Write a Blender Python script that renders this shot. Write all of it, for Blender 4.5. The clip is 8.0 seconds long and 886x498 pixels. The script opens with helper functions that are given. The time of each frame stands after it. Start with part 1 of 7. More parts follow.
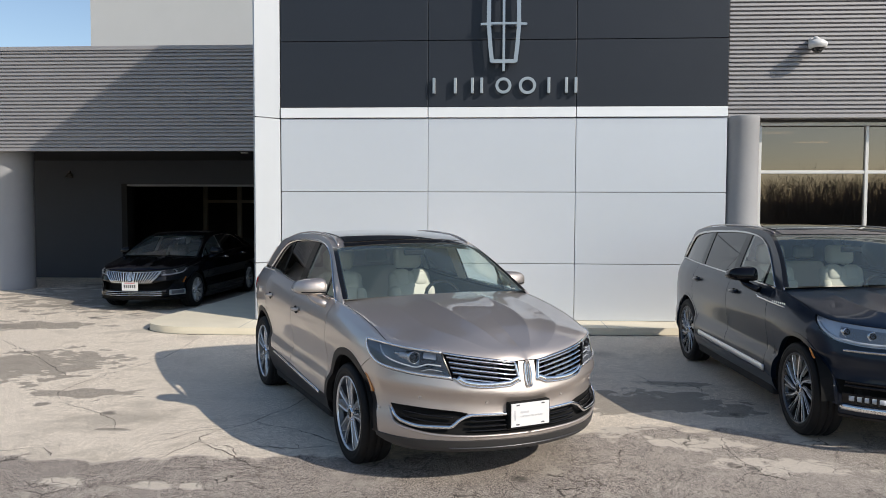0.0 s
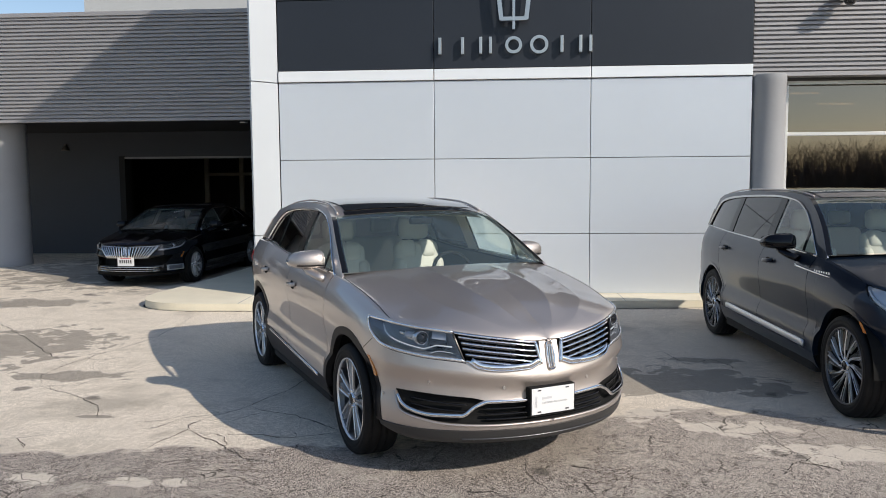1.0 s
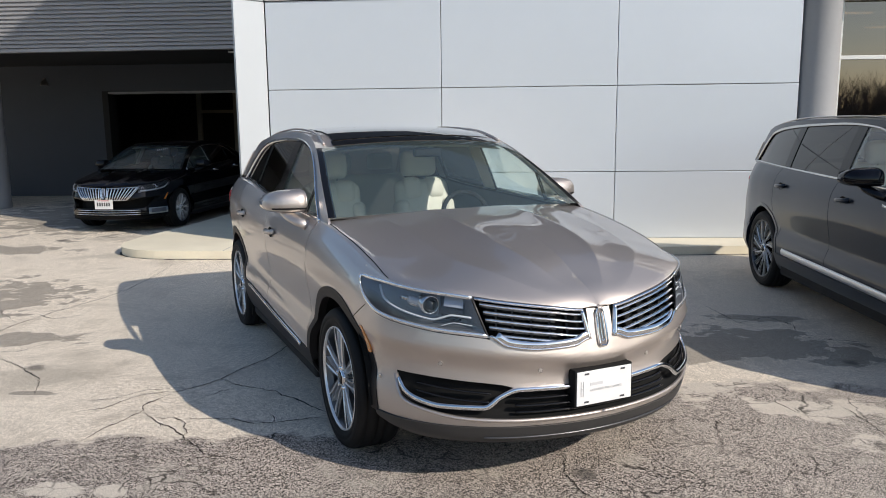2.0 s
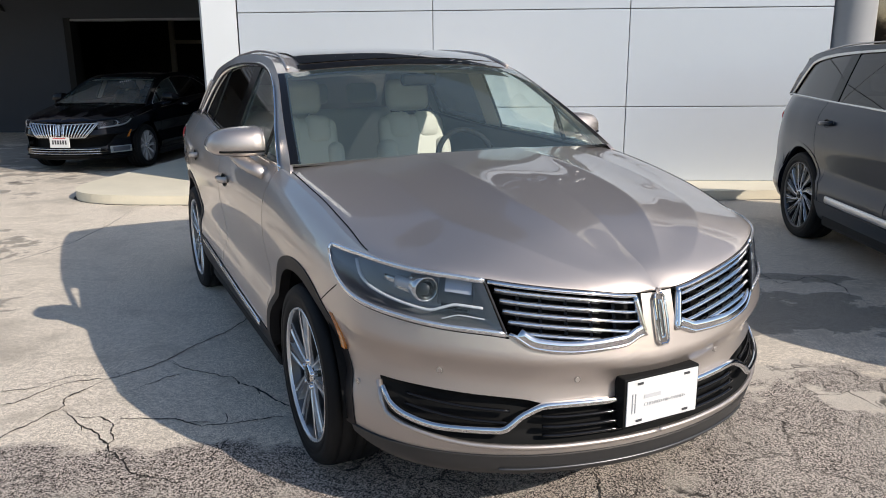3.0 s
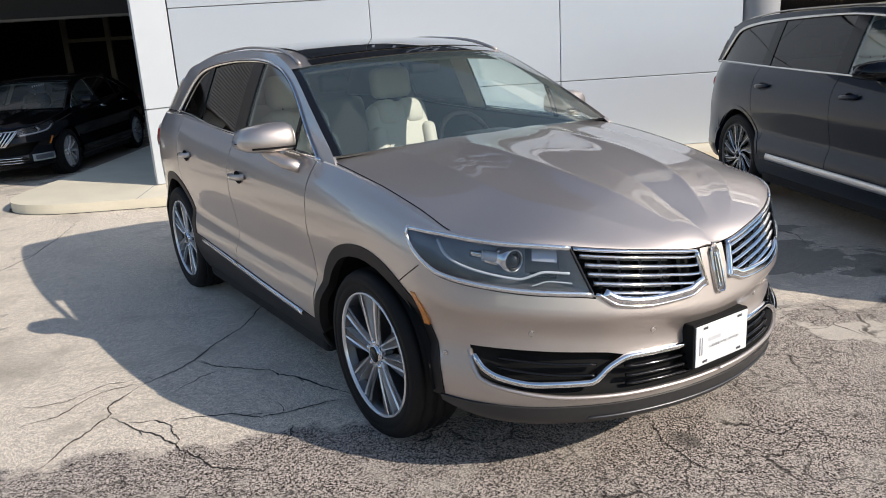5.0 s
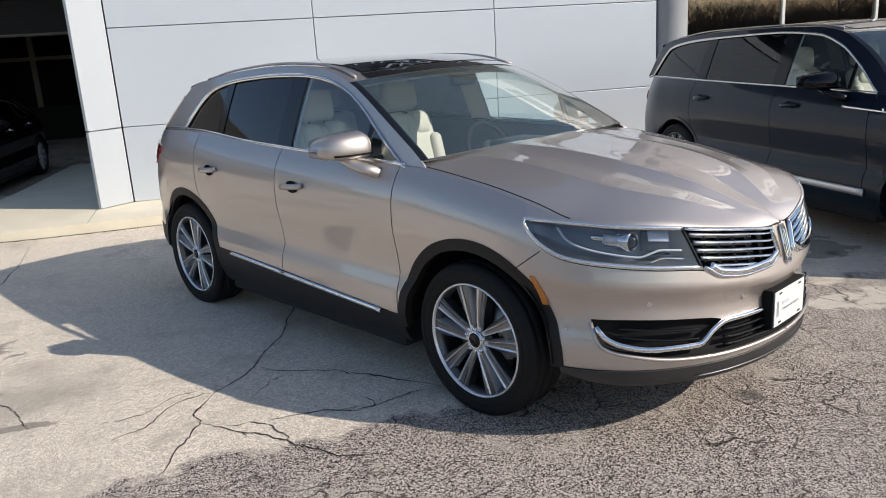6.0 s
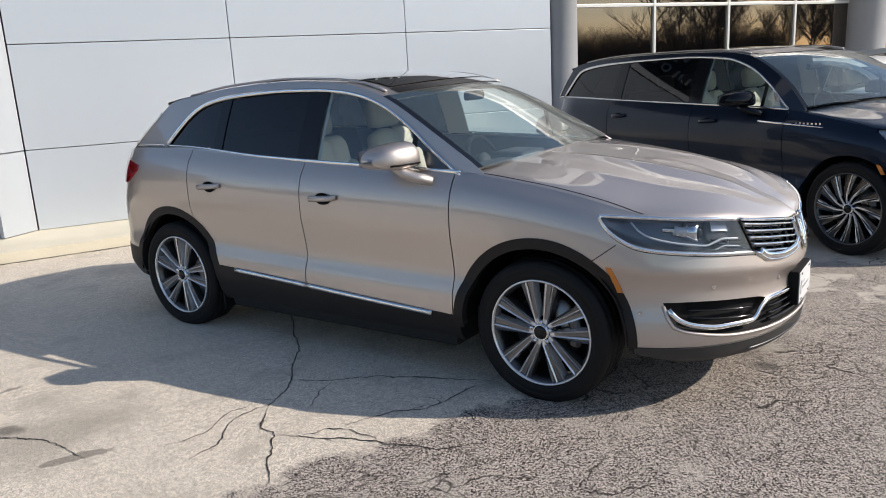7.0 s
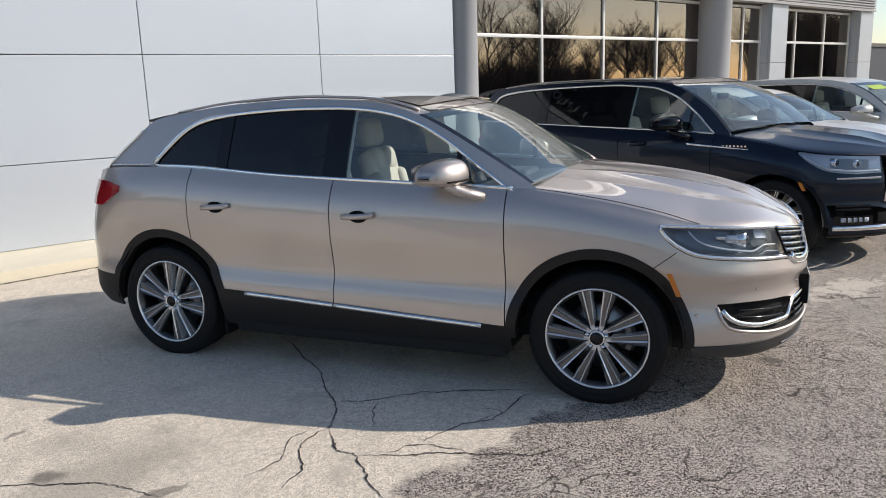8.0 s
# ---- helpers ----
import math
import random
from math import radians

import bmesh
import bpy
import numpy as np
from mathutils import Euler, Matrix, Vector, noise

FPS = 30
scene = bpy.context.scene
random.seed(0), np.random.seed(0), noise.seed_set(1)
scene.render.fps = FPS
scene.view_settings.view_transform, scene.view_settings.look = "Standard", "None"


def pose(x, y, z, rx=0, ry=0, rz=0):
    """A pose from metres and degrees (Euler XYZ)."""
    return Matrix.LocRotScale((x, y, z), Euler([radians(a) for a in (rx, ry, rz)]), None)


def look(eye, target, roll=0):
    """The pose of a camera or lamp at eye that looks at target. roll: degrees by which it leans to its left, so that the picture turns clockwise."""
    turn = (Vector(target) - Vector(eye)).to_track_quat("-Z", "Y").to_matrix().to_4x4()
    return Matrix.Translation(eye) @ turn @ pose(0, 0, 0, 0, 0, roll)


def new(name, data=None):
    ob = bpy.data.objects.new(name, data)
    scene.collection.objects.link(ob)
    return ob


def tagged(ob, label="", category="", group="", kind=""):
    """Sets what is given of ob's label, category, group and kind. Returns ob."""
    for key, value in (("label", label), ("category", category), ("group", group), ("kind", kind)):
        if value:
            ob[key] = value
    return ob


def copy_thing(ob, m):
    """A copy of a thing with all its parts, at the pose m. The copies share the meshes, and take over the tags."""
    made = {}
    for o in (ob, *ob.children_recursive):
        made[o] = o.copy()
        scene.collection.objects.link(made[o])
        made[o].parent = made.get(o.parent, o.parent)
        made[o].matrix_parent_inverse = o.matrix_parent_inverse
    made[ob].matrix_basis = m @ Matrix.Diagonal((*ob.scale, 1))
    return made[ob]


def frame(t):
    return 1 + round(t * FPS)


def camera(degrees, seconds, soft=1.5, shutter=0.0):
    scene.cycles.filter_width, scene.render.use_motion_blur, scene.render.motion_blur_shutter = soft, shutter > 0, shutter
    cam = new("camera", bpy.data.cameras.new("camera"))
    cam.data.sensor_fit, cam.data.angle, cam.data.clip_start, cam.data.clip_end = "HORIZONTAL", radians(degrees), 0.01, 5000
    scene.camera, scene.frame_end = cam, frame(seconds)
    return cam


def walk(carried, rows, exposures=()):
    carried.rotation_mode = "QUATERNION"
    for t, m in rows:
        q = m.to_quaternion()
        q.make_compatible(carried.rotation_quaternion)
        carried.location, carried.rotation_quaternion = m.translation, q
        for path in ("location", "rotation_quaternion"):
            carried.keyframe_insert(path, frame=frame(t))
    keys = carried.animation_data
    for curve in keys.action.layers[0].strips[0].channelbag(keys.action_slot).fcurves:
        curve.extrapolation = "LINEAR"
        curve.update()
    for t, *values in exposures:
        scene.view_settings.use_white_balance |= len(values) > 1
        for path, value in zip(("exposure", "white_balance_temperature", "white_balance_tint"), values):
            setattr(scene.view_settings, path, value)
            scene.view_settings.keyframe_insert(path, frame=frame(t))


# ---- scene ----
cam = camera(60.3, 8.0, 0.95)
PATH = [
    (0, (0.442, -0.028, 1.891), (0.327, 1.966, 1.792), 0.2),
    (0.5, (0.454, 0.125, 1.874), (0.331, 2.117, 1.748), -0.0),
    (1, (0.387, 0.573, 1.821), (0.254, 2.561, 1.651), -0.4),
    (1.5, (0.308, 1.139, 1.774), (0.166, 3.12, 1.533), -0.6),
    (2, (0.259, 1.74, 1.7), (0.114, 3.709, 1.379), -0.6),
    (2.2, (0.213, 1.97, 1.681), (0.074, 3.932, 1.319), -0.4),
    (3.3, (0.131, 2.815, 1.609), (0.033, 4.749, 1.11), -0.5),
    (3.5, (0.111, 2.817, 1.606), (0.029, 4.751, 1.102), -0.5),
    (4, (0.08, 2.822, 1.619), (0.043, 4.752, 1.095), -1.3),
    (4.5, (-0.125, 2.664, 1.635), (-0.09, 4.594, 1.108), -2.2),
    (5, (-0.473, 2.534, 1.669), (-0.341, 4.458, 1.137), -3.4),
    (5.2, (-0.651, 2.529, 1.659), (-0.471, 4.45, 1.13), -3.6),
    (6.3, (-1.84, 2.345, 1.7), (-1.261, 4.196, 1.212), -3.6),
    (6.5, (-2.054, 2.402, 1.706), (-1.398, 4.227, 1.218), -3.6),
    (7, (-2.63, 2.545, 1.69), (-1.77, 4.291, 1.232), -3.1),
    (7.5, (-3.174, 2.775, 1.702), (-2.119, 4.417, 1.268), -2.5),
    (8, (-3.667, 3.106, 1.701), (-2.435, 4.627, 1.29), -1.9),
]
walk(cam, [(t, look(eye, target, roll)) for t, eye, target, roll in PATH], [(0.0, -0.06, 6750, 11), (2.0, -0.03, 6750, 11), (3.5, 0.02, 6750, 12), (5.0, 0.03, 6750, 12), (8.0, -0.03, 6750, 12)])

# ---- light ----
SUN_DIR = Vector((1.0, -0.653, 0.746)).normalized()        # towards the sun
SUN_ELEV = math.asin(SUN_DIR.z)
world = bpy.data.worlds.new("sky")
scene.world = world
world.use_nodes = True
wn = world.node_tree.nodes
sky = wn.new("ShaderNodeTexSky")
sky.sky_type, sky.sun_disc = "NISHITA", False
sky.sun_elevation, sky.sun_rotation = SUN_ELEV, math.atan2(SUN_DIR.x, SUN_DIR.y)
sky.air_density, sky.dust_density, sky.ozone_density = 1.0, 0.55, 1.8
world.node_tree.links.new(sky.outputs[0], wn["Background"].inputs[0])
wn["Background"].inputs[1].default_value = 0.14
sun_data = bpy.data.lights.new("sun", "SUN")
sun_data.energy, sun_data.angle, sun_data.color = 4.4, radians(0.53), (1.0, 0.945, 0.87)
sun = new("sun", sun_data)
sun.matrix_world = look(SUN_DIR * 60, (0, 0, 0))


# ---- materials ----
def nodes_of(name):
    m = bpy.data.materials.new(name)
    m.use_nodes = True
    t = m.node_tree
    return m, t, t.nodes, t.links, t.nodes["Principled BSDF"]


def surface(name, color, rough=0.5, metal=0.0, coat=0.0, grain=0.0, scale=40.0, bump=0.0, spec=0.5, stain=0.0, stain_scale=1.5, coat_rough=0.03, jitter=0.0):
    """A painted or solid surface with grain and broader staining."""
    m, t, n, l, b = nodes_of(name)
    b.inputs["Roughness"].default_value = rough
    b.inputs["Metallic"].default_value = metal
    b.inputs["Coat Weight"].default_value = coat
    b.inputs["Coat Roughness"].default_value = coat_rough
    b.inputs["Specular IOR Level"].default_value = spec
    b.inputs["Base Color"].default_value = (*color, 1)
    if grain or stain or bump or jitter:
        tc = n.new("ShaderNodeTexCoord")
        fine = n.new("ShaderNodeTexNoise")
        fine.inputs["Scale"].default_value, fine.inputs["Detail"].default_value = scale, 5
        wide = n.new("ShaderNodeTexNoise")
        wide.inputs["Scale"].default_value, wide.inputs["Detail"].default_value = stain_scale, 6
        l.new(tc.outputs["Object"], fine.inputs["Vector"])
        l.new(tc.outputs["Object"], wide.inputs["Vector"])
        f1, f2 = n.new("ShaderNodeMapRange"), n.new("ShaderNodeMapRange")
        f1.inputs[3].default_value, f1.inputs[4].default_value = 1 - grain, 1 + grain
        f2.inputs[3].default_value, f2.inputs[4].default_value = 1 - stain, 1 + stain
        l.new(fine.outputs[0], f1.inputs[0])
        l.new(wide.outputs[0], f2.inputs[0])
        mul = n.new("ShaderNodeMath")
        mul.operation = "MULTIPLY"
        l.new(f1.outputs[0], mul.inputs[0])
        l.new(f2.outputs[0], mul.inputs[1])
        last = mul
        if jitter:
            info, f3 = n.new("ShaderNodeObjectInfo"), n.new("ShaderNodeMapRange")
            f3.inputs[3].default_value, f3.inputs[4].default_value = 1 - jitter, 1 + jitter
            l.new(info.outputs["Random"], f3.inputs[0])
            last = n.new("ShaderNodeMath")
            last.operation = "MULTIPLY"
            l.new(mul.outputs[0], last.inputs[0])
            l.new(f3.outputs[0], last.inputs[1])
        mix = n.new("ShaderNodeVectorMath")
        mix.operation = "SCALE"
        mix.inputs[0].default_value = color
        l.new(last.outputs[0], mix.inputs["Scale"])
        l.new(mix.outputs[0], b.inputs["Base Color"])
        if bump:
            bp = n.new("ShaderNodeBump")
            bp.inputs["Strength"].default_value, bp.inputs["Distance"].default_value = bump, 0.004
            l.new(fine.outputs[0], bp.inputs["Height"])
            l.new(bp.outputs[0], b.inputs["Normal"])
    return m


def glass(name, tint, gloss_color=(1, 1, 1), base=0.08, rough=0.0, haze_mix=0.0):
    """A thin pane: tinted see-through, with a gloss that grows towards grazing views; base is its reflectance face on."""
    m, t, n, l, b = nodes_of(name)
    n.remove(b)
    see, gl, mix = n.new("ShaderNodeBsdfTransparent"), n.new("ShaderNodeBsdfGlossy"), n.new("ShaderNodeMixShader")
    see.inputs[0].default_value, gl.inputs[0].default_value = (*tint, 1), (*gloss_color, 1)
    gl.inputs["Roughness"].default_value = rough
    lw, pw, mr = n.new("ShaderNodeLayerWeight"), n.new("ShaderNodeMath"), n.new("ShaderNodeMapRange")
    lw.inputs["Blend"].default_value = 0.5
    pw.operation = "POWER"
    pw.inputs[1].default_value = 4.5
    mr.inputs[3].default_value, mr.inputs[4].default_value = base, 1.0
    l.new(lw.outputs["Facing"], pw.inputs[0])
    l.new(pw.outputs[0], mr.inputs[0])
    l.new(mr.outputs[0], mix.inputs[0])
    l.new(see.outputs[0], mix.inputs[1])
    l.new(gl.outputs[0], mix.inputs[2])
    last = mix.outputs[0]
    if haze_mix:                                             # thin dust, tinted teal and thickened as painted haze on the glass
        haze_veil, both_ = n.new("ShaderNodeBsdfDiffuse"), n.new("ShaderNodeMixShader")
        haze_veil.inputs[0].default_value = (0.55, 0.76, 0.74, 1)
        both_.inputs[0].default_value = haze_mix
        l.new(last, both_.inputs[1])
        l.new(haze_veil.outputs[0], both_.inputs[2])
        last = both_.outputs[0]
    l.new(last, n["Material Output"].inputs[0])
    return m


def glow(name, color, strength):
    m, t, n, l, b = nodes_of(name)
    b.inputs["Emission Color"].default_value, b.inputs["Emission Strength"].default_value = (*color, 1), strength
    return m


def asphalt_material():
    """Worn parking-lot asphalt: pale weathered area, a coarser darker field near the front, stains and aggregate."""
    m, t, n, l, b = nodes_of("asphalt")
    tc, sep = n.new("ShaderNodeTexCoord"), n.new("ShaderNodeSeparateXYZ")
    P = tc.outputs["Object"]
    l.new(P, sep.inputs[0])

    def noise_at(scale, detail=5, rough=0.55):
        x = n.new("ShaderNodeTexNoise")
        x.inputs["Scale"].default_value, x.inputs["Detail"].default_value, x.inputs["Roughness"].default_value = scale, detail, rough
        l.new(P, x.inputs["Vector"])
        return x.outputs[0]

    def math_of(op, a, c=None):
        x = n.new("ShaderNodeMath")
        x.operation = op
        for i, v in enumerate((a, c)):
            if v is None:
                continue
            if isinstance(v, (int, float)):
                x.inputs[i].default_value = v
            else:
                l.new(v, x.inputs[i])
        return x.outputs[0]

    def remap(v, a, c, d, e):
        x = n.new("ShaderNodeMapRange")
        for i, q in zip((1, 2, 3, 4), (a, c, d, e)):
            x.inputs[i].default_value = q
        l.new(v, x.inputs[0])
        return x.outputs[0]

    def blend(f, a, c):
        x = n.new("ShaderNodeMix")
        x.data_type = "RGBA"
        l.new(f, x.inputs[0])
        for i, v in ((6, a), (7, c)):
            if isinstance(v, tuple):
                x.inputs[i].default_value = (*v, 1)
            else:
                l.new(v, x.inputs[i])
        return x.outputs[2]

    big, mid, small = noise_at(0.55, 6), noise_at(2.6, 8, 0.65), noise_at(70, 3)
    # stones of the aggregate
    vor = n.new("ShaderNodeTexVoronoi")
    vor.inputs["Scale"].default_value = 250
    l.new(P, vor.inputs["Vector"])
    vor2 = n.new("ShaderNodeTexVoronoi")
    vor2.inputs["Scale"].default_value = 190
    l.new(P, vor2.inputs["Vector"])
    stone, stone2 = vor.outputs["Color"], vor2.outputs["Color"]
    bw, bw2 = n.new("ShaderNodeRGBToBW"), n.new("ShaderNodeRGBToBW")
    l.new(stone, bw.inputs[0])
    l.new(stone2, bw2.inputs[0])
    pale = blend(remap(bw.outputs[0], 0.30, 0.64, 0, 1), (0.43, 0.375, 0.305), (0.98, 0.87, 0.72))
    pale = blend(remap(mid, 0.52, 0.68, 0, 0.6), pale, (0.475, 0.415, 0.335))
    pale = blend(remap(noise_at(26, 4, 0.7), 0.46, 0.68, 0, 0.38), pale, (0.35, 0.305, 0.247))
    pale = blend(remap(big, 0.56, 0.66, 0, 0.55), pale, (0.32, 0.285, 0.235))
    # old damp-looking patches with ragged edges: middle, half sizes; the last darkens the drive-through
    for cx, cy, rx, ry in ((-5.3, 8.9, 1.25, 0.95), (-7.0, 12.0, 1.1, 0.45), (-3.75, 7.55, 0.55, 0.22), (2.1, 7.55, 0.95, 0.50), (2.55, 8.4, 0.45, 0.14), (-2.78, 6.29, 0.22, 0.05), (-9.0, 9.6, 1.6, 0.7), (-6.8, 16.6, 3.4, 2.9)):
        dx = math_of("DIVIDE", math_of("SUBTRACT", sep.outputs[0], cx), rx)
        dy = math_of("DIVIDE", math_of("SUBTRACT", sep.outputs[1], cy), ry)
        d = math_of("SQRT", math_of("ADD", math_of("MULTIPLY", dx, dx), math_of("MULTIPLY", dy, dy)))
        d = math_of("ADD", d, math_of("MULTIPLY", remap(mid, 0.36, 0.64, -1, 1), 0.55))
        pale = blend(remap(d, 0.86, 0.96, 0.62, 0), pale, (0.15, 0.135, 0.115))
    grit = n.new("ShaderNodeTexVoronoi")
    grit.inputs["Scale"].default_value = 330
    l.new(P, grit.inputs["Vector"])
    gb = n.new("ShaderNodeRGBToBW")
    l.new(grit.outputs["Color"], gb.inputs[0])
    mixed = math_of("ADD", math_of("MULTIPLY", bw2.outputs[0], 0.55), math_of("MULTIPLY", gb.outputs[0], 0.45))
    mixed = math_of("SUBTRACT", mixed, math_of("MULTIPLY", vor2.outputs["Distance"], 0.25))
    coarse = blend(remap(mixed, 0.25, 0.50, 0, 1), (0.016, 0.013, 0.012), (0.68, 0.59, 0.51))
    coarse = blend(remap(mid, 0.56, 0.66, 0, 0.42), coarse, (0.60, 0.54, 0.455))
    # pale worn spots in the coarse field: middle, half sizes
    for cx, cy, rx, ry in ((1.5, 6.7, 0.34, 0.42), (2.15, 6.2, 0.42, 0.16), (2.65, 5.7, 0.50, 0.16), (3.3, 6.5, 0.5, 0.3), (-2.5, 5.0, 0.15, 0.09), (-1.9, 5.0, 0.16, 0.07), (-1.55, 5.0, 0.10, 0.06)):
        dx = math_of("DIVIDE", math_of("SUBTRACT", sep.outputs[0], cx), rx)
        dy = math_of("DIVIDE", math_of("SUBTRACT", sep.outputs[1], cy), ry)
        d = math_of("SQRT", math_of("ADD", math_of("MULTIPLY", dx, dx), math_of("MULTIPLY", dy, dy)))
        d = math_of("ADD", d, math_of("MULTIPLY", remap(mid, 0.36, 0.64, -1, 1), 0.75))
        coarse = blend(remap(d, 0.70, 1.0, 0.72, 0), coarse, (0.70, 0.63, 0.53))
    dx = math_of("DIVIDE", math_of("SUBTRACT", sep.outputs[0], 2.9), 1.7)
    dy = math_of("DIVIDE", math_of("SUBTRACT", sep.outputs[1], 6.0), 1.1)
    d = math_of("SQRT", math_of("ADD", math_of("MULTIPLY", dx, dx), math_of("MULTIPLY", dy, dy)))
    d = math_of("ADD", d, math_of("MULTIPLY", remap(mid, 0.36, 0.64, -1, 1), 0.5))
    coarse = blend(remap(d, 0.5, 1.1, 0.20, 0), coarse, (0.70, 0.63, 0.53))
    # the coarser field lies on the side of the lot away from the building
    edge = math_of("ADD", sep.outputs[1], math_of("MULTIPLY", remap(mid, 0.3, 0.7, -1, 1), 0.26))
    edge = math_of("ADD", edge, math_of("MULTIPLY", remap(big, 0.3, 0.7, -1, 1), 0.12))
    lean = math_of("MINIMUM", math_of("MAXIMUM", math_of("ADD", sep.outputs[0], 0.5), 0.0), 2.1)
    edge = math_of("SUBTRACT", edge, math_of("MULTIPLY", lean, 0.5))
    worn = remap(edge, 5.53, 5.66, 1, 0)
    col = blend(worn, pale, coarse)
    # fine crazing of the coarse field
    warp = n.new("ShaderNodeTexNoise")
    warp.inputs["Scale"].default_value, warp.inputs["Detail"].default_value = 5, 6
    l.new(P, warp.inputs["Vector"])
    sc = n.new("ShaderNodeVectorMath")
    sc.operation = "MULTIPLY_ADD"
    sc.inputs[1].default_value = (0.26, 0.26, 0.0)
    l.new(warp.outputs["Color"], sc.inputs[0])
    l.new(P, sc.inputs[2])
    craze = n.new("ShaderNodeTexVoronoi")
    craze.feature = "DISTANCE_TO_EDGE"
    craze.inputs["Scale"].default_value = 3.4
    l.new(sc.outputs[0], craze.inputs["Vector"])
    line = remap(craze.outputs["Distance"], 0.006, 0.017, 1, 0)
    gate = math_of("MULTIPLY", math_of("MULTIPLY", worn, 0.8), remap(noise_at(1.7, 4), 0.46, 0.58, 0, 1))
    line = math_of("MULTIPLY", line, gate)
    col = blend(line, col, (0.016, 0.014, 0.012))
    # shorter, finer cracks between them
    craze2 = n.new("ShaderNodeTexVoronoi")
    craze2.feature = "DISTANCE_TO_EDGE"
    craze2.inputs["Scale"].default_value = 8.5
    l.new(sc.outputs[0], craze2.inputs["Vector"])
    fine = remap(craze2.outputs["Distance"], 0.012, 0.045, 1, 0)
    fine = math_of("MULTIPLY", fine, math_of("MULTIPLY", math_of("MULTIPLY", worn, 0.6), remap(noise_at(5.5, 3), 0.52, 0.62, 0, 1)))
    col = blend(fine, col, (0.020, 0.017, 0.015))
    # unseen ground towards the street is added dark, to dim reflections in the cars
    col = blend(remap(sep.outputs[1], -6.0, -2.5, 1, 0), col, (0.085, 0.08, 0.075))
    # oil drips
    drip = n.new("ShaderNodeTexVoronoi")
    drip.inputs["Scale"].default_value = 1.1
    l.new(P, drip.inputs["Vector"])
    wet = math_of("ADD", drip.outputs["Distance"], math_of("MULTIPLY", mid, 0.25))
    col = blend(remap(wet, 0.17, 0.21, 0.65, 0), col, (0.07, 0.065, 0.06))
    l.new(col, b.inputs["Base Color"])
    b.inputs["Roughness"].default_value = 0.9
    b.inputs["Specular IOR Level"].default_value = 0.25
    h = math_of("ADD", math_of("MULTIPLY", vor2.outputs["Distance"], worn), math_of("MULTIPLY", vor.outputs["Distance"], 0.5))
    bp = n.new("ShaderNodeBump")
    bp.inputs["Strength"].default_value, bp.inputs["Distance"].default_value = 0.55, 0.004
    l.new(math_of("ADD", h, math_of("MULTIPLY", small, 0.3)), bp.inputs["Height"])
    l.new(bp.outputs[0], b.inputs["Normal"])
    return m


ASPHALT = asphalt_material()
CRACK = surface("crack_tar", (0.036, 0.032, 0.028), 0.95, grain=0.3, scale=60)
CONCRETE = surface("concrete", (0.74, 0.675, 0.525), 0.85, grain=0.10, scale=90, bump=0.25, stain=0.14, stain_scale=2.2)
PANEL_WHITE = surface("panel_white", (0.605, 0.648, 0.695), 0.36, metal=0.25, grain=0.012, scale=6, stain=0.03, stain_scale=0.9, jitter=0.015)
FIN_WHITE = surface("fin_white", (0.46, 0.49, 0.52), 0.35, metal=0.1, stain=0.03)
PANEL_DARK = surface("panel_dark", (0.024, 0.029, 0.038), 0.42, metal=0.3, grain=0.03, scale=5, stain=0.10, stain_scale=1.2, jitter=0.05)
STEEL = surface("brushed_steel", (0.60, 0.585, 0.565), 0.30, metal=1.0, grain=0.04, scale=30)
MIRROR_STRIP = surface("polished_strip", (0.90, 0.90, 0.90), 0.22, metal=0.3, stain=0.04, stain_scale=3)
JOINT = surface("joint_grey", (0.28, 0.28, 0.285), 0.8)
RIBBED = surface("ribbed_grey_metal", (0.36, 0.35, 0.355), 0.5, metal=0.35, grain=0.05, scale=4, stain=0.07, stain_scale=0.7)
STUCCO = surface("grey_stucco", (0.46, 0.475, 0.47), 0.9, grain=0.06, scale=120, bump=0.3, stain=0.04)
COLUMN_GREY = surface("column_grey", (0.33, 0.335, 0.345), 0.6, grain=0.03, scale=20, stain=0.08, stain_scale=2)
WALL_DARK = surface("dark_wall_paint", (0.050, 0.056, 0.068), 0.75, grain=0.04, scale=30, stain=0.08)
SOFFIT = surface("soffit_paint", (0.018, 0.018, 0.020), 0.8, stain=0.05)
# near-black stands in for the unlit garage's shade; also the opening's dark frame
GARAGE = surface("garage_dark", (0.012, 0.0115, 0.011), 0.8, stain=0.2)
ALU = surface("window_aluminium", (0.72, 0.71, 0.68), 0.4, metal=0.4, stain=0.04)
ALU_DARK = surface("window_dark_frame", (0.10, 0.095, 0.09), 0.5, metal=0.3)
PANE = glass("bronze_glass", (0.17, 0.145, 0.12), (0.90, 0.78, 0.69), base=0.23, rough=0.012)
WHITE_PLASTIC = surface("white_plastic", (0.75, 0.75, 0.73), 0.4, stain=0.03)
DARK_DOME = surface("dark_dome", (0.02, 0.02, 0.022), 0.08, spec=0.7)
TUBE_LIGHT = glow("tube_light", (1.0, 0.86, 0.62), 5.0)
SHOWROOM = surface("showroom_wall", (0.24, 0.21, 0.17), 0.9, stain=0.1)
BARK = surface("bark", (0.13, 0.11, 0.095), 0.9, grain=0.25, scale=30)
TWIG = surface("twigs", (0.19, 0.165, 0.145), 0.9)


# ---- mesh helpers ----
def mesh_of(name, verts, faces, smooth=False):
    me = bpy.data.meshes.new(name)
    me.from_pydata([tuple(map(float, v)) for v in verts], [], faces)
    if smooth:
        me.polygons.foreach_set("use_smooth", [True] * len(me.polygons))
    me.update()
    return me


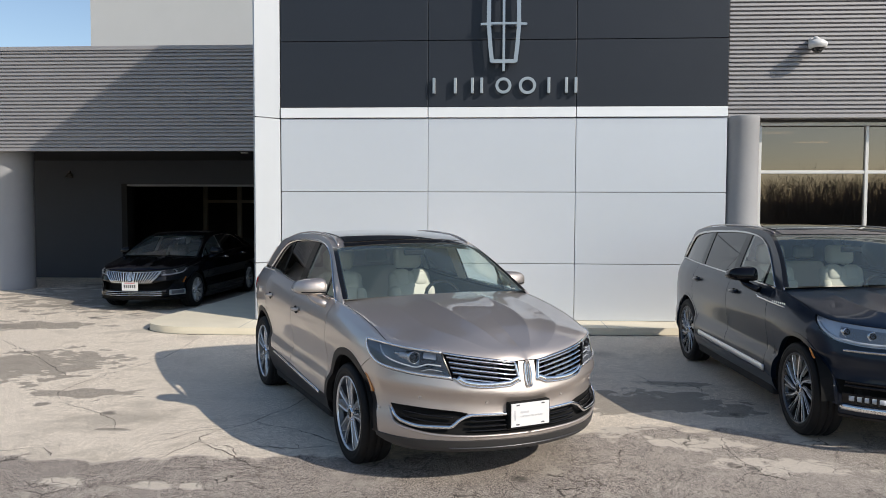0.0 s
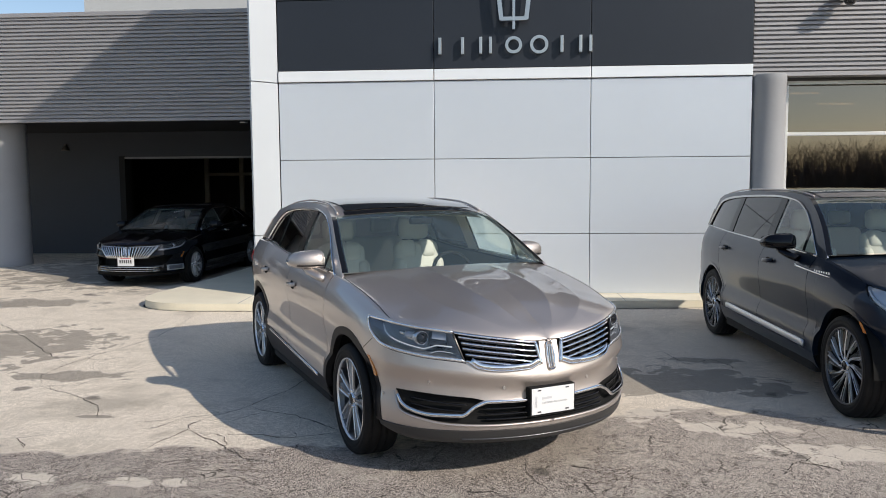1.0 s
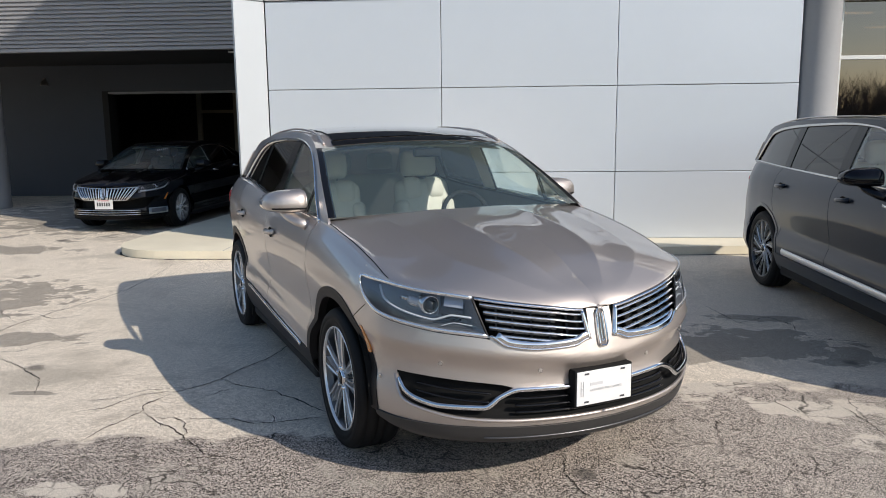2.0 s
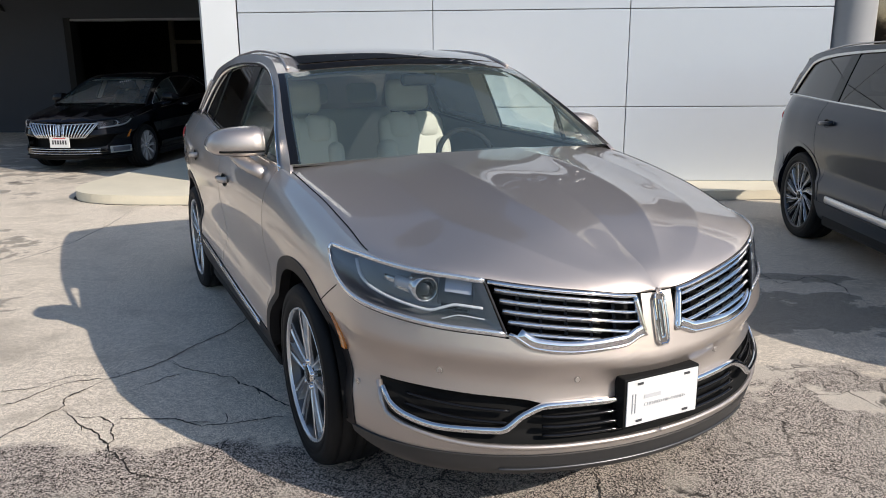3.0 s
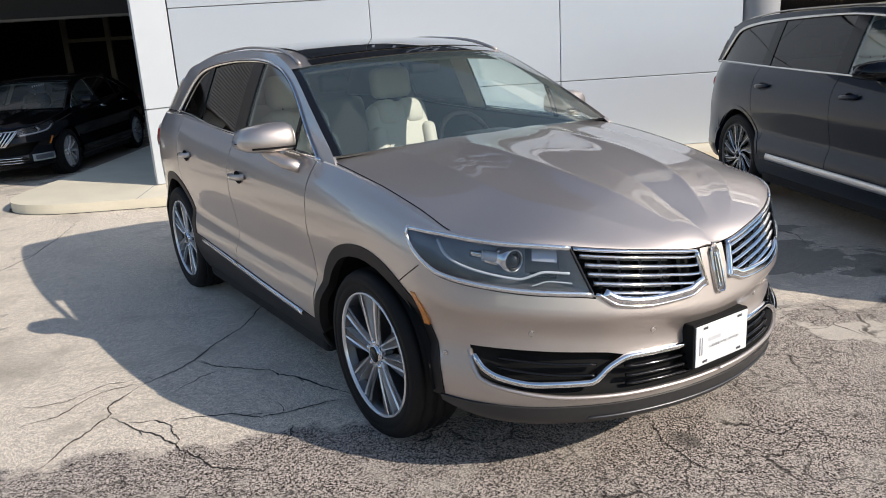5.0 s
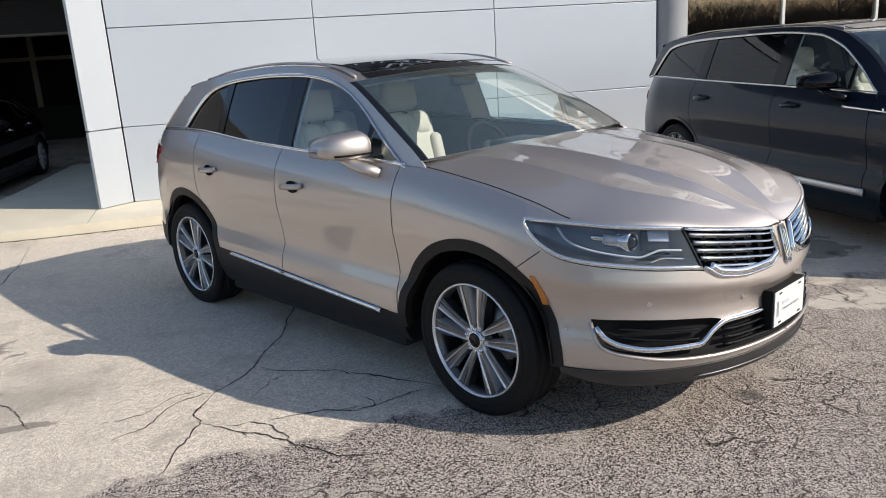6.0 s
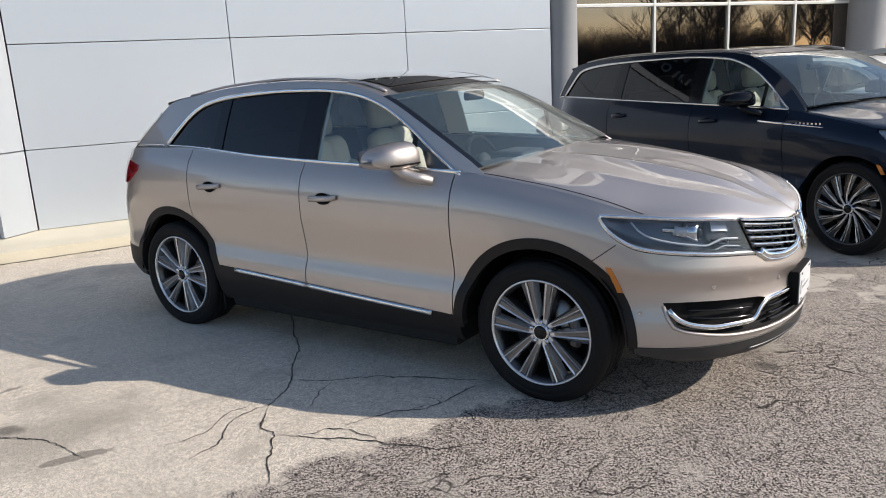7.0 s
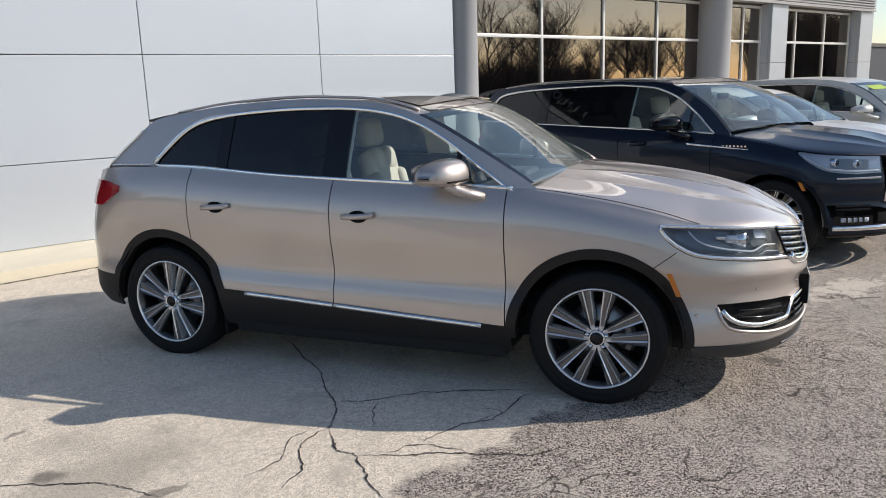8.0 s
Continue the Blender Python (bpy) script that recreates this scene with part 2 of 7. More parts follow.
def part(name, data, material, parent=None, label="", smooth=False):
    """Links a bmesh or a (vertices, faces) pair as one mesh object under a thing or part."""
    if isinstance(data, tuple):
        me = mesh_of(name, data[0], data[1], smooth)
    else:
        me = bpy.data.meshes.new(name)
        data.to_mesh(me)
        data.free()
        if smooth:
            me.polygons.foreach_set("use_smooth", [True] * len(me.polygons))
    me.materials.append(material)
    ob = new(name, me)
    ob.parent = parent
    return tagged(ob, label)


def thing(name, at=None, label="", category="", group="", kind=""):
    ob = new(name)
    ob.empty_display_size = 0.1
    if at is not None:
        ob.matrix_basis = at
    return tagged(ob, label, category, group, kind)


def box(x0, x1, y0, y1, z0, z1, bevel=0.0, segments=2):
    bm = bmesh.new()
    bmesh.ops.create_cube(bm, size=1, matrix=Matrix.Translation(((x0 + x1) / 2, (y0 + y1) / 2, (z0 + z1) / 2)) @ Matrix.Diagonal((x1 - x0, y1 - y0, z1 - z0, 1)))
    if bevel:
        bmesh.ops.bevel(bm, geom=bm.edges[:], offset=bevel, segments=segments, profile=0.5, affect="EDGES")
    return bm


def prism(outline, z0, z1, bevel=0.0):
    """An upright prism over a plan outline, given anticlockwise."""
    bm = bmesh.new()
    low = [bm.verts.new((x, y, z0)) for x, y in outline]
    top = [bm.verts.new((x, y, z1)) for x, y in outline]
    k = len(outline)
    bm.faces.new(top)
    bm.faces.new(low[::-1])
    for i in range(k):
        bm.faces.new((low[i], low[(i + 1) % k], top[(i + 1) % k], top[i]))
    if bevel:
        edges = [e for e in bm.edges if all(v in top for v in e.verts)]
        bmesh.ops.bevel(bm, geom=edges, offset=bevel, segments=2, profile=0.5, affect="EDGES")
    return bm


def lathe(profile, n=32, axis="z", cap=False):
    """Turns (radius, height) pairs round an axis."""
    verts, faces = [], []
    for r, h in profile:
        for i in range(n):
            a = 2 * math.pi * i / n
            c, s = r * math.cos(a), r * math.sin(a)
            verts.append({"z": (c, s, h), "y": (c, h, s), "x": (h, c, s)}[axis])
    for j in range(len(profile) - 1):
        for i in range(n):
            k = (i + 1) % n
            faces.append((j * n + i, j * n + k, (j + 1) * n + k, (j + 1) * n + i))
    if cap:
        faces.append(tuple(range(n))[::-1])
        faces.append(tuple(range((len(profile) - 1) * n, len(profile) * n)))
    return verts, faces


def tube(points, rx, ry=None, n=8, closed=False, up=(0, 0, 1), taper=None):
    """A rod of elliptic section along a line of points; rx across, ry along up."""
    ry = rx if ry is None else ry
    pts = [Vector(p) for p in points]
    k = len(pts)
    verts, faces = [], []
    for i, p in enumerate(pts):
        a = pts[(i - 1) % k] if closed or i else pts[0]
        c = pts[(i + 1) % k] if closed or i < k - 1 else pts[-1]
        d = (c - a).normalized()
        side = d.cross(Vector(up))
        side = side.normalized() if side.length > 1e-6 else Vector((1, 0, 0))
        nor = side.cross(d)
        w = taper(i / (k - 1)) if taper else 1.0
        for j in range(n):
            q = 2 * math.pi * (j + 0.5) / n
            verts.append(p + side * (rx * w * math.cos(q)) + nor * (ry * w * math.sin(q)))
    for i in range(k if closed else k - 1):
        o, e = i * n, ((i + 1) % k) * n
        for j in range(n):
            m = (j + 1) % n
            faces.append((o + j, o + m, e + m, e + j))
    if not closed:
        faces.append(tuple(range(n))[::-1])
        faces.append(tuple(range((k - 1) * n, k * n)))
    return verts, faces


def join(*pieces):
    verts, faces = [], []
    for v, f in pieces:
        o = len(verts)
        verts += list(v)
        faces += [tuple(i + o for i in q) for q in f]
    return verts, faces


def structure(name, data, material, label, category="", smooth=False):
    return tagged(part(name, data, material, None, "", smooth), label, category or name.split("_")[0], "", "structure")


# ---- ground and walk ----
def ground_sheet():
    bm = bmesh.new()
    bmesh.ops.create_grid(bm, x_segments=60, y_segments=60, size=300)
    return bm


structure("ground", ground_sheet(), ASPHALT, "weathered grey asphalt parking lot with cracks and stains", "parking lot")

WALK = [(40, 17.5), (40, 17.6), (-4.66, 17.6), (-4.66, 17.5), (-4.75, 15.2), (-4.86, 13.6), (-5.0, 12.7), (-5.03, 12.2), (-4.97, 11.85), (-4.8, 11.55), (-4.5, 11.36), (-4.1, 11.28), (-3.1, 11.29), (-1.0, 11.43), (2.5, 11.72), (8.0, 12.0), (24, 12.1), (40, 12.1)]
for _ in range(2):                                       # cut the corners of the outline, so that its end is a smooth curve
    WALK = [q for a, b in zip(WALK, WALK[1:] + WALK[:1]) for q in ((0.75 * a[0] + 0.25 * b[0], 0.75 * a[1] + 0.25 * b[1]), (0.25 * a[0] + 0.75 * b[0], 0.25 * a[1] + 0.75 * b[1]))]
structure("pavement", prism(WALK, -0.05, 0.112, 0.02), CONCRETE, "pale concrete walk with a rounded kerb along the building", "pavement")
def kerb_gap():
    """Worn dark gap where the asphalt has drawn back from the kerb."""
    rnd = random.Random(41)
    line = [p for p in WALK if p[1] < 16 and p[0] < 12]
    verts, faces = [], []
    for (x0, y0), (x1, y1) in zip(line, line[1:]):
        k = max(2, int(math.hypot(x1 - x0, y1 - y0) / 0.04))
        d = Vector((x1 - x0, y1 - y0)).normalized()
        for i in range(k):
            x, y, w = x0 + (x1 - x0) * i / k, y0 + (y1 - y0) * i / k, 0.012 + 0.03 * rnd.random() ** 2
            out = Vector((d.y, -d.x))
            verts += [(x - out.x * 0.01, y - out.y * 0.01, 0.004), (x + out.x * w, y + out.y * w, 0.004)]
    for i in range(len(verts) // 2 - 1):
        faces.append((2 * i, 2 * i + 1, 2 * i + 3, 2 * i + 2))
    return verts, faces


for name, cut in (("pavement_joint_1", ((-3.32, 11.30), (-3.36, 12.2))), ("pavement_joint_2", ((-0.6, 11.47), (-0.55, 12.45))), ("pavement_joint_3", ((2.3, 11.72), (2.3, 12.45)))):
    structure(name, tube([(*cut[0], 0.110), (*cut[1], 0.110)], 0.006, 0.004, 4), JOINT, "dark expansion joint in the concrete walk", "pavement joint")




def crack(points, width, seed):
    """A fine ragged crack along a line of plan points: it wanders at two scales, opens here and there and thins out at its ends."""
    rnd = random.Random(seed)
    line, drift = [], Vector((0, 0))
    for (x0, y0), (x1, y1) in zip(points, points[1:]):
        k = max(4, int(math.hypot(x1 - x0, y1 - y0) / 0.013))
        for i in range(k):
            u = i / k
            drift = drift * 0.86 + Vector((rnd.uniform(-1, 1), rnd.uniform(-1, 1))) * 0.007
            hold = 1 if i else 0.3
            line.append((x0 + (x1 - x0) * u + hold * drift.x, y0 + (y1 - y0) * u + hold * drift.y))
    line.append(points[-1])
    verts, faces = [], []
    m = len(line)
    swell = 1.0
    for i, (x, y) in enumerate(line):
        a, b = line[max(0, i - 2)], line[min(m - 1, i + 2)]
        d = Vector((b[0] - a[0], b[1] - a[1]))
        d = d.normalized() if d.length else Vector((1, 0))
        swell = 0.8 * swell + 0.2 * rnd.choice((0.3, 0.6, 0.9, 1.2, 2.4))
        h = 0.33 * width * swell * rnd.uniform(0.55, 1.45) * min(1, 0.15 + 5 * min(i, m - 1 - i) / m)
        verts += [(x - d.y * h, y + d.x * h, 0.003), (x + d.y * h * rnd.uniform(0.4, 1.2), y - d.x * h, 0.003)]
    for i in range(m - 1):
        faces.append((2 * i, 2 * i + 1, 2 * i + 3, 2 * i + 2))
    return verts, faces


structure("pavement_gap", kerb_gap(), CRACK, "dark ragged gap along the foot of the kerb", "crack")


def ground_crack(width, *points):
    """A crack in the asphalt with a few short side cracks."""
    seed = round(1000 * abs(points[0][0]) + 100 * points[-1][1])
    rnd = random.Random(seed)
    pieces = [crack(points, width, seed)]
    for (x0, y0), (x1, y1) in zip(points, points[1:]):
        if rnd.random() < 0.28:
            u, a, r = rnd.random(), rnd.uniform(0, 6.28), rnd.uniform(0.05, 0.13)
            x, y = x0 + (x1 - x0) * u, y0 + (y1 - y0) * u
            pieces.append(crack(((x, y), (x + r * math.cos(a), y + r * math.sin(a))), width * 0.6, seed + 7))
    structure("ground_crack", join(*pieces), CRACK, "dark ragged crack in the asphalt", "crack")


# the long crack that comes out from under the crossover, and its branches
ground_crack(0.013, (-1.27, 7.95), (-1.36, 7.50), (-1.45, 7.12), (-1.57, 6.81), (-1.63, 6.64), (-1.70, 6.50), (-1.79, 6.39), (-1.85, 6.36))
ground_crack(0.010, (-1.85, 6.36), (-2.04, 6.28), (-2.10, 6.18), (-2.16, 6.05), (-2.32, 5.97))
ground_crack(0.012, (-1.84, 6.35), (-1.91, 6.20), (-1.94, 6.12), (-1.90, 5.99), (-1.94, 5.90), (-2.00, 5.74), (-2.05, 5.56))
ground_crack(0.011, (-1.63, 6.64), (-1.54, 6.56), (-1.43, 6.48), (-1.19, 6.41), (-1.12, 6.31), (-1.02, 6.27), (-0.93, 6.18), (-0.80, 6.07), (-0.67, 5.95))
ground_crack(0.008, (-1.44, 6.47), (-1.52, 6.39), (-1.59, 6.30), (-1.67, 6.20))
ground_crack(0.012, (-1.89, 5.99), (-1.80, 5.92), (-1.71, 5.83), (-1.57, 5.74), (-1.47, 5.62), (-1.36, 5.52), (-1.27, 5.43), (-1.16, 5.40), (-1.02, 5.34))
ground_crack(0.009, (-1.80, 5.92), (-1.66, 5.92), (-1.57, 5.86), (-1.50, 5.73), (-1.48, 5.63))
ground_crack(0.010, (-1.58, 5.89), (-1.42, 5.91), (-1.29, 5.91), (-1.15, 5.84), (-1.03, 5.87), (-0.79, 5.97))
ground_crack(0.008, (-0.99, 5.74), (-0.99, 5.66), (-1.01, 5.58), (-1.00, 5.52))
ground_crack(0.008, (-1.85, 6.44), (-2.06, 6.37), (-2.18, 6.22), (-2.40, 6.17))
# towards the walk, round the dark stains
ground_crack(0.012, (-3.85, 11.03), (-3.71, 10.10), (-3.69, 9.52), (-3.72, 9.09), (-3.90, 8.45), (-3.99, 8.00), (-3.98, 7.55), (-3.77, 7.16))
ground_crack(0.010, (-3.77, 7.16), (-3.56, 7.05), (-3.23, 6.85), (-2.92, 6.60), (-2.86, 6.48), (-2.72, 6.25))
ground_crack(0.010, (-3.98, 8.33), (-3.75, 8.20), (-3.54, 8.36))
ground_crack(0.009, (-3.77, 7.16), (-3.45, 7.17), (-3.35, 7.46))
ground_crack(0.012, (-6.67, 10.66), (-5.75, 9.80), (-5.05, 9.10), (-4.50, 8.50), (-3.98, 8.00))
ground_crack(0.009, (-3.60, 5.60), (-3.36, 5.66), (-3.12, 5.76))
ground_crack(0.009, (-2.88, 5.88), (-3.07, 5.76), (-2.89, 5.57))
# on the side of the navy car
ground_crack(0.011, (2.17, 8.99), (2.31, 8.25), (2.62, 8.46), (2.75, 8.18), (2.68, 7.90))
ground_crack(0.011, (2.76, 7.77), (3.08, 7.69))
ground_crack(0.009, (2.32, 6.30), (2.38, 5.86), (2.44, 5.60), (2.47, 5.30))
ground_crack(0.008, (2.44, 5.60), (2.26, 5.42), (2.17, 5.29))
ground_crack(0.008, (0.58, 5.64), (0.60, 5.47), (0.57, 5.30), (0.66, 5.05))
ground_crack(0.008, (0.94, 5.42), (1.09, 5.27), (1.21, 5.37), (1.26, 5.22), (1.50, 5.10))

# ---- the building ----
FY = 12.46                                               # face of the tower
XS, ZS = (-2.965, -0.53, 1.863, 4.262), (0.112, 1.04, 2.206, 3.404)
TOWER_TOP = 8.27
structure("wall_tower", box(-2.95, 4.25, FY + 0.06, 17.4, 0.05, TOWER_TOP - 0.02), JOINT, "tall square entrance tower behind its cladding panels", "wall")
tower = bpy.data.objects["wall_tower"]
GAP = 0.0045
for i in range(3):
    for j in range(3):
        part("panel", box(XS[i] + GAP, XS[i + 1] - GAP, FY, FY + 0.055, ZS[j] + GAP, ZS[j + 1] - GAP, 0.006), PANEL_WHITE, tower)
    for z0, z1 in ((3.585, 4.655), (4.655, 5.90), (5.90, TOWER_TOP)):
        part("dark_panel", box(XS[i] + GAP, XS[i + 1] - GAP, FY, FY + 0.055, z0 + GAP, z1 - GAP, 0.006), PANEL_DARK, tower, "charcoal cladding panel")
    part("strip", box(XS[i] + 0.006, XS[i + 1] - 0.006, FY - 0.03, FY + 0.055, 3.412, 3.578, 0.008), MIRROR_STRIP, tower, "polished metal strip")

# slanted white fin on the tower's corner
structure("wall_fin", prism([(-3.285, 12.18), (-2.99, 12.49), (-2.99, 17.3), (-3.285, 17.3)], 0.10, TOWER_TOP, 0), JOINT, "corner of the tower behind white cladding", "wall")
fin = bpy.data.objects["wall_fin"]
d = (Vector((-2.975, 12.46)) - Vector((-3.30, 12.14))).normalized()
q = Vector((d.y, -d.x))
for z0, z1 in ((0.115, 1.04), (1.04, 3.404), (3.404, TOWER_TOP)):
    a, c = Vector((-3.30, 12.14)), Vector((-2.975, 12.46))
    part("panel", prism([tuple(a), tuple(c), tuple(c - q * 0.04), tuple(a - q * 0.04)], z0 + 0.008, z1 - 0.008), FIN_WHITE, fin)
    part("side_panel", box(-3.335, -3.29, 12.17, 17.2, z0 + 0.008, z1 - 0.008, 0.004), FIN_WHITE, fin)


def ribbed(x0, x1, y, z0, z1, pitch):
    """A ribbed metal fascia: flat-topped ribs with deep grooves between."""
    verts, faces, prof = [], [], []
    k = round((z1 - z0) / pitch)
    p = (z1 - z0) / k
    for i in range(k):
        z = z0 + i * p
        prof += [(0.05, z), (0.05, z + 0.24 * p), (0.0, z + 0.36 * p), (0.0, z + 0.88 * p)]
    prof.append((0.05, z1))
    for dy, z in prof:
        verts += [(x0, y + dy, z), (x1, y + dy, z)]
    for i in range(len(prof) - 1):
        faces.append((2 * i, 2 * i + 1, 2 * i + 3, 2 * i + 2))
    return verts, faces


def fascia(name, x0, x1, y, z0, z1, pitch, depth, label):
    ob = structure(name, box(x0, x1, y + 0.052, y + depth, z0, z1), RIBBED, label, "fascia")
    part("ribbed_sheet", ribbed(x0, x1, y, z0 + 0.05, z1 - 0.06, pitch), RIBBED, ob)
    part("bottom_trim", box(x0, x1, y - 0.012, y + 0.028, z0 - 0.01, z0 + 0.05, 0.004), RIBBED, ob)
    part("top_cap", box(x0, x1, y - 0.03, y + 0.028, z1 - 0.06, z1 + 0.03, 0.006), RIBBED, ob, "metal coping")
    return ob


CY = 16.9                                                # face of the drive-through canopy
CZ0, CZ1 = 3.24, 5.55
fascia("wall_canopy_fascia", -26, -3.34, CY, CZ0, CZ1, 0.083, 0.25, "ribbed grey metal canopy fascia over the drive-through")
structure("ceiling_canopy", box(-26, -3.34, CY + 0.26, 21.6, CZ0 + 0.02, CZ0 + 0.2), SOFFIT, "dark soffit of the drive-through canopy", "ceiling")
structure("roof_canopy", box(-26, -3.34, CY + 0.26, 21.6, CZ1 - 0.25, CZ1 - 0.1), RIBBED, "flat roof of the canopy", "roof")
fascia("wall_showroom_fascia", 4.27, 19.6, 12.47, 3.40, 6.2, 0.0665, 0.30, "ribbed grey metal fascia above the showroom windows")
band_sign = thing("roof_sign", pose(10.0, 12.52, 6.24), "white sign band with dark blocks on the showroom parapet", "sign")
part("panel", box(-5.6, 5.6, 0.0, 0.12, 0.0, 1.7, 0.01), WHITE_PLASTIC, band_sign)
for k in range(13):
    w = (0.24, 0.34, 0.28, 0.12, 0.36)[k % 5]
    part("block", box(-4.2 + 0.70 * k - w, -4.2 + 0.70 * k + w, -0.03, -0.002, 0.45 + 0.06 * (k % 3), 1.25, 0.004), PANEL_DARK, band_sign, "dark raised block")
structure("wall_upper", box(-11.2, 6, 22.0, 22.5, 3.35, 12.0), STUCCO, "plain light-grey upper wall of the building", "wall")
structure("wall_upper_return", box(-11.2, -10.8, 22.5, 34, 3.35, 12.0), STUCCO, "plain light-grey return of the upper wall", "wall")

# canopy columns and showroom columns
def column(x, y, r, z1, label):
    ob = structure("column", lathe([(r + 0.012, 0.0), (r + 0.012, 0.10), (r, 0.115), (r, z1 - 0.12), (r + 0.006, z1 - 0.11), (r + 0.006, z1)], 48), COLUMN_GREY, label, "column", True)
    ob.location = (x, y, 0.0)
    return ob


column(-10.95, CY + 0.75, 0.50, CZ0 + 0.02, "round grey painted column under the canopy")
column(4.53, 12.60, 0.265, 3.42, "round grey column beside the entrance tower")
column(11.88, 12.72, 0.40, 3.42, "thick round grey column between showroom windows")

# drive-through back wall with a wide opening
BW = 20.6
structure("wall_drive_left", box(-26, -9.62, BW, BW + 0.3, 0, CZ0 + 0.02), WALL_DARK, "dark grey painted wall under the canopy", "wall")
structure("wall_drive_head", box(-9.62, -3.3, BW, BW + 0.3, 2.60, CZ0 + 0.02), WALL_DARK, "dark grey wall above the garage opening", "wall")
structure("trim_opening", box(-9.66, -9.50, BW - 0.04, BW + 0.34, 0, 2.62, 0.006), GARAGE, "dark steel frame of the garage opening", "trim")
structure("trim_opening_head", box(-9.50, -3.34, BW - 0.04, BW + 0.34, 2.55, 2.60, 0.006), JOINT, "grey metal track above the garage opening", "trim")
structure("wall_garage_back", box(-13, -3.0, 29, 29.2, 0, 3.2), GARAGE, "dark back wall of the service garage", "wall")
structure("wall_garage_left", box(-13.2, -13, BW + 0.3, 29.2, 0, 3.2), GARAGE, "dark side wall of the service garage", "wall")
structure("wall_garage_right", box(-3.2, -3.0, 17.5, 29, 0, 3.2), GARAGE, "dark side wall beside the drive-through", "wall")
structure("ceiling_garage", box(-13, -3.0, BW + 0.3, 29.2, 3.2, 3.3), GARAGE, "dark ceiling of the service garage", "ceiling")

# ---- showroom windows ----
WY = 12.81
SILL, RAIL, HEAD = 0.55, 2.55, 3.30


def storefront(name, xs, label, rails=(RAIL,)):
    """A run of showroom glazing: frame bars, mullions and one pane for each bay and row."""
    w = structure(name, box(xs[0], xs[-1], WY + 0.03, WY + 0.10, SILL - 0.05, SILL, 0.004), ALU, label, "window")
    part("head_frame", box(xs[0], xs[-1], WY - 0.035, WY + 0.05, HEAD, HEAD + 0.055, 0.004), ALU, w)
    part("sill_frame", box(xs[0], xs[-1], WY - 0.035, WY + 0.05, SILL, SILL + 0.055, 0.004), ALU, w)
    for z in rails:
        part("rail", box(xs[0], xs[-1], WY - 0.03, WY + 0.05, z - 0.026, z + 0.026, 0.004), ALU, w)
    for x in xs:
        part("mullion", box(x - 0.026, x + 0.026, WY - 0.036, WY + 0.05, SILL + 0.056, HEAD - 0.001, 0.004), ALU, w)
        part("mullion_back", box(x - 0.07, x + 0.07, WY + 0.055, WY + 0.16, SILL + 0.056, HEAD - 0.001, 0.004), ALU_DARK, w)
    levels = [SILL, *rails, HEAD]
    for a, b in zip(xs, xs[1:]):
        for z0, z1 in zip(levels, levels[1:]):
            p = part("pane", box(a + 0.02, b - 0.02, WY, WY + 0.008, z0 + 0.02, z1 - 0.02), PANE, w, "bronze-tinted reflective pane")
            p.visible_shadow = False
    return w


storefront("window_1", [4.885, 6.585, 8.285, 9.985, 11.70], "showroom window of bronze-tinted glass in pale aluminium frames")
storefront("window_2", [12.10, 13.28, 14.05], "narrow showroom window of bronze glass in pale frames")
storefront("window_3", [14.95, 15.75, 17.30, 18.75], "showroom window of bronze glass in pale frames")
structure("wall_under_windows", box(4.3, 19.6, WY - 0.01, WY + 0.2, 0.1, SILL - 0.05), STUCCO, "low wall under the showroom windows", "wall")
structure("wall_over_windows", box(4.3, 19.6, WY - 0.02, WY + 0.2, HEAD + 0.056, 3.41), ALU_DARK, "dark metal head above the showroom windows", "wall")
for k, (a, b) in enumerate(((14.10, 14.85), (18.85, 19.65))):
    p = structure(f"wall_pilaster_{k + 1}", box(a + 0.01, b - 0.01, 12.56, 13.0, 0.1, 3.395), JOINT, "white clad pilaster between showroom windows", "wall")
    for z0, z1 in ((0.112, 2.05), (2.05, 3.395)):
        part("panel", box(a, b, 12.53, 12.60, z0 + 0.006, z1 - 0.006, 0.005), FIN_WHITE, p)
        part("side_panel", box(a - 0.012, a + 0.008, 12.605, 12.80, z0 + 0.006, z1 - 0.006, 0.003), FIN_WHITE, p)
structure("wall_showroom_back", box(4.3, 19.6, 22.5, 22.7, 0, 6.0), SHOWROOM, "plain wall at the back of the showroom", "wall")
structure("wall_showroom_end", box(19.4, 19.65, 13.0, 22.5, 0, 6.2), STUCCO, "end wall of the showroom", "wall")
structure("floor_showroom", box(4.3, 19.4, 13.01, 22.5, 0.02, 0.13), SHOWROOM, "showroom floor", "floor")
structure("ceiling_showroom", box(4.3, 19.4, 13.01, 22.5, 3.42, 3.52), SHOWROOM, "showroom ceiling", "ceiling")
structure("roof_showroom", box(4.27, 19.6, 12.77, 22.7, 5.9, 6.0), RIBBED, "flat showroom roof", "roof")
for x, y in ((5.75, 14.6), (7.25, 16.6), (8.4, 14.6), (10.0, 16.6)):
    lamp = thing("ceiling_light", pose(x, y, 3.36), "slim lit fluorescent ceiling light in the showroom", "ceiling light", "showroom lights")
    part("frame", box(-0.36, 0.36, -0.07, 0.07, 0.02, 0.06), WHITE_PLASTIC, lamp)
    part("diffuser", box(-0.34, 0.34, -0.05, 0.05, 0.0, 0.018), TUBE_LIGHT, lamp)

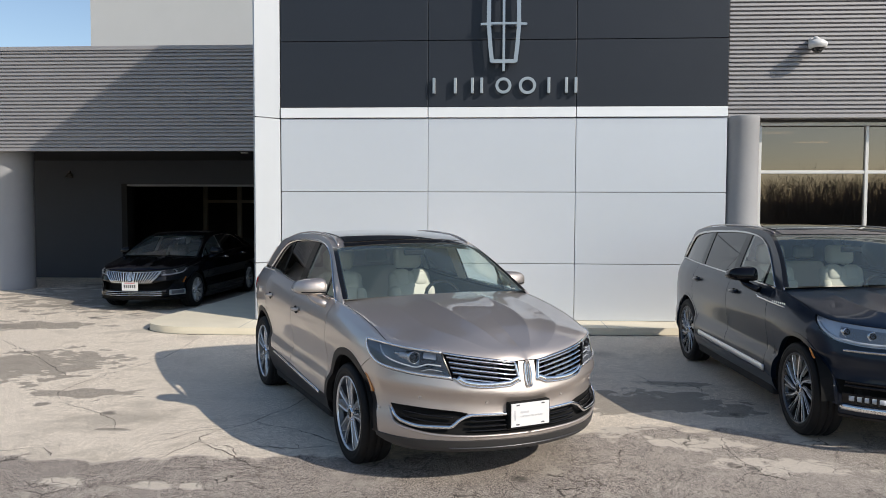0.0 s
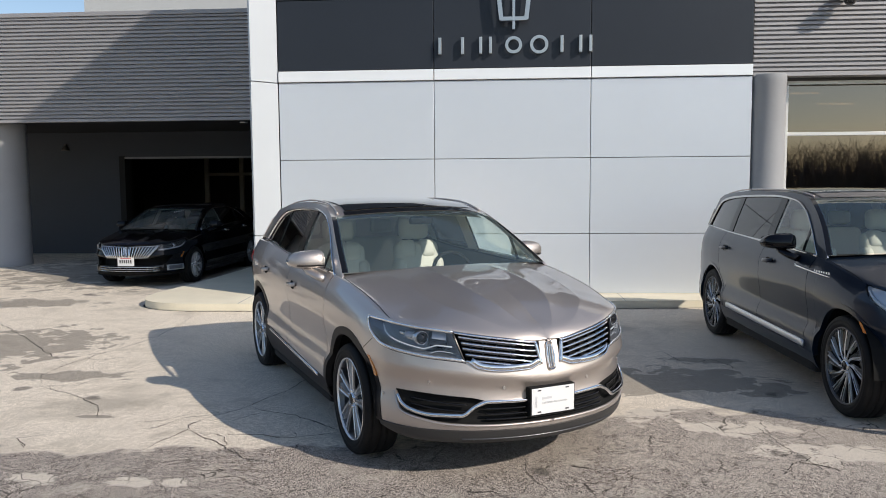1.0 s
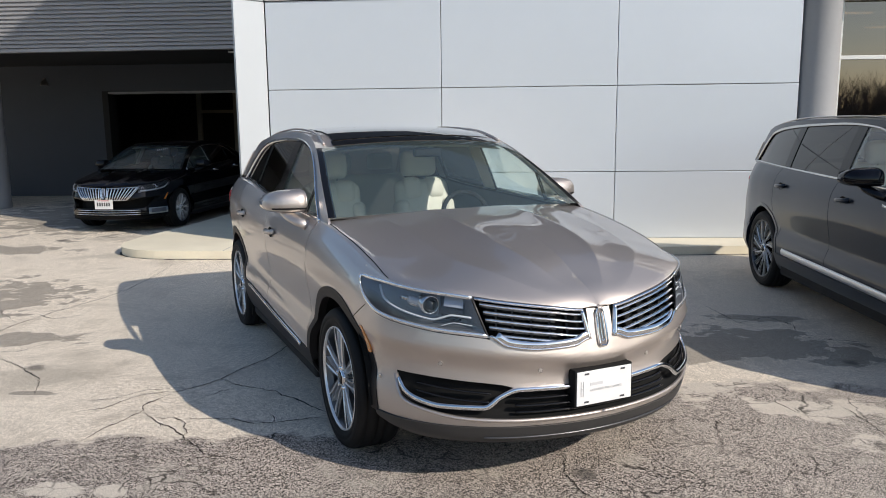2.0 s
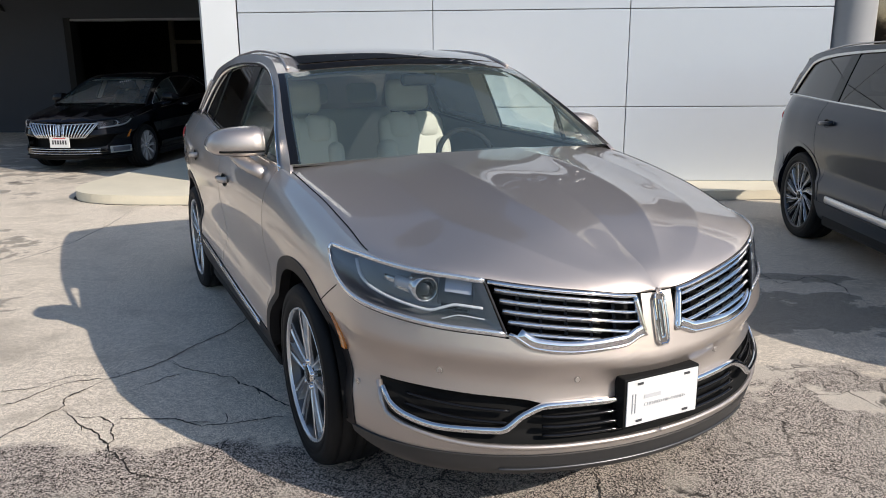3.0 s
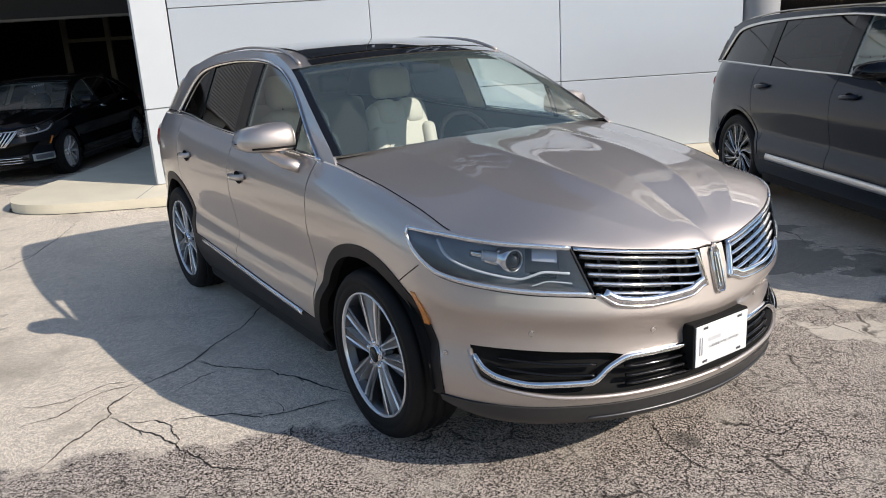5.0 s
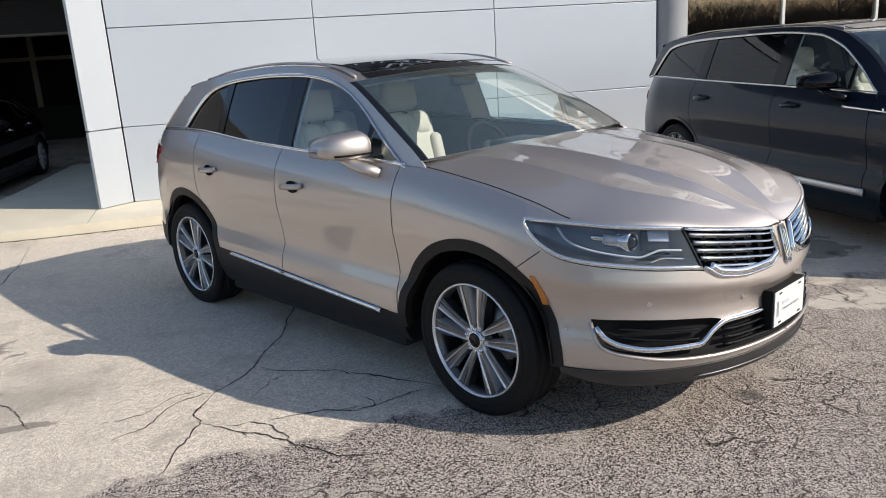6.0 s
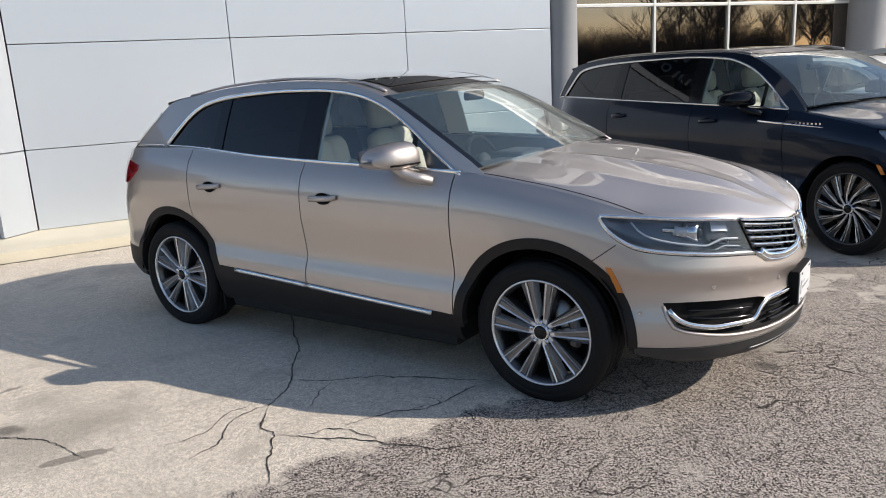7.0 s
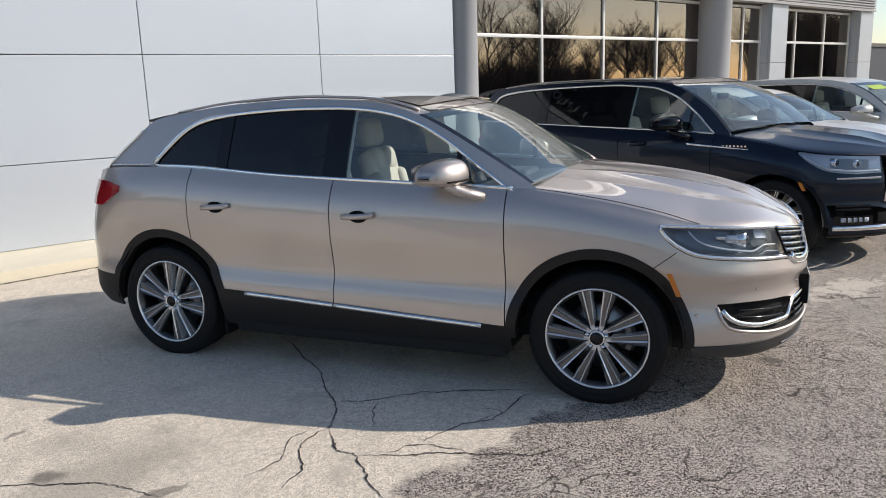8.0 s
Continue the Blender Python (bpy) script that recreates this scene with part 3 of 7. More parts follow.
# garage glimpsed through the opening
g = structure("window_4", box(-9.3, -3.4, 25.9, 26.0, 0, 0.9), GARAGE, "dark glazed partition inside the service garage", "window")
for x in (-9.3, -8.1, -6.9, -5.7, -4.5, -3.5):
    part("post", box(x - 0.07, x + 0.07, 25.88, 26.0, 0.9, 3.0), SHOWROOM, g)
part("transom", box(-9.3, -3.4, 25.87, 25.98, 2.15, 2.25), SHOWROOM, g)
d = structure("door_1", box(-3.36, -3.28, 18.2, 19.15, 0.11, 2.2, 0.01), WALL_DARK, "grey steel door beside the drive-through", "door")
part("door_handle", tube([(-3.39, 18.35, 1.05), (-3.39, 18.47, 1.05)], 0.012), STEEL, d)
lt = thing("strip_light", pose(-5.0, 22.2, 3.12), "pale fluorescent strip light in the garage ceiling", "strip light")
part("body", box(-1.1, 1.1, -0.08, 0.08, 0.02, 0.08, 0.01), WHITE_PLASTIC, lt)
part("tube", tube([(-1.05, 0, 0.0), (1.05, 0, 0.0)], 0.018), glow("dim_tube", (1, 0.9, 0.72), 1.2), lt)
sc_ = thing("wall_lamp", pose(-11.14, 20.58, 2.80), "small unlit wall lamp on the dark wall", "wall lamp")
part("shade", join(lathe([(0.10, -0.02), (0.11, 0.0), (0.06, 0.09), (0.02, 0.12)], 16)), ALU_DARK, sc_, "dark metal shade")
part("bracket", box(-0.03, 0.03, -0.02, 0.06, 0.03, 0.16, 0.005), ALU_DARK, sc_)
dl = thing("downlight", pose(-5.3, CY + 0.9, CZ0 + 0.012), "small round downlight in the canopy soffit", "downlight")
part("ring", lathe([(0.05, -0.012), (0.085, -0.010), (0.09, 0.008)], 20), ALU, dl)
part("lens", lathe([(0.0, -0.006), (0.05, -0.004)], 20), WHITE_PLASTIC, dl)

# ---- signs on the tower ----
sign = thing("emblem_sign", pose(0.69, FY, 4.87), "large brushed-metal emblem of a cross in a tapered frame", "sign")
DY = -0.13
side_l = [(-0.205, 0.95), (-0.235, 0.45), (-0.24, 0.0), (-0.215, -0.34), (-0.185, -0.60)]
for sgn in (-1, 1):
    part("frame_bar", tube([(-sgn * x, DY, z) for x, z in side_l], 0.045, 0.05, 4, up=(0, -1, 0)), STEEL, sign)
for z, w in ((0.93, 0.215), (-0.585, 0.20)):
    part("frame_bar", tube([(-w, DY, z), (w, DY, z)], 0.04, 0.046, 4, up=(0, -1, 0)), STEEL, sign)
part("cross_bar", tube([(0, DY, 1.05), (0, DY, 0.02), (0, DY, -0.60), (0, DY, -0.74)], 0.028, 0.041, 4, up=(0, -1, 0)), STEEL, sign)
part("cross_bar", tube([(-0.37, DY, 0.0), (-0.2, DY, 0.012), (0.2, DY, 0.012), (0.37, DY, 0.0)], 0.037, 0.026, 4), STEEL, sign)
for x, z in ((0, 0.5), (0, -0.45), (-0.2, 0.0), (0.2, 0.0)):
    part("stud", tube([(x, DY, z), (x, 0, z)], 0.02), STEEL, sign)
# the maker's name as plain raised bars and rings, without lettering
for x, w, kind_ in ((-0.43, 0.045, "bar"), (-0.085, 0.045, "bar"), (0.265, 0.19, "pair"), (0.69, 0.105, "ring"), (1.075, 0.115, "ring"), (1.415, 0.045, "bar"), (1.77, 0.19, "pair")):
    s = thing("sign_block", pose(x, FY, 3.915), "raised brushed-metal sign block without lettering", "sign", "sign blocks")
    if kind_ == "ring":
        ring = [(w * math.cos(a), -0.055, w * math.sin(a)) for a in np.linspace(0, 2 * math.pi, 28, endpoint=False)]
        part("block", tube(ring, 0.032, 0.022, 4, True, up=(0, 1, 0)), STEEL, s)
    else:
        for dx in ((0.0,) if kind_ == "bar" else (-0.075, 0.075)):
            part("block", box(dx - 0.023, dx + 0.023, -0.085, -0.02, -0.125, 0.125, 0.004), STEEL, s)
    for dx in ((0.0,) if kind_ == "bar" else (-0.075, 0.075) if kind_ == "pair" else (-w, w)):
        part("stud", tube([(dx, -0.04, 0), (dx, 0.002, 0)], 0.012), STEEL, s)

# ---- camera dome on the ribbed fascia ----
dome = thing("security_camera", pose(5.53, 12.47, 4.53), "white dome security camera on a wall bracket", "security camera")
part("bracket", box(-0.05, 0.05, -0.10, 0.0, -0.06, 0.09, 0.015), WHITE_PLASTIC, dome)
part("arm", tube([(0, -0.08, 0.05), (0, -0.18, 0.07), (0, -0.25, 0.03)], 0.035, 0.03, 10), WHITE_PLASTIC, dome, "", True)
hous = lathe([(0.04, 0.04), (0.09, 0.02), (0.135, -0.02), (0.14, -0.055), (0.13, -0.065), (0.125, -0.09), (0.10, -0.10)], 28)
part("housing", ([(v[0], v[1] - 0.25, v[2]) for v in hous[0]], hous[1]), WHITE_PLASTIC, dome, "", True)
bub = lathe([(0.085, -0.10), (0.082, -0.125), (0.06, -0.155), (0.03, -0.172), (0.0, -0.176)], 24)
part("dome", ([(v[0], v[1] - 0.25, v[2]) for v in bub[0]], bub[1]), DARK_DOME, dome, "smoked dome", True)

# ---- cars: curves and shells ----
def spl(pts):
    """A smooth curve through (x, y) pairs that never overshoots them."""
    xs, ys = (np.array(v, float) for v in zip(*sorted(pts)))
    h, dlt = np.diff(xs), np.diff(ys) / np.diff(xs)
    m = np.zeros(len(xs))
    for i in range(1, len(xs) - 1):
        if dlt[i - 1] * dlt[i] > 0:
            w1, w2 = 2 * h[i] + h[i - 1], h[i] + 2 * h[i - 1]
            m[i] = (w1 + w2) / (w1 / dlt[i - 1] + w2 / dlt[i])
    m[0], m[-1] = dlt[0], dlt[-1]

    def f(x):
        x = np.clip(np.asarray(x, float), xs[0], xs[-1])
        i = np.clip(np.searchsorted(xs, x) - 1, 0, len(h) - 1)
        u = (x - xs[i]) / h[i]
        return (ys[i] * (1 + 2 * u) * (1 - u) ** 2 + m[i] * h[i] * u * (1 - u) ** 2 + ys[i + 1] * u * u * (3 - 2 * u) + m[i + 1] * h[i] * u * u * (u - 1))
    return f


def smooth(x, a, b):
    u = np.clip((np.asarray(x, float) - a) / (b - a), 0, 1)
    return u * u * (3 - 2 * u)


class Shell:
    """The lower body of a car as a skirt round a plan outline: s runs from the nose's middle to the tail's middle, z up."""

    def __init__(self, plan, top, side, front, rear, z0, front_x, rear_x):
        c = np.array(plan, float)
        c = np.vstack([[c[1, 0], -c[1, 1]], c, [c[-2, 0], -c[-2, 1]]])
        out = []
        for i in range(1, len(c) - 2):
            p0, p1, p2, p3 = c[i - 1:i + 3]
            d1, d2, d3 = (max(np.linalg.norm(b - a) ** 0.5, 1e-3) for a, b in ((p0, p1), (p1, p2), (p2, p3)))
            m1 = (p1 - p0) / d1 - (p2 - p0) / (d1 + d2) + (p2 - p1) / d2
            m2 = (p2 - p1) / d2 - (p3 - p1) / (d2 + d3) + (p3 - p2) / d3
            m1, m2 = m1 * d2, m2 * d2
            for u in np.linspace(0, 1, 60, endpoint=False):
                out.append(p1 * (1 + 2 * u) * (1 - u) ** 2 + m1 * u * (1 - u) ** 2 + p2 * u * u * (3 - 2 * u) + m2 * u * u * (u - 1))
        out.append(c[-2])
        P = np.array(out)
        self.S = np.concatenate([[0], np.cumsum(np.linalg.norm(np.diff(P, axis=0), axis=1))])
        self.P = P
        t = np.gradient(P, self.S, axis=0)
        k = np.ones(25) / 25
        n = np.stack([t[:, 1], -t[:, 0]], 1)
        pad = np.vstack([np.repeat(n[:1], 12, 0), n, np.repeat(n[-1:], 12, 0)])
        n = np.stack([np.convolve(pad[:, j], k, "valid") for j in (0, 1)], 1)
        self.N = n / np.linalg.norm(n, axis=1)[:, None]
        self.z0, self.fx, self.rx = z0, front_x, rear_x
        self.side, self.front, self.rear = spl(side), spl(front), spl(rear)
        self.top = spl([(self.at(**{k: a}), z) for k, a, z in top])
        self.end = self.S[-1]

    def at(self, x=None, y=None):
        if x is not None:
            return float(np.interp(-x, -self.P[:, 0], self.S))
        half = self.P[:, 1].argmax()
        return float(np.interp(y, self.P[:half, 1], self.S[:half]))

    def x_of(self, s):
        return np.interp(s, self.S, self.P[:, 0])

    def pt(self, s, z, off=0.0):
        s, z = np.broadcast_arrays(np.asarray(s, float), np.asarray(z, float))
        p = np.stack([np.interp(s, self.S, self.P[:, j]) for j in (0, 1)], -1)
        n = np.stack([np.interp(s, self.S, self.N[:, j]) for j in (0, 1)], -1)
        x = p[..., 0]
        zn = np.clip((z - self.z0) / (self.top(s) - self.z0), 0, 1.1)
        wf, wr = smooth(x, *self.fx), smooth(-x, *self.rx)
        d = wf * self.front(zn) + wr * self.rear(zn) + (1 - wf - wr) * self.side(zn)
        q = p - n * (d - off)[..., None] if np.ndim(off) else p - n * (d - off)[..., None]
        return np.concatenate([q, z[..., None]], -1)


def region(sh, s0, s1, zl, zu, nu=24, nv=14, off=0.0, ss=None):
    """Points of a patch of the skirt between two ends (numbers, or functions of height 0..1) and two edges (functions of s)."""
    f0, f1 = (a if callable(a) else (lambda v, a=a: a + 0 * v) for a in (s0, s1))
    g0, g1 = (a if callable(a) else (lambda s, a=a: a + 0 * s) for a in (zl, zu))
    u = (np.linspace(0, 1, nu + 1) if ss is None else ss)[:, None]
    v = np.linspace(0, 1, nv + 1)[None, :]
    s = f0(v) * (1 - u) + f1(v) * u
    z = g0(s) * (1 - v) + g1(s) * v
    return sh.pt(s, z, off)


def sheet(pts, hem=0.0, mirror=False, closed_u=False):
    """Faces over a grid of points; hem turns the border inwards, so that the sheet has an edge."""
    p = np.array(pts, float)
    if mirror:
        p[..., 1] *= -1
    a, b = p.shape[:2]
    verts = [tuple(q) for q in p.reshape(-1, 3)]
    faces = []
    for i in range(a - 1):
        for j in range(b - 1):
            q = (i * b + j, (i + 1) * b + j, (i + 1) * b + j + 1, i * b + j + 1)
            faces.append(q[::-1] if mirror else q)
    if hem:
        du, dv = np.gradient(p, axis=0), np.gradient(p, axis=1)
        n = np.cross(du, dv)
        n /= np.maximum(np.linalg.norm(n, axis=-1, keepdims=True), 1e-9)
        if mirror:
            n = -n
        ring = [(i, 0) for i in range(a)] + [(a - 1, j) for j in range(1, b)] + [(i, b - 1) for i in range(a - 2, -1, -1)] + [(0, j) for j in range(b - 2, 0, -1)]
        o, k = len(verts), len(ring)
        verts += [tuple(p[i, j]) for i, j in ring] + [tuple(p[i, j] - n[i, j] * hem) for i, j in ring]
        for m in range(k):
            e = (m + 1) % k
            q = (o + m, o + e, o + k + e, o + k + m)
            faces.append(q if mirror else q[::-1])
    return verts, faces


def paint(name, color, rough=0.28, metal=0.75, flake=0.06, coat=1.0, ior=1.75):
    m = surface(name, color, rough, metal, coat=coat, grain=flake, scale=900, coat_rough=0.012, spec=0.2)
    m.node_tree.nodes["Principled BSDF"].inputs["Coat IOR"].default_value = ior
    return m


CHAMPAGNE = paint("champagne_metallic_paint", (0.580, 0.518, 0.475), 0.50, 0.94, 0.10, 1.0, 1.75)
NAVY = paint("dark_navy_metallic_paint", (0.006, 0.014, 0.030), 0.30, 0.35, 0.04, 0.58, 1.42)
BLACK_PAINT = surface("black_paint", (0.003, 0.003, 0.005), 0.10, coat=0.12, spec=0.28)
SILVER_PAINT = paint("silver_paint", (0.74, 0.73, 0.70), 0.42, 0.3, 0.06, 0.5, 1.5)
GREY_PAINT = paint("warm_grey_paint", (0.66, 0.65, 0.61), 0.42, 0.3, 0.06, 0.5, 1.5)
CHROME = surface("chrome", (0.86, 0.87, 0.88), 0.06, 1.0)
SATIN = surface("satin_chrome", (0.66, 0.66, 0.65), 0.22, 1.0)
CLADDING = surface("dark_cladding_plastic", (0.019, 0.016, 0.0155), 0.5, grain=0.1, scale=200, spec=0.3)
PALE_TRIM = surface("pale_satin_trim", (0.80, 0.82, 0.85), 0.20, 0.85)
GREY_LIP = surface("grey_lower_lip", (0.034, 0.033, 0.033), 0.45)
GLOSS_BLACK = surface("gloss_black", (0.006, 0.006, 0.007), 0.10, spec=0.4)
MATT_BLACK = surface("matt_black", (0.007, 0.007, 0.007), 0.75, spec=0.2)
UNDER = surface("underbody", (0.012, 0.012, 0.012), 0.9)
RUBBER = surface("tyre_rubber", (0.0095, 0.0095, 0.010), 0.65, spec=0.25, grain=0.2, scale=80, bump=0.1)
ALLOY = surface("polished_alloy", (0.90, 0.90, 0.90), 0.24, 0.62)
ALLOY_GREY = surface("painted_alloy_flank", (0.12, 0.12, 0.124), 0.35, 0.8)
ALLOY_MID = surface("painted_alloy_trough", (0.19, 0.19, 0.195), 0.28, 0.8)
HOUSING_PALE = surface("pale_lamp_housing", (0.50, 0.52, 0.56), 0.25, 0.4)
ALLOY_DARK = surface("painted_alloy_pocket", (0.13, 0.13, 0.135), 0.35, 0.8)
BLACK_ALLOY = surface("black_alloy", (0.012, 0.012, 0.012), 0.2, coat=0.6)
BLADE_GREY = surface("satin_grille_blade", (0.12, 0.12, 0.125), 0.35, 0.8)
EMBLEM_GREY = surface("emblem_inset", (0.16, 0.145, 0.14), 0.3, 0.6)
DISC = surface("brake_disc", (0.35, 0.34, 0.33), 0.35, 1.0)
CLEAR = glass("windscreen_glass", (0.87, 0.97, 0.95), base=0.11, haze_mix=0.036)
PRIVACY = glass("privacy_glass", (0.035, 0.038, 0.042), base=0.05)
LENS = glass("lamp_lens", (0.90, 0.92, 0.94), base=0.05)
ROOF_GLASS = surface("roof_glass", (0.004, 0.004, 0.005), 0.03, coat=1.0)
HOUSING_DARK = surface("dark_lamp_housing", (0.035, 0.037, 0.042), 0.3, 0.4)
HOUSING = surface("lamp_housing", (0.16, 0.17, 0.19), 0.28, 0.55)
REFLECTOR = surface("lamp_reflector", (0.75, 0.76, 0.78), 0.12, 1.0)
LIGHT_GUIDE = surface("light_guide", (0.55, 0.58, 0.62), 0.25)
AMBER = surface("amber_marker", (0.62, 0.20, 0.025), 0.15, coat=0.6)
RED_LENS = surface("red_tail_lens", (0.42, 0.012, 0.018), 0.1, coat=1.0)
LEATHER = surface("cream_leather", (0.66, 0.62, 0.54), 0.55, grain=0.05, scale=60, bump=0.1)
LEATHER_DARK = surface("dark_cabin_trim", (0.032, 0.037, 0.042), 0.6, grain=0.1, scale=50)
HEADLINER = surface("headliner", (0.50, 0.48, 0.44), 0.9)
PLATE_WHITE = surface("plate_white", (0.74, 0.74, 0.73), 0.45)
PRINT_GREY = surface("print_grey", (0.56, 0.56, 0.57), 0.6)
PRINT_DARK = surface("print_dark", (0.06, 0.06, 0.065), 0.6)
MIRROR = surface("mirror_glass", (0.85, 0.86, 0.87), 0.02, 1.0)


# ---- wheels ----
def ring_arc(r, y, a0, a1, n):
    return [(r * math.cos(a), y, r * math.sin(a)) for a in np.linspace(a0, a1, n)]


def wheel(parent, x, y, axle, R, rim, width, style, sgn, turn=0.0):
    """A wheel on the side sgn (-1 right, +1 left): y is its outer face; the loaded tyre is pressed a little flat where it stands. Parts: tyre, rim > spokes, cap, nuts; brake disc."""
    hub = part("wheel", lathe([(rim * 0.985, -0.02), (rim * 0.96, -0.05), (rim * 0.93, -width + 0.02), (rim, -width)], 48, "y"), ALLOY_DARK, parent, "alloy wheel", True)
    hub.matrix_basis = pose(x, y, axle, 0, 0, 0 if sgn > 0 else 180)
    w = width
    prof = [(rim * 0.985, -0.012), (rim + 0.012, 0.0), (rim + 0.035, 0.006), (rim + 0.040, 0.002), (rim + 0.044, 0.006), (R * 0.92, 0.003), (R * 0.925, 0.0), (R * 0.94, 0.001), (R * 0.975, -0.016), (R * 0.995, -0.036), (R * 0.975, -0.041), (R * 0.975, -0.048), (R, -0.052), (R, -w * 0.40), (R * 0.975, -w * 0.41), (R * 0.975, -w * 0.45), (R, -w * 0.46), (R, -w * 0.60), (R * 0.975, -w * 0.61), (R * 0.975, -w * 0.65), (R, -w * 0.66), (R, -w + 0.035), (R * 0.97, -w + 0.01), (rim + 0.02, -w)]
    part("tyre", lathe(prof, 64, "y"), RUBBER, hub, "black rubber tyre", True)
    part("rim_lip", lathe([(rim * 0.958, -0.016), (rim * 0.966, -0.004), (rim * 0.99, -0.002), (rim * 1.0, -0.012)], 64, "y"), ALLOY if style == "pairs" else ALLOY_DARK, hub, "polished rim lip", True)
    part("rim_step", lathe([(rim * 0.90, -0.050), (rim * 0.925, -0.024), (rim * 0.958, -0.016)], 64, "y"), ALLOY_GREY if style == "pairs" else BLACK_ALLOY if style == "turbine" else ALLOY_DARK, hub, "", True)
    part("brake_disc", lathe([(0.06, -0.10), (rim * 0.66, -0.10), (rim * 0.66, -0.125)], 40, "y"), DISC, hub, "steel brake disc", True)
    part("brake_caliper", tube(ring_arc(rim * 0.60, -0.085, 2.5, 3.5, 8), 0.035, 0.03, 8, up=(0, 1, 0)), ALLOY_DARK, hub)
    part("barrel", lathe([(0.02, -0.16), (rim * 0.93, -0.16)], 40, "y"), MATT_BLACK, hub)
    rs = np.linspace(0.045, rim * 0.955, 9)

    def spoke(a_in, a_out, w_in, w_out, mat, name, lean=0.0, depth=0.035, dish=0.03, straight=False):
        """One tapered spoke with a ridge from the hub to the rim."""
        verts, faces = [], []
        for i, r in enumerate(rs):
            u = i / (len(rs) - 1)
            a = a_in + (a_out - a_in) * u + lean * math.sin(math.pi * u)
            h = w_in + (w_out - w_in) * u
            yy = -0.012 - dish * (1 - u) ** 2 - 0.004
            if straight:
                q = np.array([math.cos(a_in), math.sin(a_in)]) * rs[0] * (1 - u) + np.array([math.cos(a_out), math.sin(a_out)]) * rs[-1] * u
                r, a = float(np.hypot(*q)), math.atan2(q[1], q[0])
            c, s = math.cos(a), math.sin(a)
            for k, dy in ((-1, -depth), (-0.86, 0.001), (-0.45, -0.006), (0.45, -0.006), (0.86, 0.001), (1, -depth)):
                verts.append((r * c - k * h * s, yy + dy, r * s + k * h * c))
        for i in range(len(rs) - 1):
            for k in range(5):
                o = i * 6 + k
                faces.append((o, o + 1, o + 7, o + 6))
        part(name, (verts, faces), mat, hub)
        if name == "spoke" and style == "pairs":         # painted trough between the machined edges
            inset = [tuple(Vector(verts[i * 6 + a]).lerp(Vector(verts[i * 6 + b]), t) + Vector((0, 0.0015, 0))) for i in range(1, len(rs)) for a, b, t in ((2, 1, 0.15), (2, 3, 0.5), (3, 4, 0.15))]
            part("spoke_trough", (inset, [(i * 3 + k, i * 3 + k + 1, i * 3 + k + 4, i * 3 + k + 3) for i in range(len(rs) - 2) for k in (0, 1)]), ALLOY_MID, hub, "grey painted spoke trough")

    if style == "pairs":
        for k in range(5):
            a = turn + 2 * math.pi * k / 5 + math.pi / 2
            for sg in (-1, 1):
                spoke(a + sg * 0.46, a + sg * 0.215, 0.012, 0.028, ALLOY, "spoke", 0, 0.055, 0.012, True)
                spoke(a + sg * 0.54, a + sg * 0.325, 0.011, 0.020, ALLOY_GREY, "spoke_flank", 0, 0.05, 0.03, True)
    elif style == "turbine":
        for k in range(12):
            a = turn + 2 * math.pi * k / 12
            spoke(a, a + 0.42, 0.012, 0.040, BLACK_ALLOY, "spoke", 0.10, 0.05, 0.02)
            spoke(a + 0.05, a + 0.55, 0.005, 0.019, ALLOY, "spoke_edge", 0.10, 0.02, 0.012)
    else:
        for k in range(10):
            a = turn + 2 * math.pi * k / 10
            spoke(a, a, 0.016, 0.026, ALLOY, "spoke", 0, 0.04, 0.02)
    part("hub_cap", lathe([(0.0, -0.012), (0.030, -0.012), (0.036, -0.018), (0.038, -0.035), (0.075, -0.045), (0.078, -0.10)], 24, "y"), GLOSS_BLACK if style != "plain" else ALLOY, hub, "wheel centre cap", True)
    part("cap_ring", lathe([(0.036, -0.016), (0.041, -0.014), (0.044, -0.03)], 24, "y"), CHROME, hub, "", True)
    for k in range(5):
        a = turn + 2 * math.pi * k / 5 + math.pi / 2
        nut = lathe([(0.0, -0.012), (0.008, -0.013), (0.011, -0.018), (0.011, -0.045)], 10, "y")
        part("lug_nut", ([(v[0] + 0.056 * math.cos(a), v[1], v[2] + 0.056 * math.sin(a)) for v in nut[0]], nut[1]), CHROME, hub, "", True)
    return hub


# ---- seats and cabin ----
def cushion(x0, x1, y0, y1, z0, z1, tilt=0.0, bevel=0.05):
    bm = box(x0, x1, y0, y1, z0, z1, min(bevel, 0.45 * min(x1 - x0, y1 - y0, z1 - z0)), 4)
    if tilt:
        bmesh.ops.rotate(bm, cent=((x0 + x1) / 2, (y0 + y1) / 2, z0), matrix=Matrix.Rotation(radians(tilt), 3, "Y"), verts=bm.verts)
    return bm


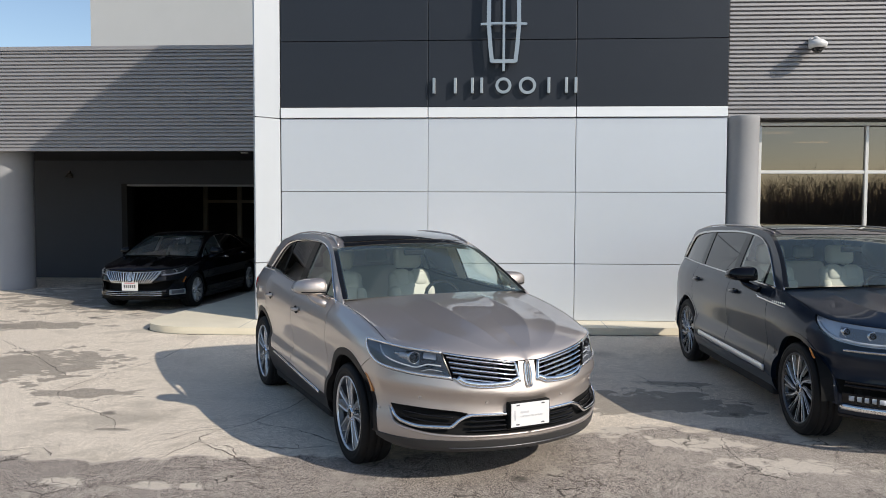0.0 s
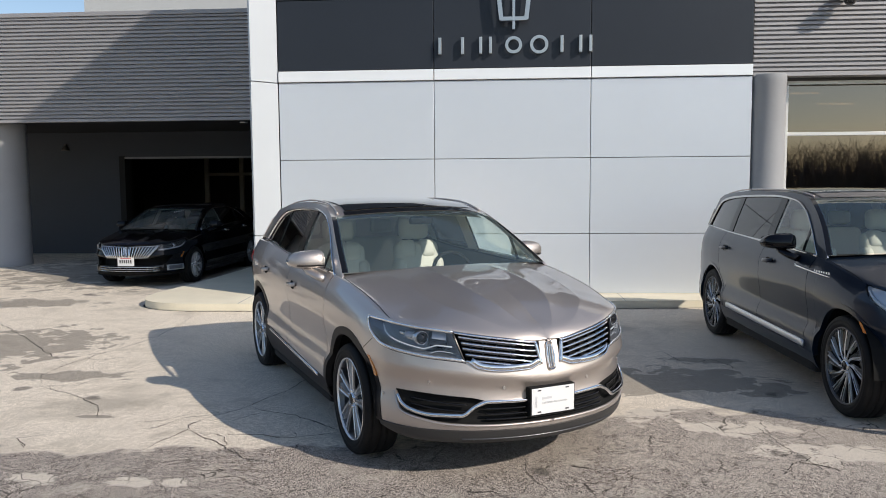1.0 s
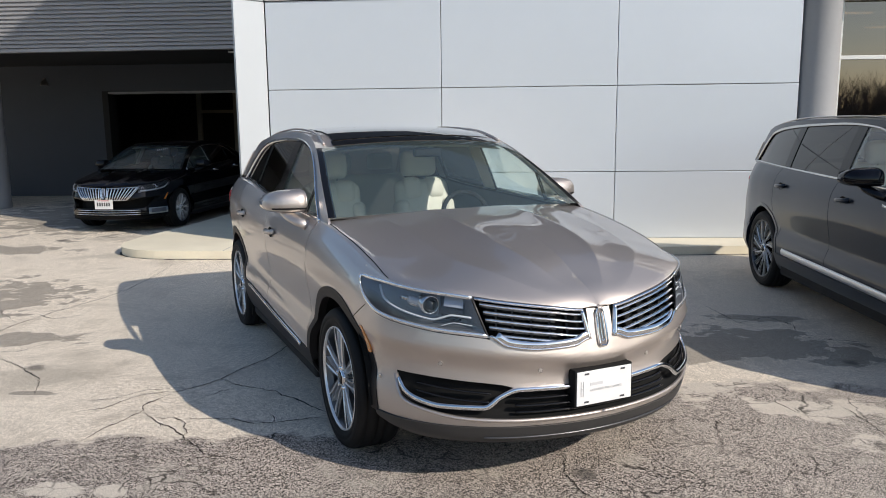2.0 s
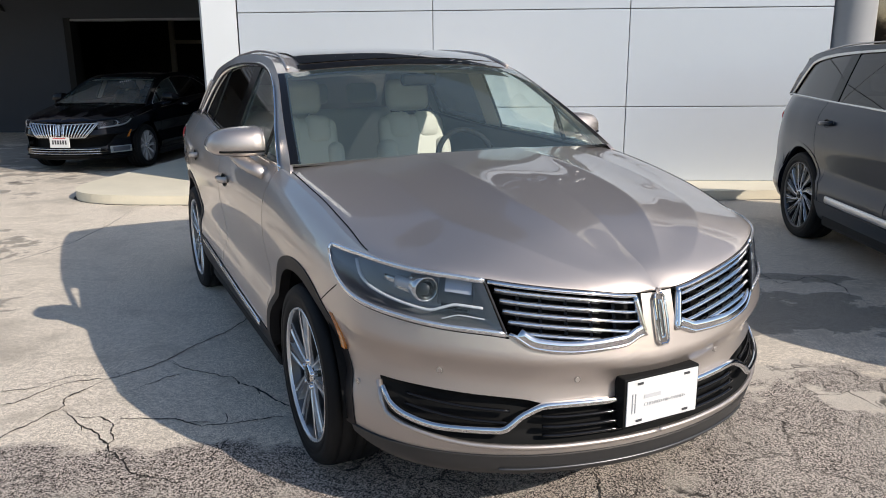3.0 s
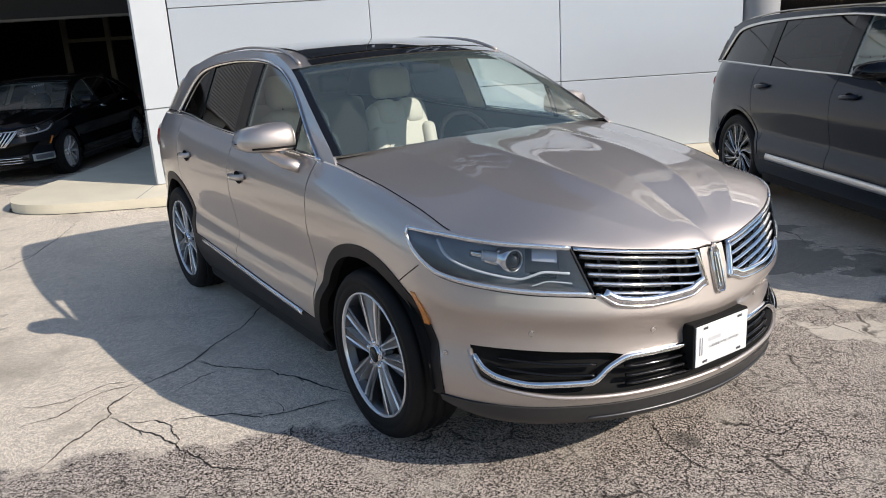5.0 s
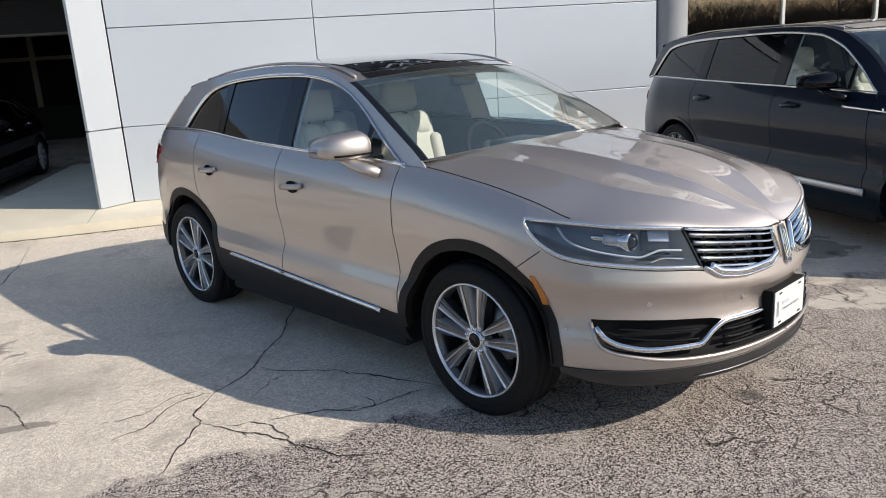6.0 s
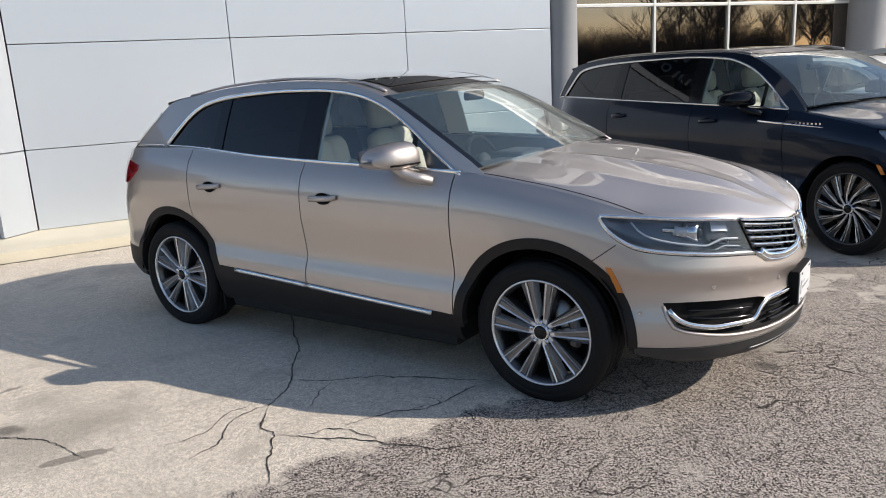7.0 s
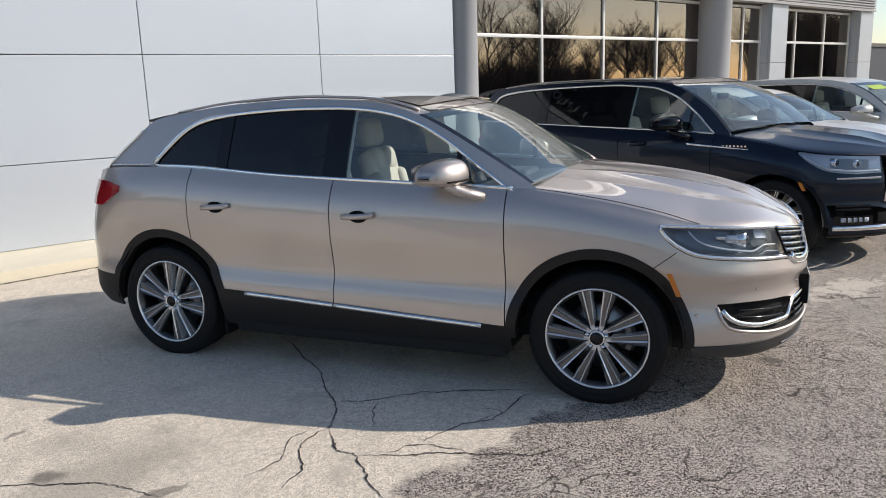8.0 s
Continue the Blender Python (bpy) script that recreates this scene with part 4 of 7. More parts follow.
def seat(parent, x, y, z, mat, w=0.50):
    """A car seat facing forward with bolsters, backrest and headrest."""
    s = part("seat", cushion(x - 0.25, x + 0.27, y - w / 2, y + w / 2, z, z + 0.16), mat, parent, "cream leather car seat", True)
    part("backrest", cushion(x - 0.33, x - 0.19, y - w / 2 + 0.02, y + w / 2 - 0.02, z + 0.10, z + 0.68, -14, 0.07), mat, s, "", True)
    for sg in (-1, 1):
        part("bolster", cushion(x - 0.325, x - 0.155, y + sg * (w / 2 - 0.055) - 0.055, y + sg * (w / 2 - 0.055) + 0.055, z + 0.12, z + 0.52, -14, 0.054), mat, s, "", True)
        part("shoulder_pad", cushion(x - 0.40, x - 0.27, y + sg * 0.10 - 0.09, y + sg * 0.10 + 0.09, z + 0.50, z + 0.69, -14, 0.06), mat, s, "", True)
    part("headrest", cushion(x - 0.485, x - 0.365, y - 0.15, y + 0.15, z + 0.69, z + 0.90, -8, 0.058), mat, s, "", True)
    for sg in (-1, 1):
        part("headrest_post", tube([(x - 0.37, y + sg * 0.06, z + 0.60), (x - 0.42, y + sg * 0.06, z + 0.74)], 0.007), SATIN, s)
    return s


def cabin(parent, c):
    """Floor tub, dash, steering wheel, seats and mirror."""
    w, zf, xd = c["half"] - 0.13, c["floor"], c["dash"]
    part("cabin_floor", box(c["back"], xd + 0.35, -w, w, zf - 0.05, zf), LEATHER_DARK, parent)
    dash = part("dashboard", box(xd - 0.10, xd + 0.42, -w, w, zf + 0.35, c["dash_z"], 0.05, 4), LEATHER_DARK, parent, "dark padded dashboard", True)
    part("instrument_hood", cushion(xd - 0.14, xd + 0.12, 0.22, 0.56, c["dash_z"] - 0.06, c["dash_z"] + 0.035, 0, 0.035), LEATHER_DARK, dash, "", True)
    part("console", box(xd - 0.9, xd, -0.13, 0.13, zf, zf + 0.42, 0.03, 3), LEATHER_DARK, parent, "", True)
    col = Matrix.Translation((xd - 0.27, 0.38, c["dash_z"] - 0.05)) @ Matrix.Rotation(radians(66), 4, "Y")
    ring = [col @ Vector((0.185 * math.cos(a), 0.185 * math.sin(a), 0)) for a in np.linspace(0, 2 * math.pi, 40, endpoint=False)]
    sw = part("steering_wheel", tube(ring, 0.017, 0.015, 8, True, up=col.to_3x3() @ Vector((0, 0, 1))), MATT_BLACK, parent, "dark steering wheel", True)
    for a in (0.0, math.pi, -math.pi / 2 + math.pi):
        part("wheel_spoke", tube([col @ Vector((0, 0, -0.02)), col @ Vector((0.18 * math.sin(a), 0.18 * math.cos(a), 0))], 0.02, 0.008, 6), SATIN, sw)
    part("wheel_boss", tube([col @ Vector((0, 0, -0.05)), col @ Vector((0, 0, 0.015))], 0.06, 0.06, 16), LEATHER_DARK, sw, "", True)
    for y in (-0.38, 0.38):
        seat(parent, c["seat"], y, zf + 0.18, c["leather"])
    back = c["seat"] - 0.92
    part("rear_bench", cushion(back - 0.25, back + 0.27, -0.62, 0.62, zf + 0.18, zf + 0.36), c["leather"], parent, "cream leather rear bench", True)
    bench = parent.children[-1]
    part("rear_backrest", cushion(back - 0.35, back - 0.20, -0.62, 0.62, zf + 0.28, zf + 0.86, -16, 0.06), c["leather"], bench, "", True)
    for y in (-0.40, 0.0, 0.40):
        part("headrest", cushion(back - 0.50, back - 0.41, y - 0.12, y + 0.12, zf + 0.88, zf + 1.03, -8, 0.04), c["leather"], bench, "", True)
    part("rear_view_mirror", cushion(c["mirror_x"] - 0.03, c["mirror_x"] + 0.02, -0.10, 0.10, c["mirror_z"] - 0.03, c["mirror_z"] + 0.03, 0, 0.02), MATT_BLACK, parent, "", True)


def mirror_pod(parent, x, y, z, sgn, mat, scale=1.0):
    """A door mirror: a domed cap that sweeps out from its foot, flat below and behind, with a dark seam round its lower third."""
    n, verts, seam = 22, [], []
    y_in = sgn * (abs(y) - 0.125 * scale)
    stations = [0.0, 0.03, 0.1, 0.22, 0.36, 0.5, 0.62, 0.73, 0.82, 0.9, 0.95, 0.985, 1.0]
    for v in stations:
        k = max(0.05, (1 - v ** 7) ** 0.5) * (0.86 + 0.14 * min(1, v / 0.1))
        top, low, nose, back = 0.092 * k * (1 - 0.22 * v * v), 0.050 * k, 0.115 * k * (1 - 0.30 * v * v), 0.112 * (0.55 + 0.45 * k)
        for i in range(n):
            a = 2 * math.pi * i / n
            c, s = math.cos(a), math.sin(a)
            dx = (nose if c > 0 else back) * np.sign(c) * abs(c) ** (0.9 if c > 0 else 0.45)
            dz = top * abs(s) ** 0.8 * (1 + 0.10 * c) if s > 0 else -low * abs(s) ** 0.38
            verts.append((x + (dx - 0.035 * v * v) * scale, y_in + sgn * v * 0.25 * scale, z + dz * scale))
        u = 0.022 / max(low, 0.023)
        seam.append((x + (nose * (1 - u ** 3.3) ** 0.27 - 0.035 * v * v + 0.001) * scale, y_in + sgn * v * 0.25 * scale, z - 0.022 * scale))
    faces, m = [], len(stations)
    for j in range(m - 1):
        for i in range(n):
            e = (i + 1) % n
            q = (j * n + i, j * n + e, (j + 1) * n + e, (j + 1) * n + i)
            faces.append(q if sgn > 0 else q[::-1])
    faces += [tuple(range(n))[::-1], tuple(range((m - 1) * n, m * n))]
    pod = part("door_mirror", (verts, faces), mat, parent, "body-coloured door mirror", True)
    glass_pts = []
    for v, k in ((0.10, 1.0), (0.40, 1.0), (0.72, 0.9), (0.88, 0.7)):
        glass_pts.append([(x - (0.1185 + 0.035 * v * v) * scale, y_in + sgn * v * 0.25 * scale, z + w * k * scale) for w in (-0.045, 0.02, 0.07)])
    part("mirror_glass", sheet(np.array(glass_pts), 0.0, sgn > 0), MIRROR, pod, "mirror glass", True)
    part("mirror_band", tube(seam[1:9], 0.006 * scale, 0.005 * scale, 6), MATT_BLACK, pod, "dark seam round the mirror cap", True)
    arm = [(x + 0.02, y_in + sgn * 0.12 * scale, z - 0.038 * scale), (x + 0.06, y_in + sgn * 0.10 * scale, z - 0.070 * scale), (x + 0.12, y_in + sgn * 0.065 * scale, z - 0.098 * scale), (x + 0.19, y_in + sgn * 0.02 * scale, z - 0.120 * scale)]
    part("mirror_arm", tube(arm, 0.046 * scale, 0.030 * scale, 12), mat, pod, "", True)
    return pod


def door_handle(parent, x, y, z, sgn, mat, n=(0, 1, 0)):
    h = part("door_handle", tube([(x + dx, y + sgn * dy, z + 0.004 * k) for k, (dx, dy) in enumerate(((-0.105, 0.004), (-0.085, 0.026), (-0.03, 0.034), (0.03, 0.034), (0.085, 0.026), (0.105, 0.004)))], 0.011, 0.017, 10), mat, parent, "door pull handle", True)
    cup = lathe([(0.0, -0.004), (0.045, -0.003), (0.058, 0.001)], 20, "y")
    part("handle_cup", ([(v[0] * 1.05 + x, y + sgn * (0.004 + v[1]), v[2] * 0.62 + z + 0.006) for v in cup[0]], cup[1]), MATT_BLACK, h, "dark handle recess", True)
    return h

# ---- building a car ----
def arch_z(x, xc, zc, R):
    d = np.clip(R * R - (np.asarray(x, float) - xc) ** 2, 0, None)
    return np.where(np.abs(np.asarray(x, float) - xc) < R, zc + np.sqrt(d), 0.0)


def dense(sh, x0, x1, centres, R, n=40):
    """Parameters 0..1 of stations from x0 to x1, closer where the wheel arch is steep."""
    xs = list(np.linspace(x0, x1, n))
    for c in centres:
        for sg in (-1, 1):
            xs += [c + sg * R * math.sin(a) for a in np.linspace(0.15, 1.56, 22)]
    lo, hi = min(x0, x1), max(x0, x1)
    xs = sorted({round(x, 4) for x in xs if lo <= x <= hi} | {round(lo, 4), round(hi, 4)}, reverse=x0 > x1)
    s = np.array([sh.at(x=x) for x in xs])
    return (s - s[0]) / (s[-1] - s[0])


class CarShape:
    """All curves of one car, from its spec."""

    def __init__(self, sp):
        self.sp = sp
        self.sh = Shell(sp["plan"], sp["top"], sp["side"], sp["front"], sp["rear"], sp["z0"], sp["front_x"], sp["rear_x"])
        self.dlo, self.edge, self.taper = spl(sp["dlo"]), spl(sp["roof_edge"]), spl(sp["taper"])
        self.rock = spl(sp["rock"])
        self.low = spl([(self.sh.at(**{k: a}), z) for k, a, z in sp["lamp_low"]])
        self.bow, self.crown = spl(sp["bow"]), spl(sp["crown"])

    def lat(self, x, z):
        """Half width of the glasshouse."""
        sp = self.sp
        t = (np.asarray(z, float) - sp["belt_z"]) / (sp["rail_z"] - sp["belt_z"])
        return (sp["belt_y"] + (sp["rail_y"] - sp["belt_y"]) * t + 0.03 * t * (1 - t)) * self.taper(x)

    def belt(self, x):
        return self.sh.top(np.interp(-np.asarray(x, float), -self.sh.P[:, 0], self.sh.S))

    def house(self, x, z, off=0.0):
        x, z = np.broadcast_arrays(np.asarray(x, float), np.asarray(z, float))
        return np.stack([x, self.lat(x, z) + off, z], -1)

    def columns(self, xs, zl, zu, nv, off=0.0):
        v = np.linspace(0, 1, nv + 1)[None, :]
        x = np.asarray(xs, float)[:, None]
        a, b = zl(x), zu(x)
        return self.house(x + 0 * v, a * (1 - v) + b * v, off)

    def cross(self, x, v, off=0.0):
        """A row across the roof or windscreen at edge station x; v from -1 to 1."""
        z, y = self.edge(x), self.lat(x, self.edge(x))
        w = 1 - np.abs(v) ** 2.0
        return np.stack([x + self.bow(x) * w, y * v, z + self.crown(x) * w + off], -1)


def rows(shape, xs, v0, v1, nv=24, off=0.0):
    v = np.linspace(v1, v0, nv + 1)
    return np.stack([shape.cross(np.full_like(v, x), v, off) for x in xs])


def both(name, pts, mat, parent, label="", hem=0.012, smooth=True):
    """The same sheet on the car's right and left sides."""
    out = []
    for mirror in (True, False):
        out.append(part(name, sheet(pts, hem, mirror), mat, parent, label, smooth))
    return out


def band(pts, tail=False):
    """A patch that starts at the nose's middle (or ends at the tail's), carried round to the other side."""
    q = np.array(pts, float).copy()
    q[..., 1] *= -1
    return np.concatenate([pts, q[-2::-1]]) if tail else np.concatenate([q[::-1], pts[1:]])


def build_car(name, at, sp, label):
    root = thing(name, at, label, "car")
    c = CarShape(sp)
    sh, col = c.sh, sp["paint"]
    wf, wr, R, zc = sp["axle_f"], sp["axle_r"], sp["arch"], sp["wheel_r"]
    X = lambda x: sh.at(x=x)
    Y = lambda y: sh.at(y=y)

    def lower(s):
        x = sh.x_of(s)
        return np.maximum(np.maximum(c.rock(x), arch_z(x, wf, zc, R)), arch_z(x, wr, zc, R))

    cuts = sp["cuts"]                                    # lamp end, door front, door middle, door rear
    g = 0.0032
    gf = 0.0 if sp.get("seam") else g
    bodypanels = {}
    bodypanels["fender"] = both("front_fender", region(sh, X(cuts[0] - gf), X(cuts[1] + g), lower, sh.top, nv=14, ss=dense(sh, cuts[0] - gf, cuts[1] + g, [wf], R)), col, root)
    doors = both("front_door", region(sh, X(cuts[1] - g), X(cuts[2] + g), lower, sh.top, nv=18, nu=20), col, root)
    rdoors = both("rear_door", region(sh, X(cuts[2] - g), X(cuts[3] + g), lower, sh.top, nv=18, ss=dense(sh, cuts[2] - g, cuts[3] + g, [wr], R)), col, root)
    tail_x = sp["tail_x"]
    both("quarter_panel", region(sh, X(cuts[3] - g), X(tail_x), lower, sh.top, nv=16, ss=dense(sh, cuts[3] - g, tail_x, [wr], R, 60)), col, root)
    part("rear_bumper", sheet(band(region(sh, X(tail_x), sh.end, lambda s: c.rock(sh.x_of(s)), sh.top, 26, 14), True)), col, root, "", True)
    both("inner_side", region(sh, X(cuts[0]), X(tail_x), lambda s: np.maximum(lower(s) - 0.10, np.maximum(arch_z(sh.x_of(s), wf, zc, R), arch_z(sh.x_of(s), wr, zc, R))), lambda s: sh.top(s) - 0.015, nv=6, ss=dense(sh, cuts[0], tail_x, [wf, wr], R), off=-0.02), MATT_BLACK, root, "dark inner body side", 0)
    both("rocker", region(sh, X(wf - R + 0.02), X(wr + R - 0.05), sp["z0"] + 0.03, lambda s: c.rock(sh.x_of(s)) - 0.002, 30, 6, 0.004), sp["clad"], root, "dark lower sill cladding")
    part("rear_apron", sheet(band(region(sh, X(wr - R + 0.03), sh.end, sp["z0"] + 0.08, lambda s: c.rock(sh.x_of(s)), 30, 6, 0.004), True), 0.012), sp["clad"], root, "dark rear apron", True)
    part("underbody", box(sp["tail_end"] + 0.25, sp["nose"] - 0.30, -0.62, 0.62, sp["z0"] + 0.02, sp["z0"] + 0.14, 0.03), UNDER, root)
    part("belly_pan", box(wr + R + 0.02, wf - R - 0.02, -sp["half"] + 0.04, sp["half"] - 0.04, sp["z0"] - 0.02, sp["z0"] + 0.16, 0.03), UNDER, root)
    part("axle_cover", box(wr - 0.5, wf + 0.5, -0.70, 0.70, sp["z0"] + 0.06, 0.55, 0.04), UNDER, root)

    # wheel arches and wheels
    for sgn in (-1, 1):
        for xc in (wf, wr):
            a = np.linspace(-0.04, math.pi + 0.06, 48)[:, None]
            r = np.linspace(R - sp["flare"], R + 0.006, 5)[None, :]
            x, z = xc + r * np.cos(a), zc + r * np.sin(a)
            s = np.interp(-x, -sh.P[:, 0], sh.S)
            p = sh.pt(s, z, 0.004)
            part("wheel_arch_trim", sheet(p, 0.045, sgn < 0), sp["flare_mat"], root, "dark wheel-arch moulding", True)
            w = sp["half"] - 0.02
            well = lathe([(0.02, w - 0.42), (R - sp["flare"] + 0.015, w - 0.42), (R - sp["flare"] + 0.015, w - 0.02)], 48, "y")
            keep = [(v[0] + xc, sgn * v[1], v[2] + zc) for v in well[0]]
            part("wheel_liner", (keep, [f for f in well[1] if np.mean([keep[i][2] for i in f]) > zc - 0.02]), MATT_BLACK, root)
            wheel(root, xc, sgn * (sp["track"]), zc, sp.get("tyre", zc), sp["rim"], 0.24, sp["wheel"], sgn, sp["turn"][0 if xc == wf else 1])

    # glasshouse
    d0, d1 = sp["dlo_x"]
    xf = np.unique(np.concatenate([np.linspace(sp["edge_x"][0], d0, 6), np.linspace(d0, d1, 70), np.linspace(d1, sp["edge_x"][1], 14)]))[::-1]
    zl = lambda x: np.where((x < d0) & (x > d1), np.minimum(c.dlo(x), c.edge(x) - 0.012), np.minimum(c.belt(x), c.edge(x) - 0.004))
    both("roof_side", c.columns(xf, zl, c.edge, 5), col, root, "painted pillar and roof side", 0.015)
    xb = np.linspace(sp["edge_x"][0] - 0.01, sp["edge_x"][1] + 0.02, 70)
    sb = np.array([X(x) for x in xb])
    inner = c.house(xb, np.minimum(c.belt(xb) + 0.002, c.edge(xb)), -0.004)
    both("shoulder", np.stack([sh.pt(sb, sh.top(sb)), inner], 1), col, root, "", 0)
    top_in = lambda x: np.maximum(c.dlo(x), c.belt(x) + 0.003)
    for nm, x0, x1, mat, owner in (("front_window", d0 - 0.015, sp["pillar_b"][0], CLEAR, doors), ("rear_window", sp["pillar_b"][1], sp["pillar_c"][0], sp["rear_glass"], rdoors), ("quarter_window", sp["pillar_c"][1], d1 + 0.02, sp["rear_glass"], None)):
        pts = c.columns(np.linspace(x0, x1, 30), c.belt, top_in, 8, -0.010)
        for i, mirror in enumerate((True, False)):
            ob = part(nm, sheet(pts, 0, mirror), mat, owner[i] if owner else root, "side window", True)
            ob.visible_shadow = mat is not CLEAR
    for (x0, x1), nm in ((sp["pillar_b"], "centre_pillar"), (sp["pillar_c"], "rear_pillar")):
        both(nm, c.columns(np.linspace(x0 + 0.004, x1 - 0.004, 6), c.belt, top_in, 8, -0.004), GLOSS_BLACK, root, "gloss black window pillar", 0.02)
    if sp.get("pillar_q"):
        xq = sp["pillar_q"]
        both("window_divider", c.columns(np.linspace(xq, xq - 0.03, 3), c.belt, top_in, 6, -0.006), GLOSS_BLACK, root, "", 0.01)
    for sgn in (-1, 1):
        xs = np.linspace(d0 + 0.01, d1, 60)
        line = c.house(xs, c.dlo(xs), 0.004)
        bl = np.linspace(d0 + 0.01, sp["belt_end"], 60)
        low = c.house(bl, c.belt(bl) + 0.004, 0.006)
        for nm, l in (("window_trim", line), ("belt_trim", low)):
            l = l.copy()
            l[:, 1] *= sgn
            part(nm, tube(l, 0.006, 0.0115, 6, taper=(lambda u: 1 + 0.55 * u ** 3) if nm == "window_trim" else None), sp["trim"], root, "bright window moulding", True)

    # windscreen, roof, tailgate
    ex = sp["screen_x"]
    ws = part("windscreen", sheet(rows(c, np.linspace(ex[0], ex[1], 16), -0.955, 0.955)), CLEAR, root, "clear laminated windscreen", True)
    ws.visible_shadow = False
    for v0, v1 in ((-1, -0.945), (0.945, 1)):
        part("screen_edge", sheet(rows(c, np.linspace(ex[0], ex[1], 16), v0, v1, 2, -0.001)), GLOSS_BLACK, ws, "", True)
    part("screen_band", sheet(rows(c, np.linspace(ex[1] + 0.055, ex[1], 3), -0.945, 0.945, 24, -0.003)), GLOSS_BLACK, ws, "", True)
    rx = sp["roof_x"]
    roof = part("roof", sheet(rows(c, np.linspace(ex[1], rx, 30), -1, 1)), sp.get("roof_paint", col), root, "", True)
    if sp["glass_roof"]:
        q0, q1, q2 = sp["glass_roof"]
        part("roof_glass", sheet(rows(c, np.linspace(ex[1] - 0.005, q0, 4), -0.86, 0.86, 24, 0.004)), ROOF_GLASS, roof, "dark panoramic roof glass", True)
        part("roof_glass", sheet(rows(c, np.linspace(q0 - 0.012, q1, 8), -0.84, 0.84, 24, 0.007)), ROOF_GLASS, roof, "dark panoramic roof glass", True)
        part("roof_glass", sheet(rows(c, np.linspace(q1 - 0.012, q2, 10), -0.84, 0.84, 24, 0.004)), ROOF_GLASS, roof, "dark panoramic roof glass", True)
    part("headliner", sheet(rows(c, np.linspace(ex[1] - 0.02, rx, 12), -0.93, 0.93, 12, -0.05)), HEADLINER, root, "", True)
    if sp["rails"]:
        for sgn in (-1, 1):
            xs = np.linspace(sp["rails"][0], sp["rails"][1], 30)
            l = np.stack([c.cross(np.array([x]), np.array([sgn * 0.93]))[0] for x in xs])
            h = np.minimum(1, 6 * np.minimum(np.linspace(0, 1, 30), np.linspace(1, 0, 30)))
            l[:, 2] += 0.006 + sp["rail_h"] * h
            part("roof_rail", tube(l, 0.010, 0.008, 8), sp["rail_mat"], root, "roof rail", True)
    tail = np.linspace(rx, sp["edge_x"][1], 10)
    tg = part("tailgate", sheet(rows(c, tail, -1, 1)), col, root, "", True)
    for v0, v1 in ((-0.985, -0.83), (0.83, 0.985)):
        part("screen_edge", sheet(rows(c, tail[2:-1], v0, v1, 4, 0.004)), GLOSS_BLACK, tg, "black rear window edge", True)
    for sgn in (-1, 1):
        xe = np.linspace(rx - 0.10, sp["edge_x"][1] + 0.01, 14)
        xb_ = np.linspace(sp["edge_x"][1] + 0.01, d1 - 0.02, 16)
        line = np.concatenate([c.house(xe, c.edge(xe) - 0.006, 0.008), c.house(xb_, c.belt(xb_) + 0.012, 0.008)])
        part("quarter_trim", tube(mirrored(line, sgn), 0.005, 0.007, 6), sp["trim"], root, "bright moulding round the rear pillar", True)
        xl = np.linspace(0.20, sp["edge_x"][1] + 0.45, 60)
        lining = np.stack([c.house(xl, np.maximum(np.minimum(c.dlo(xl), c.edge(xl) - 0.01), c.belt(xl)) - 0.01, -0.035), c.house(xl, c.edge(xl), -0.045)], 1)
        part("pillar_lining", sheet(lining, 0, sgn < 0), HEADLINER, root, "pale pillar lining", True)
        for xa_, xz_ in (sp["pillar_b"], sp["pillar_c"]):
            part("pillar_lining", sheet(c.columns(np.linspace(xa_ + 0.02, xz_ - 0.02, 4), c.belt, top_in, 6, -0.03), 0, sgn < 0), HEADLINER, root, "pale pillar lining", True)
    part("rear_screen", sheet(rows(c, tail[2:-1], -0.84, 0.84, 16, 0.006)), PRIVACY, tg, "dark rear window", True)
    end = rows(c, [tail[-1]], -1, 1, 40)[0]
    sk = np.concatenate([np.linspace(X(tail[-1]), sh.end, 21), np.linspace(sh.end, X(tail[-1]), 21)[1:]])
    skirt = sh.pt(sk, sh.top(sk))
    skirt[21:, 1] *= -1
    part("tail_shelf", sheet(np.stack([end, skirt])), col, tg, "", True)
    if sp["spoiler"]:
        p = rows(c, [rx + 0.12, rx + 0.05, rx, rx, rx, rx - 0.03], -0.97, 0.97, 24)
        for i, (dx, dz) in enumerate(((0, 0.003), (0, 0.007), (0, 0.010), (-0.085, -0.004), (-0.090, -0.022), (-0.005, -0.006))):
            p[i, :, 0] += dx
            p[i, :, 2] += dz
        part("spoiler", sheet(p), col, tg, "roof spoiler", True)

    # bonnet: rows from the edge of the skirt to the spine
    spine = spl(sp["spine"])
    s_end = X(sp["bonnet_end"])

    def bonnet_row(u, w):
        """Points of the bonnet's right half at station u (0 nose, 1 cowl); w runs from the fender's edge (0) to the spine (1)."""
        s = s_end * u
        e = sh.pt(s, sh.top(s))
        cx = sp["spine"][0][0] + (sp["spine"][-1][0] - sp["spine"][0][0]) * u ** 1.25
        cz = float(spine(cx))
        f = 1 - (1 - w) ** sp["bonnet_pow"]
        grow = smooth(u, 0.10, 0.45) * (1 - 0.75 * smooth(u, 0.78, 1.0))
        ridge = sp["ridge"] * grow * (0.8 * np.exp(-np.abs(w - 0.36) / 0.085) + 1.5 * np.exp(-np.abs(w - 0.70) / 0.075) - 0.4 * np.exp(-((w - 0.54) / 0.09) ** 2))
